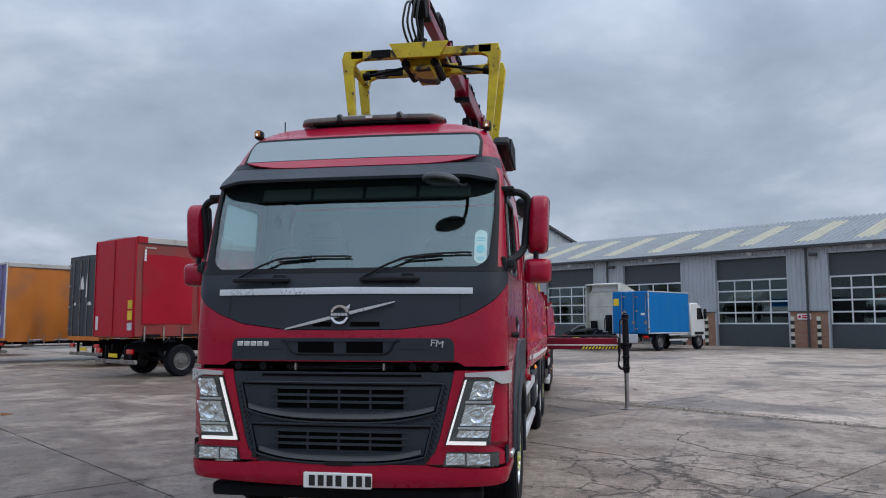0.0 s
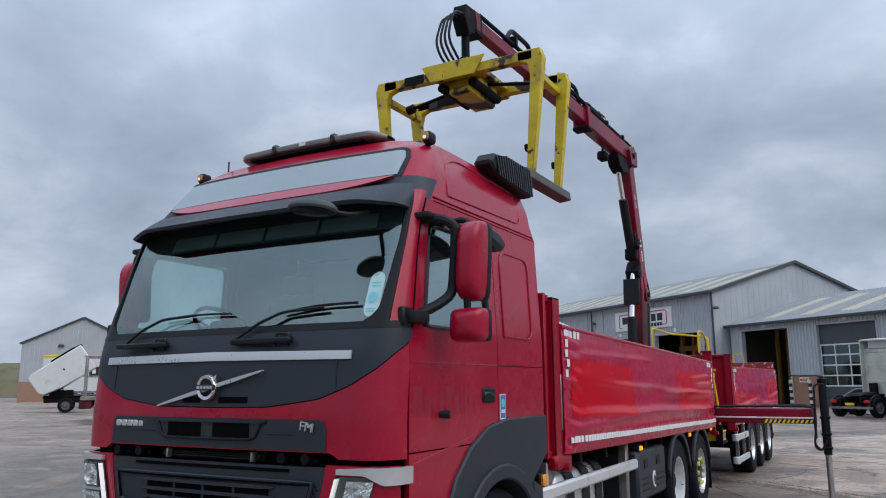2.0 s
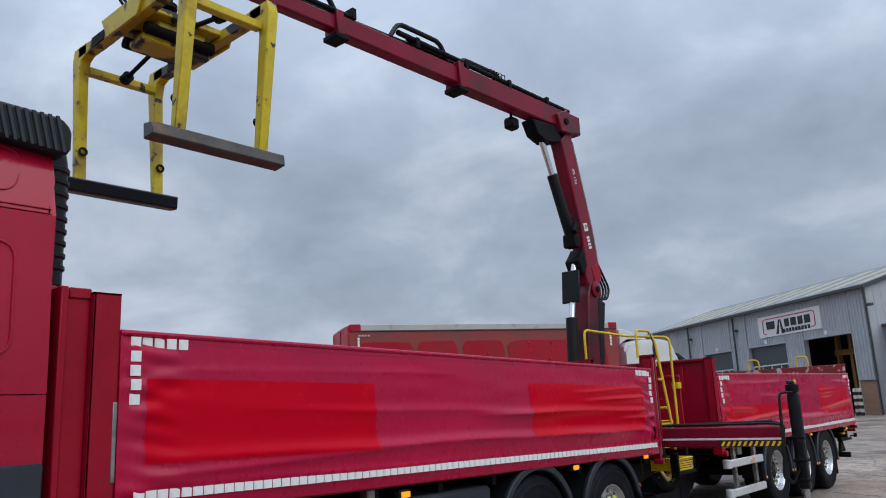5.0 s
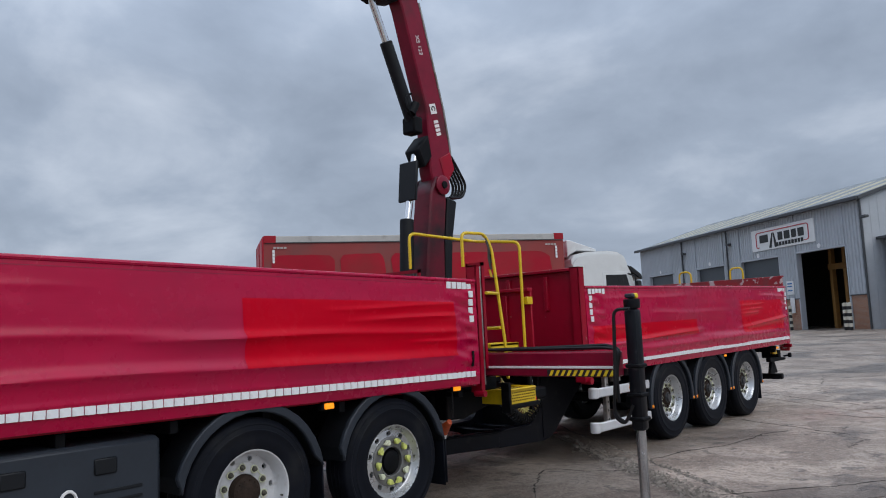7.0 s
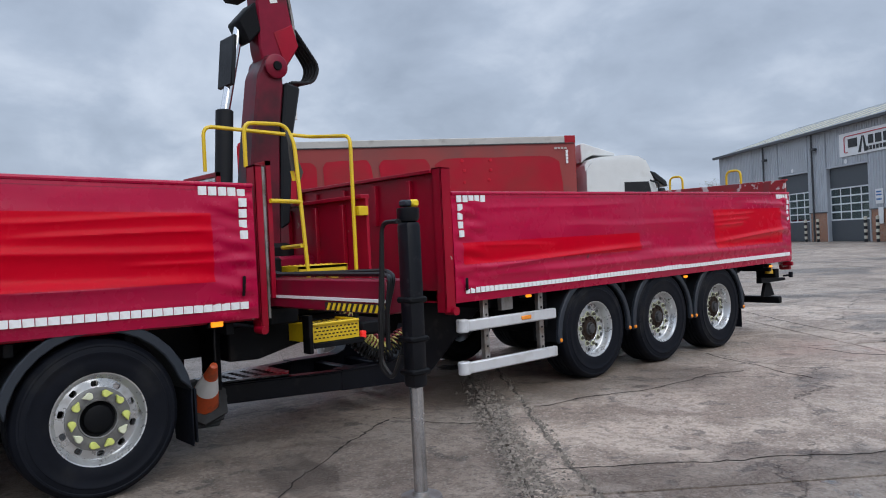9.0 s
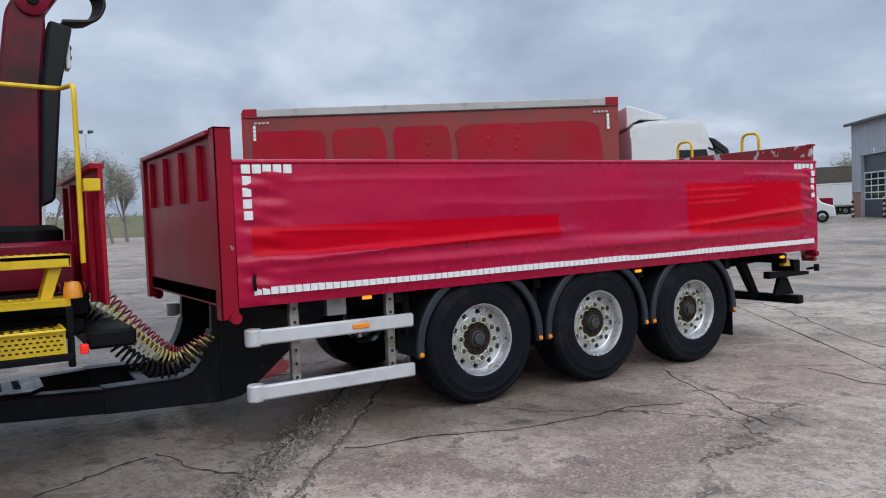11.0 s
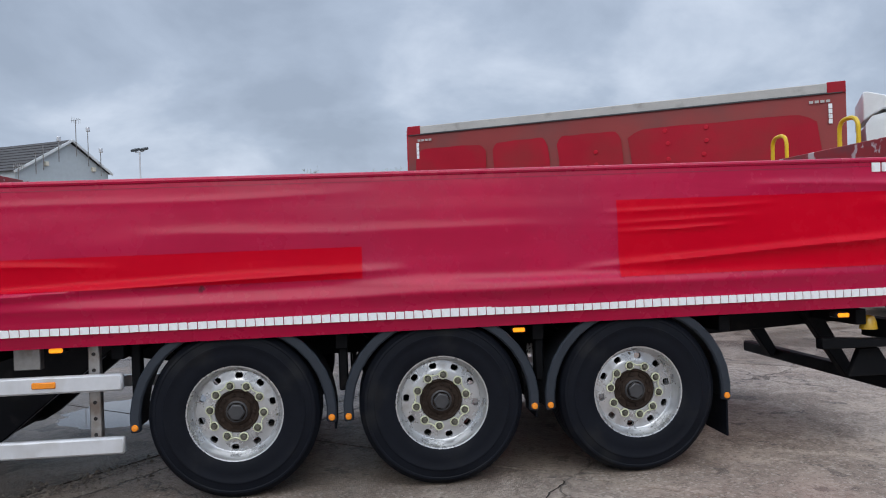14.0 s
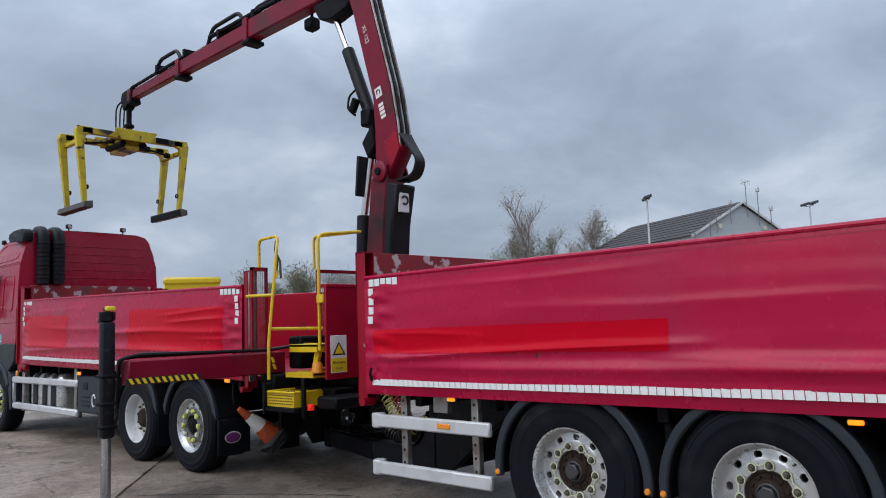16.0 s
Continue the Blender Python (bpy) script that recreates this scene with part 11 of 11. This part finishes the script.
def lamp_post(x, y, h, turn):
    p = thing("lamp_post", "tall galvanised yard lamp post with twin floodlights", "lamp post", pose(x, y, 0, 0, 0, turn), "yard lamp posts")
    bm = B(); cyl(bm, (0, 0, 0), (0, 0, h), 0.12, 0.07, seg=10); part("post", bm, GALV, p)
    bm = B(); cyl(bm, (-0.55, 0, h), (0.55, 0, h), 0.05, seg=8); part("cross_arm", bm, GALV, p)
    for q in (-1, 1):
        bm = B(); box(bm, q * 0.25, q * 0.85, -0.35, 0.35, -0.12, 0.12, 0.04, m=pose(0, 0, h + 0.22, 18, 0, 0)); f = part("floodlight", bm, DARK_TRIM, p)


lamp_post(*along(E16, (-56.2, -16.5), 68), 11.7, 35)
lamp_post(*along(E16, (-61.2, -4.4), 80), 11.6, 60)
lamp_post(-90.4, 21.8, 12.8, 80)

# ---- concrete slabs of the yard, laid square to the buildings ----
YARD = Matrix.Translation((3.31, 9.86, 0)) @ Matrix(((0.789, 0.614, 0, 0), (-0.614, 0.789, 0, 0), (0, 0, 1, 0), (0, 0, 0, 1)))
SLAB = 5.0


def slab_points(seed):
    """A slab's worn outline, from corner to corner."""
    rnd = random.Random(seed)
    h = SLAB / 2 - 0.004
    edge = [-1 + 2 * k / 12 for k in range(12)]
    wob = lambda: abs(rnd.gauss(0, 0.007))
    pts = []
    for ax in range(4):
        for e in edge:
            o = h - (wob() if e > -1 else 0.008)
            pts.append(((e * h, -o), (o, e * h), (-e * h, o), (-o, -e * h))[ax])
    return pts


def slab_mesh(bm, seed, m=None):
    pts = slab_points(seed)
    top = [bm.verts.new((m @ Vector((x * 0.9985, y * 0.9985, 0.0))) if m else (x * 0.9985, y * 0.9985, 0.0)) for x, y in pts]
    low = [bm.verts.new((m @ Vector((x, y, -0.028))) if m else (x, y, -0.028)) for x, y in pts]
    bm.faces.new(top)
    n = len(pts)
    for k in range(n):
        bm.faces.new((low[k], low[(k + 1) % n], top[(k + 1) % n], top[k]))


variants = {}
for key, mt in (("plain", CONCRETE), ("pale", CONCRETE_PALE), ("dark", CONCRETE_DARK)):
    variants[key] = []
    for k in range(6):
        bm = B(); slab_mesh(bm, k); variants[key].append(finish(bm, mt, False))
rnd = random.Random(11)
rest = B()
for i in range(-26, 20):
    for j in range(-16, 24):
        m = YARD @ Matrix.Translation(((i + 0.5) * SLAB, (j + 0.5) * SLAB, 0))
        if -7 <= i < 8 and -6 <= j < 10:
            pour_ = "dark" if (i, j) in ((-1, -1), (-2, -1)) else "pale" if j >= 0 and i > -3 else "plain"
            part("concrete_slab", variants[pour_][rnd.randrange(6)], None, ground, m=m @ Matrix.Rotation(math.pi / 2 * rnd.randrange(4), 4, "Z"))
        else:
            slab_mesh(rest, (i * 7 + j * 13) % 5, m)
part("far_slabs", rest, CONCRETE, ground, kind="stuff", smooth=False)

# broken concrete and grit along the worn joint beside the trailer
rnd = random.Random(21)
vs, fs = [], []
for k in range(9000):
    u = rnd.uniform(-4.6, 4.2)
    dens = math.exp(-((u + 0.6) / 2.6) ** 2)
    if rnd.random() > dens:
        continue
    p = YARD @ Vector((u, rnd.gauss(0.04, 0.10) if rnd.random() < 0.8 else rnd.gauss(0.36, 0.03), 0.0))
    s = rnd.uniform(0.004, 0.013) if rnd.random() < 0.85 else rnd.uniform(0.013, 0.028)
    i = len(vs)
    for d in ((1, 0, 0), (-0.6, 0.9, 0), (-0.6, -0.8, 0), (0.1, 0.1, 0.9), (0, 0, -0.5)):
        vs.append(p + Vector([c * s * rnd.uniform(0.6, 1.3) for c in d]))
    fs += [(i, i + 1, i + 3), (i + 1, i + 2, i + 3), (i + 2, i, i + 3), (i + 1, i, i + 4), (i + 2, i + 1, i + 4), (i, i + 2, i + 4)]
me = bpy.data.meshes.new("grit"); me.from_pydata(vs, [], fs)
me.materials.append(material("loose_grit", (0.20, 0.175, 0.15), 0.9, vary=0.3, island=0.5))
part("loose_grit", me, None, ground, kind="stuff")

# open cracks that run across the slabs, with broken lips
CRACK = material("open_crack", (0.022, 0.019, 0.017), 0.95, vary=0.4, scale=20)
CRACKS = [((2.15, 8.75), (1.7, 9.35), (1.3, 9.9), (1.05, 10.3), (0.9, 10.62)), ((0.9, 10.62), (1.3, 10.72), (1.8, 11.02)), ((3.0, 10.35), (4.42, 12.04), (6.4, 14.6)), ((1.6, 11.71), (2.0, 13.0), (2.23, 14.45)),
          ((1.3, 15.25), (1.6, 15.05), (2.17, 14.8), (3.1, 14.35)), ((2.2, 16.3), (2.75, 16.1), (3.4, 16.3)), ((-2.6, 21.4), (-0.6, 19.9), (0.93, 18.6), (2.4, 17.6)), ((4.2, 4.2), (3.5, 4.9), (3.2, 5.6), (3.4, 6.6))]
rnd = random.Random(33)
for line in CRACKS:
    pts = []
    for a, b in zip(line, line[1:]):
        a, b = Vector((*a, 0)), Vector((*b, 0))
        n_ = max(2, int((b - a).length / 0.05))
        for k in range(n_):
            p = a.lerp(b, k / n_)
            pts.append(p + Vector((0.10 * noise.noise(p * 1.9) + 0.030 * noise.noise(p * 9), 0.10 * noise.noise(p * 1.9 + Vector((7, 3, 1))) + 0.030 * noise.noise(p * 9 + Vector((2, 5, 8))), 0)))
    bm, rows_ = B(), []
    for k, p in enumerate(pts):
        d = (pts[min(k + 1, len(pts) - 1)] - pts[max(k - 1, 0)]).normalized()
        side = Vector((-d.y, d.x, 0))
        w_ = 0.002 + 0.006 * abs(noise.noise(p * 3.0)) + (0.008 if rnd.random() < 0.08 else 0)
        rows_.append([bm.verts.new(p + side * (w_ * e) + Vector((0, 0, 0.004 - 0.003 * (abs(e) < 0.5)))) for e in (-1 - rnd.uniform(0, 0.8), 0.0, 1 + rnd.uniform(0, 0.8))])
    for a, b in zip(rows_, rows_[1:]):
        for k in range(2):
            bm.faces.new((a[k], a[k + 1], b[k + 1], b[k]))
    part("crack", bm, CRACK, ground, smooth=False)
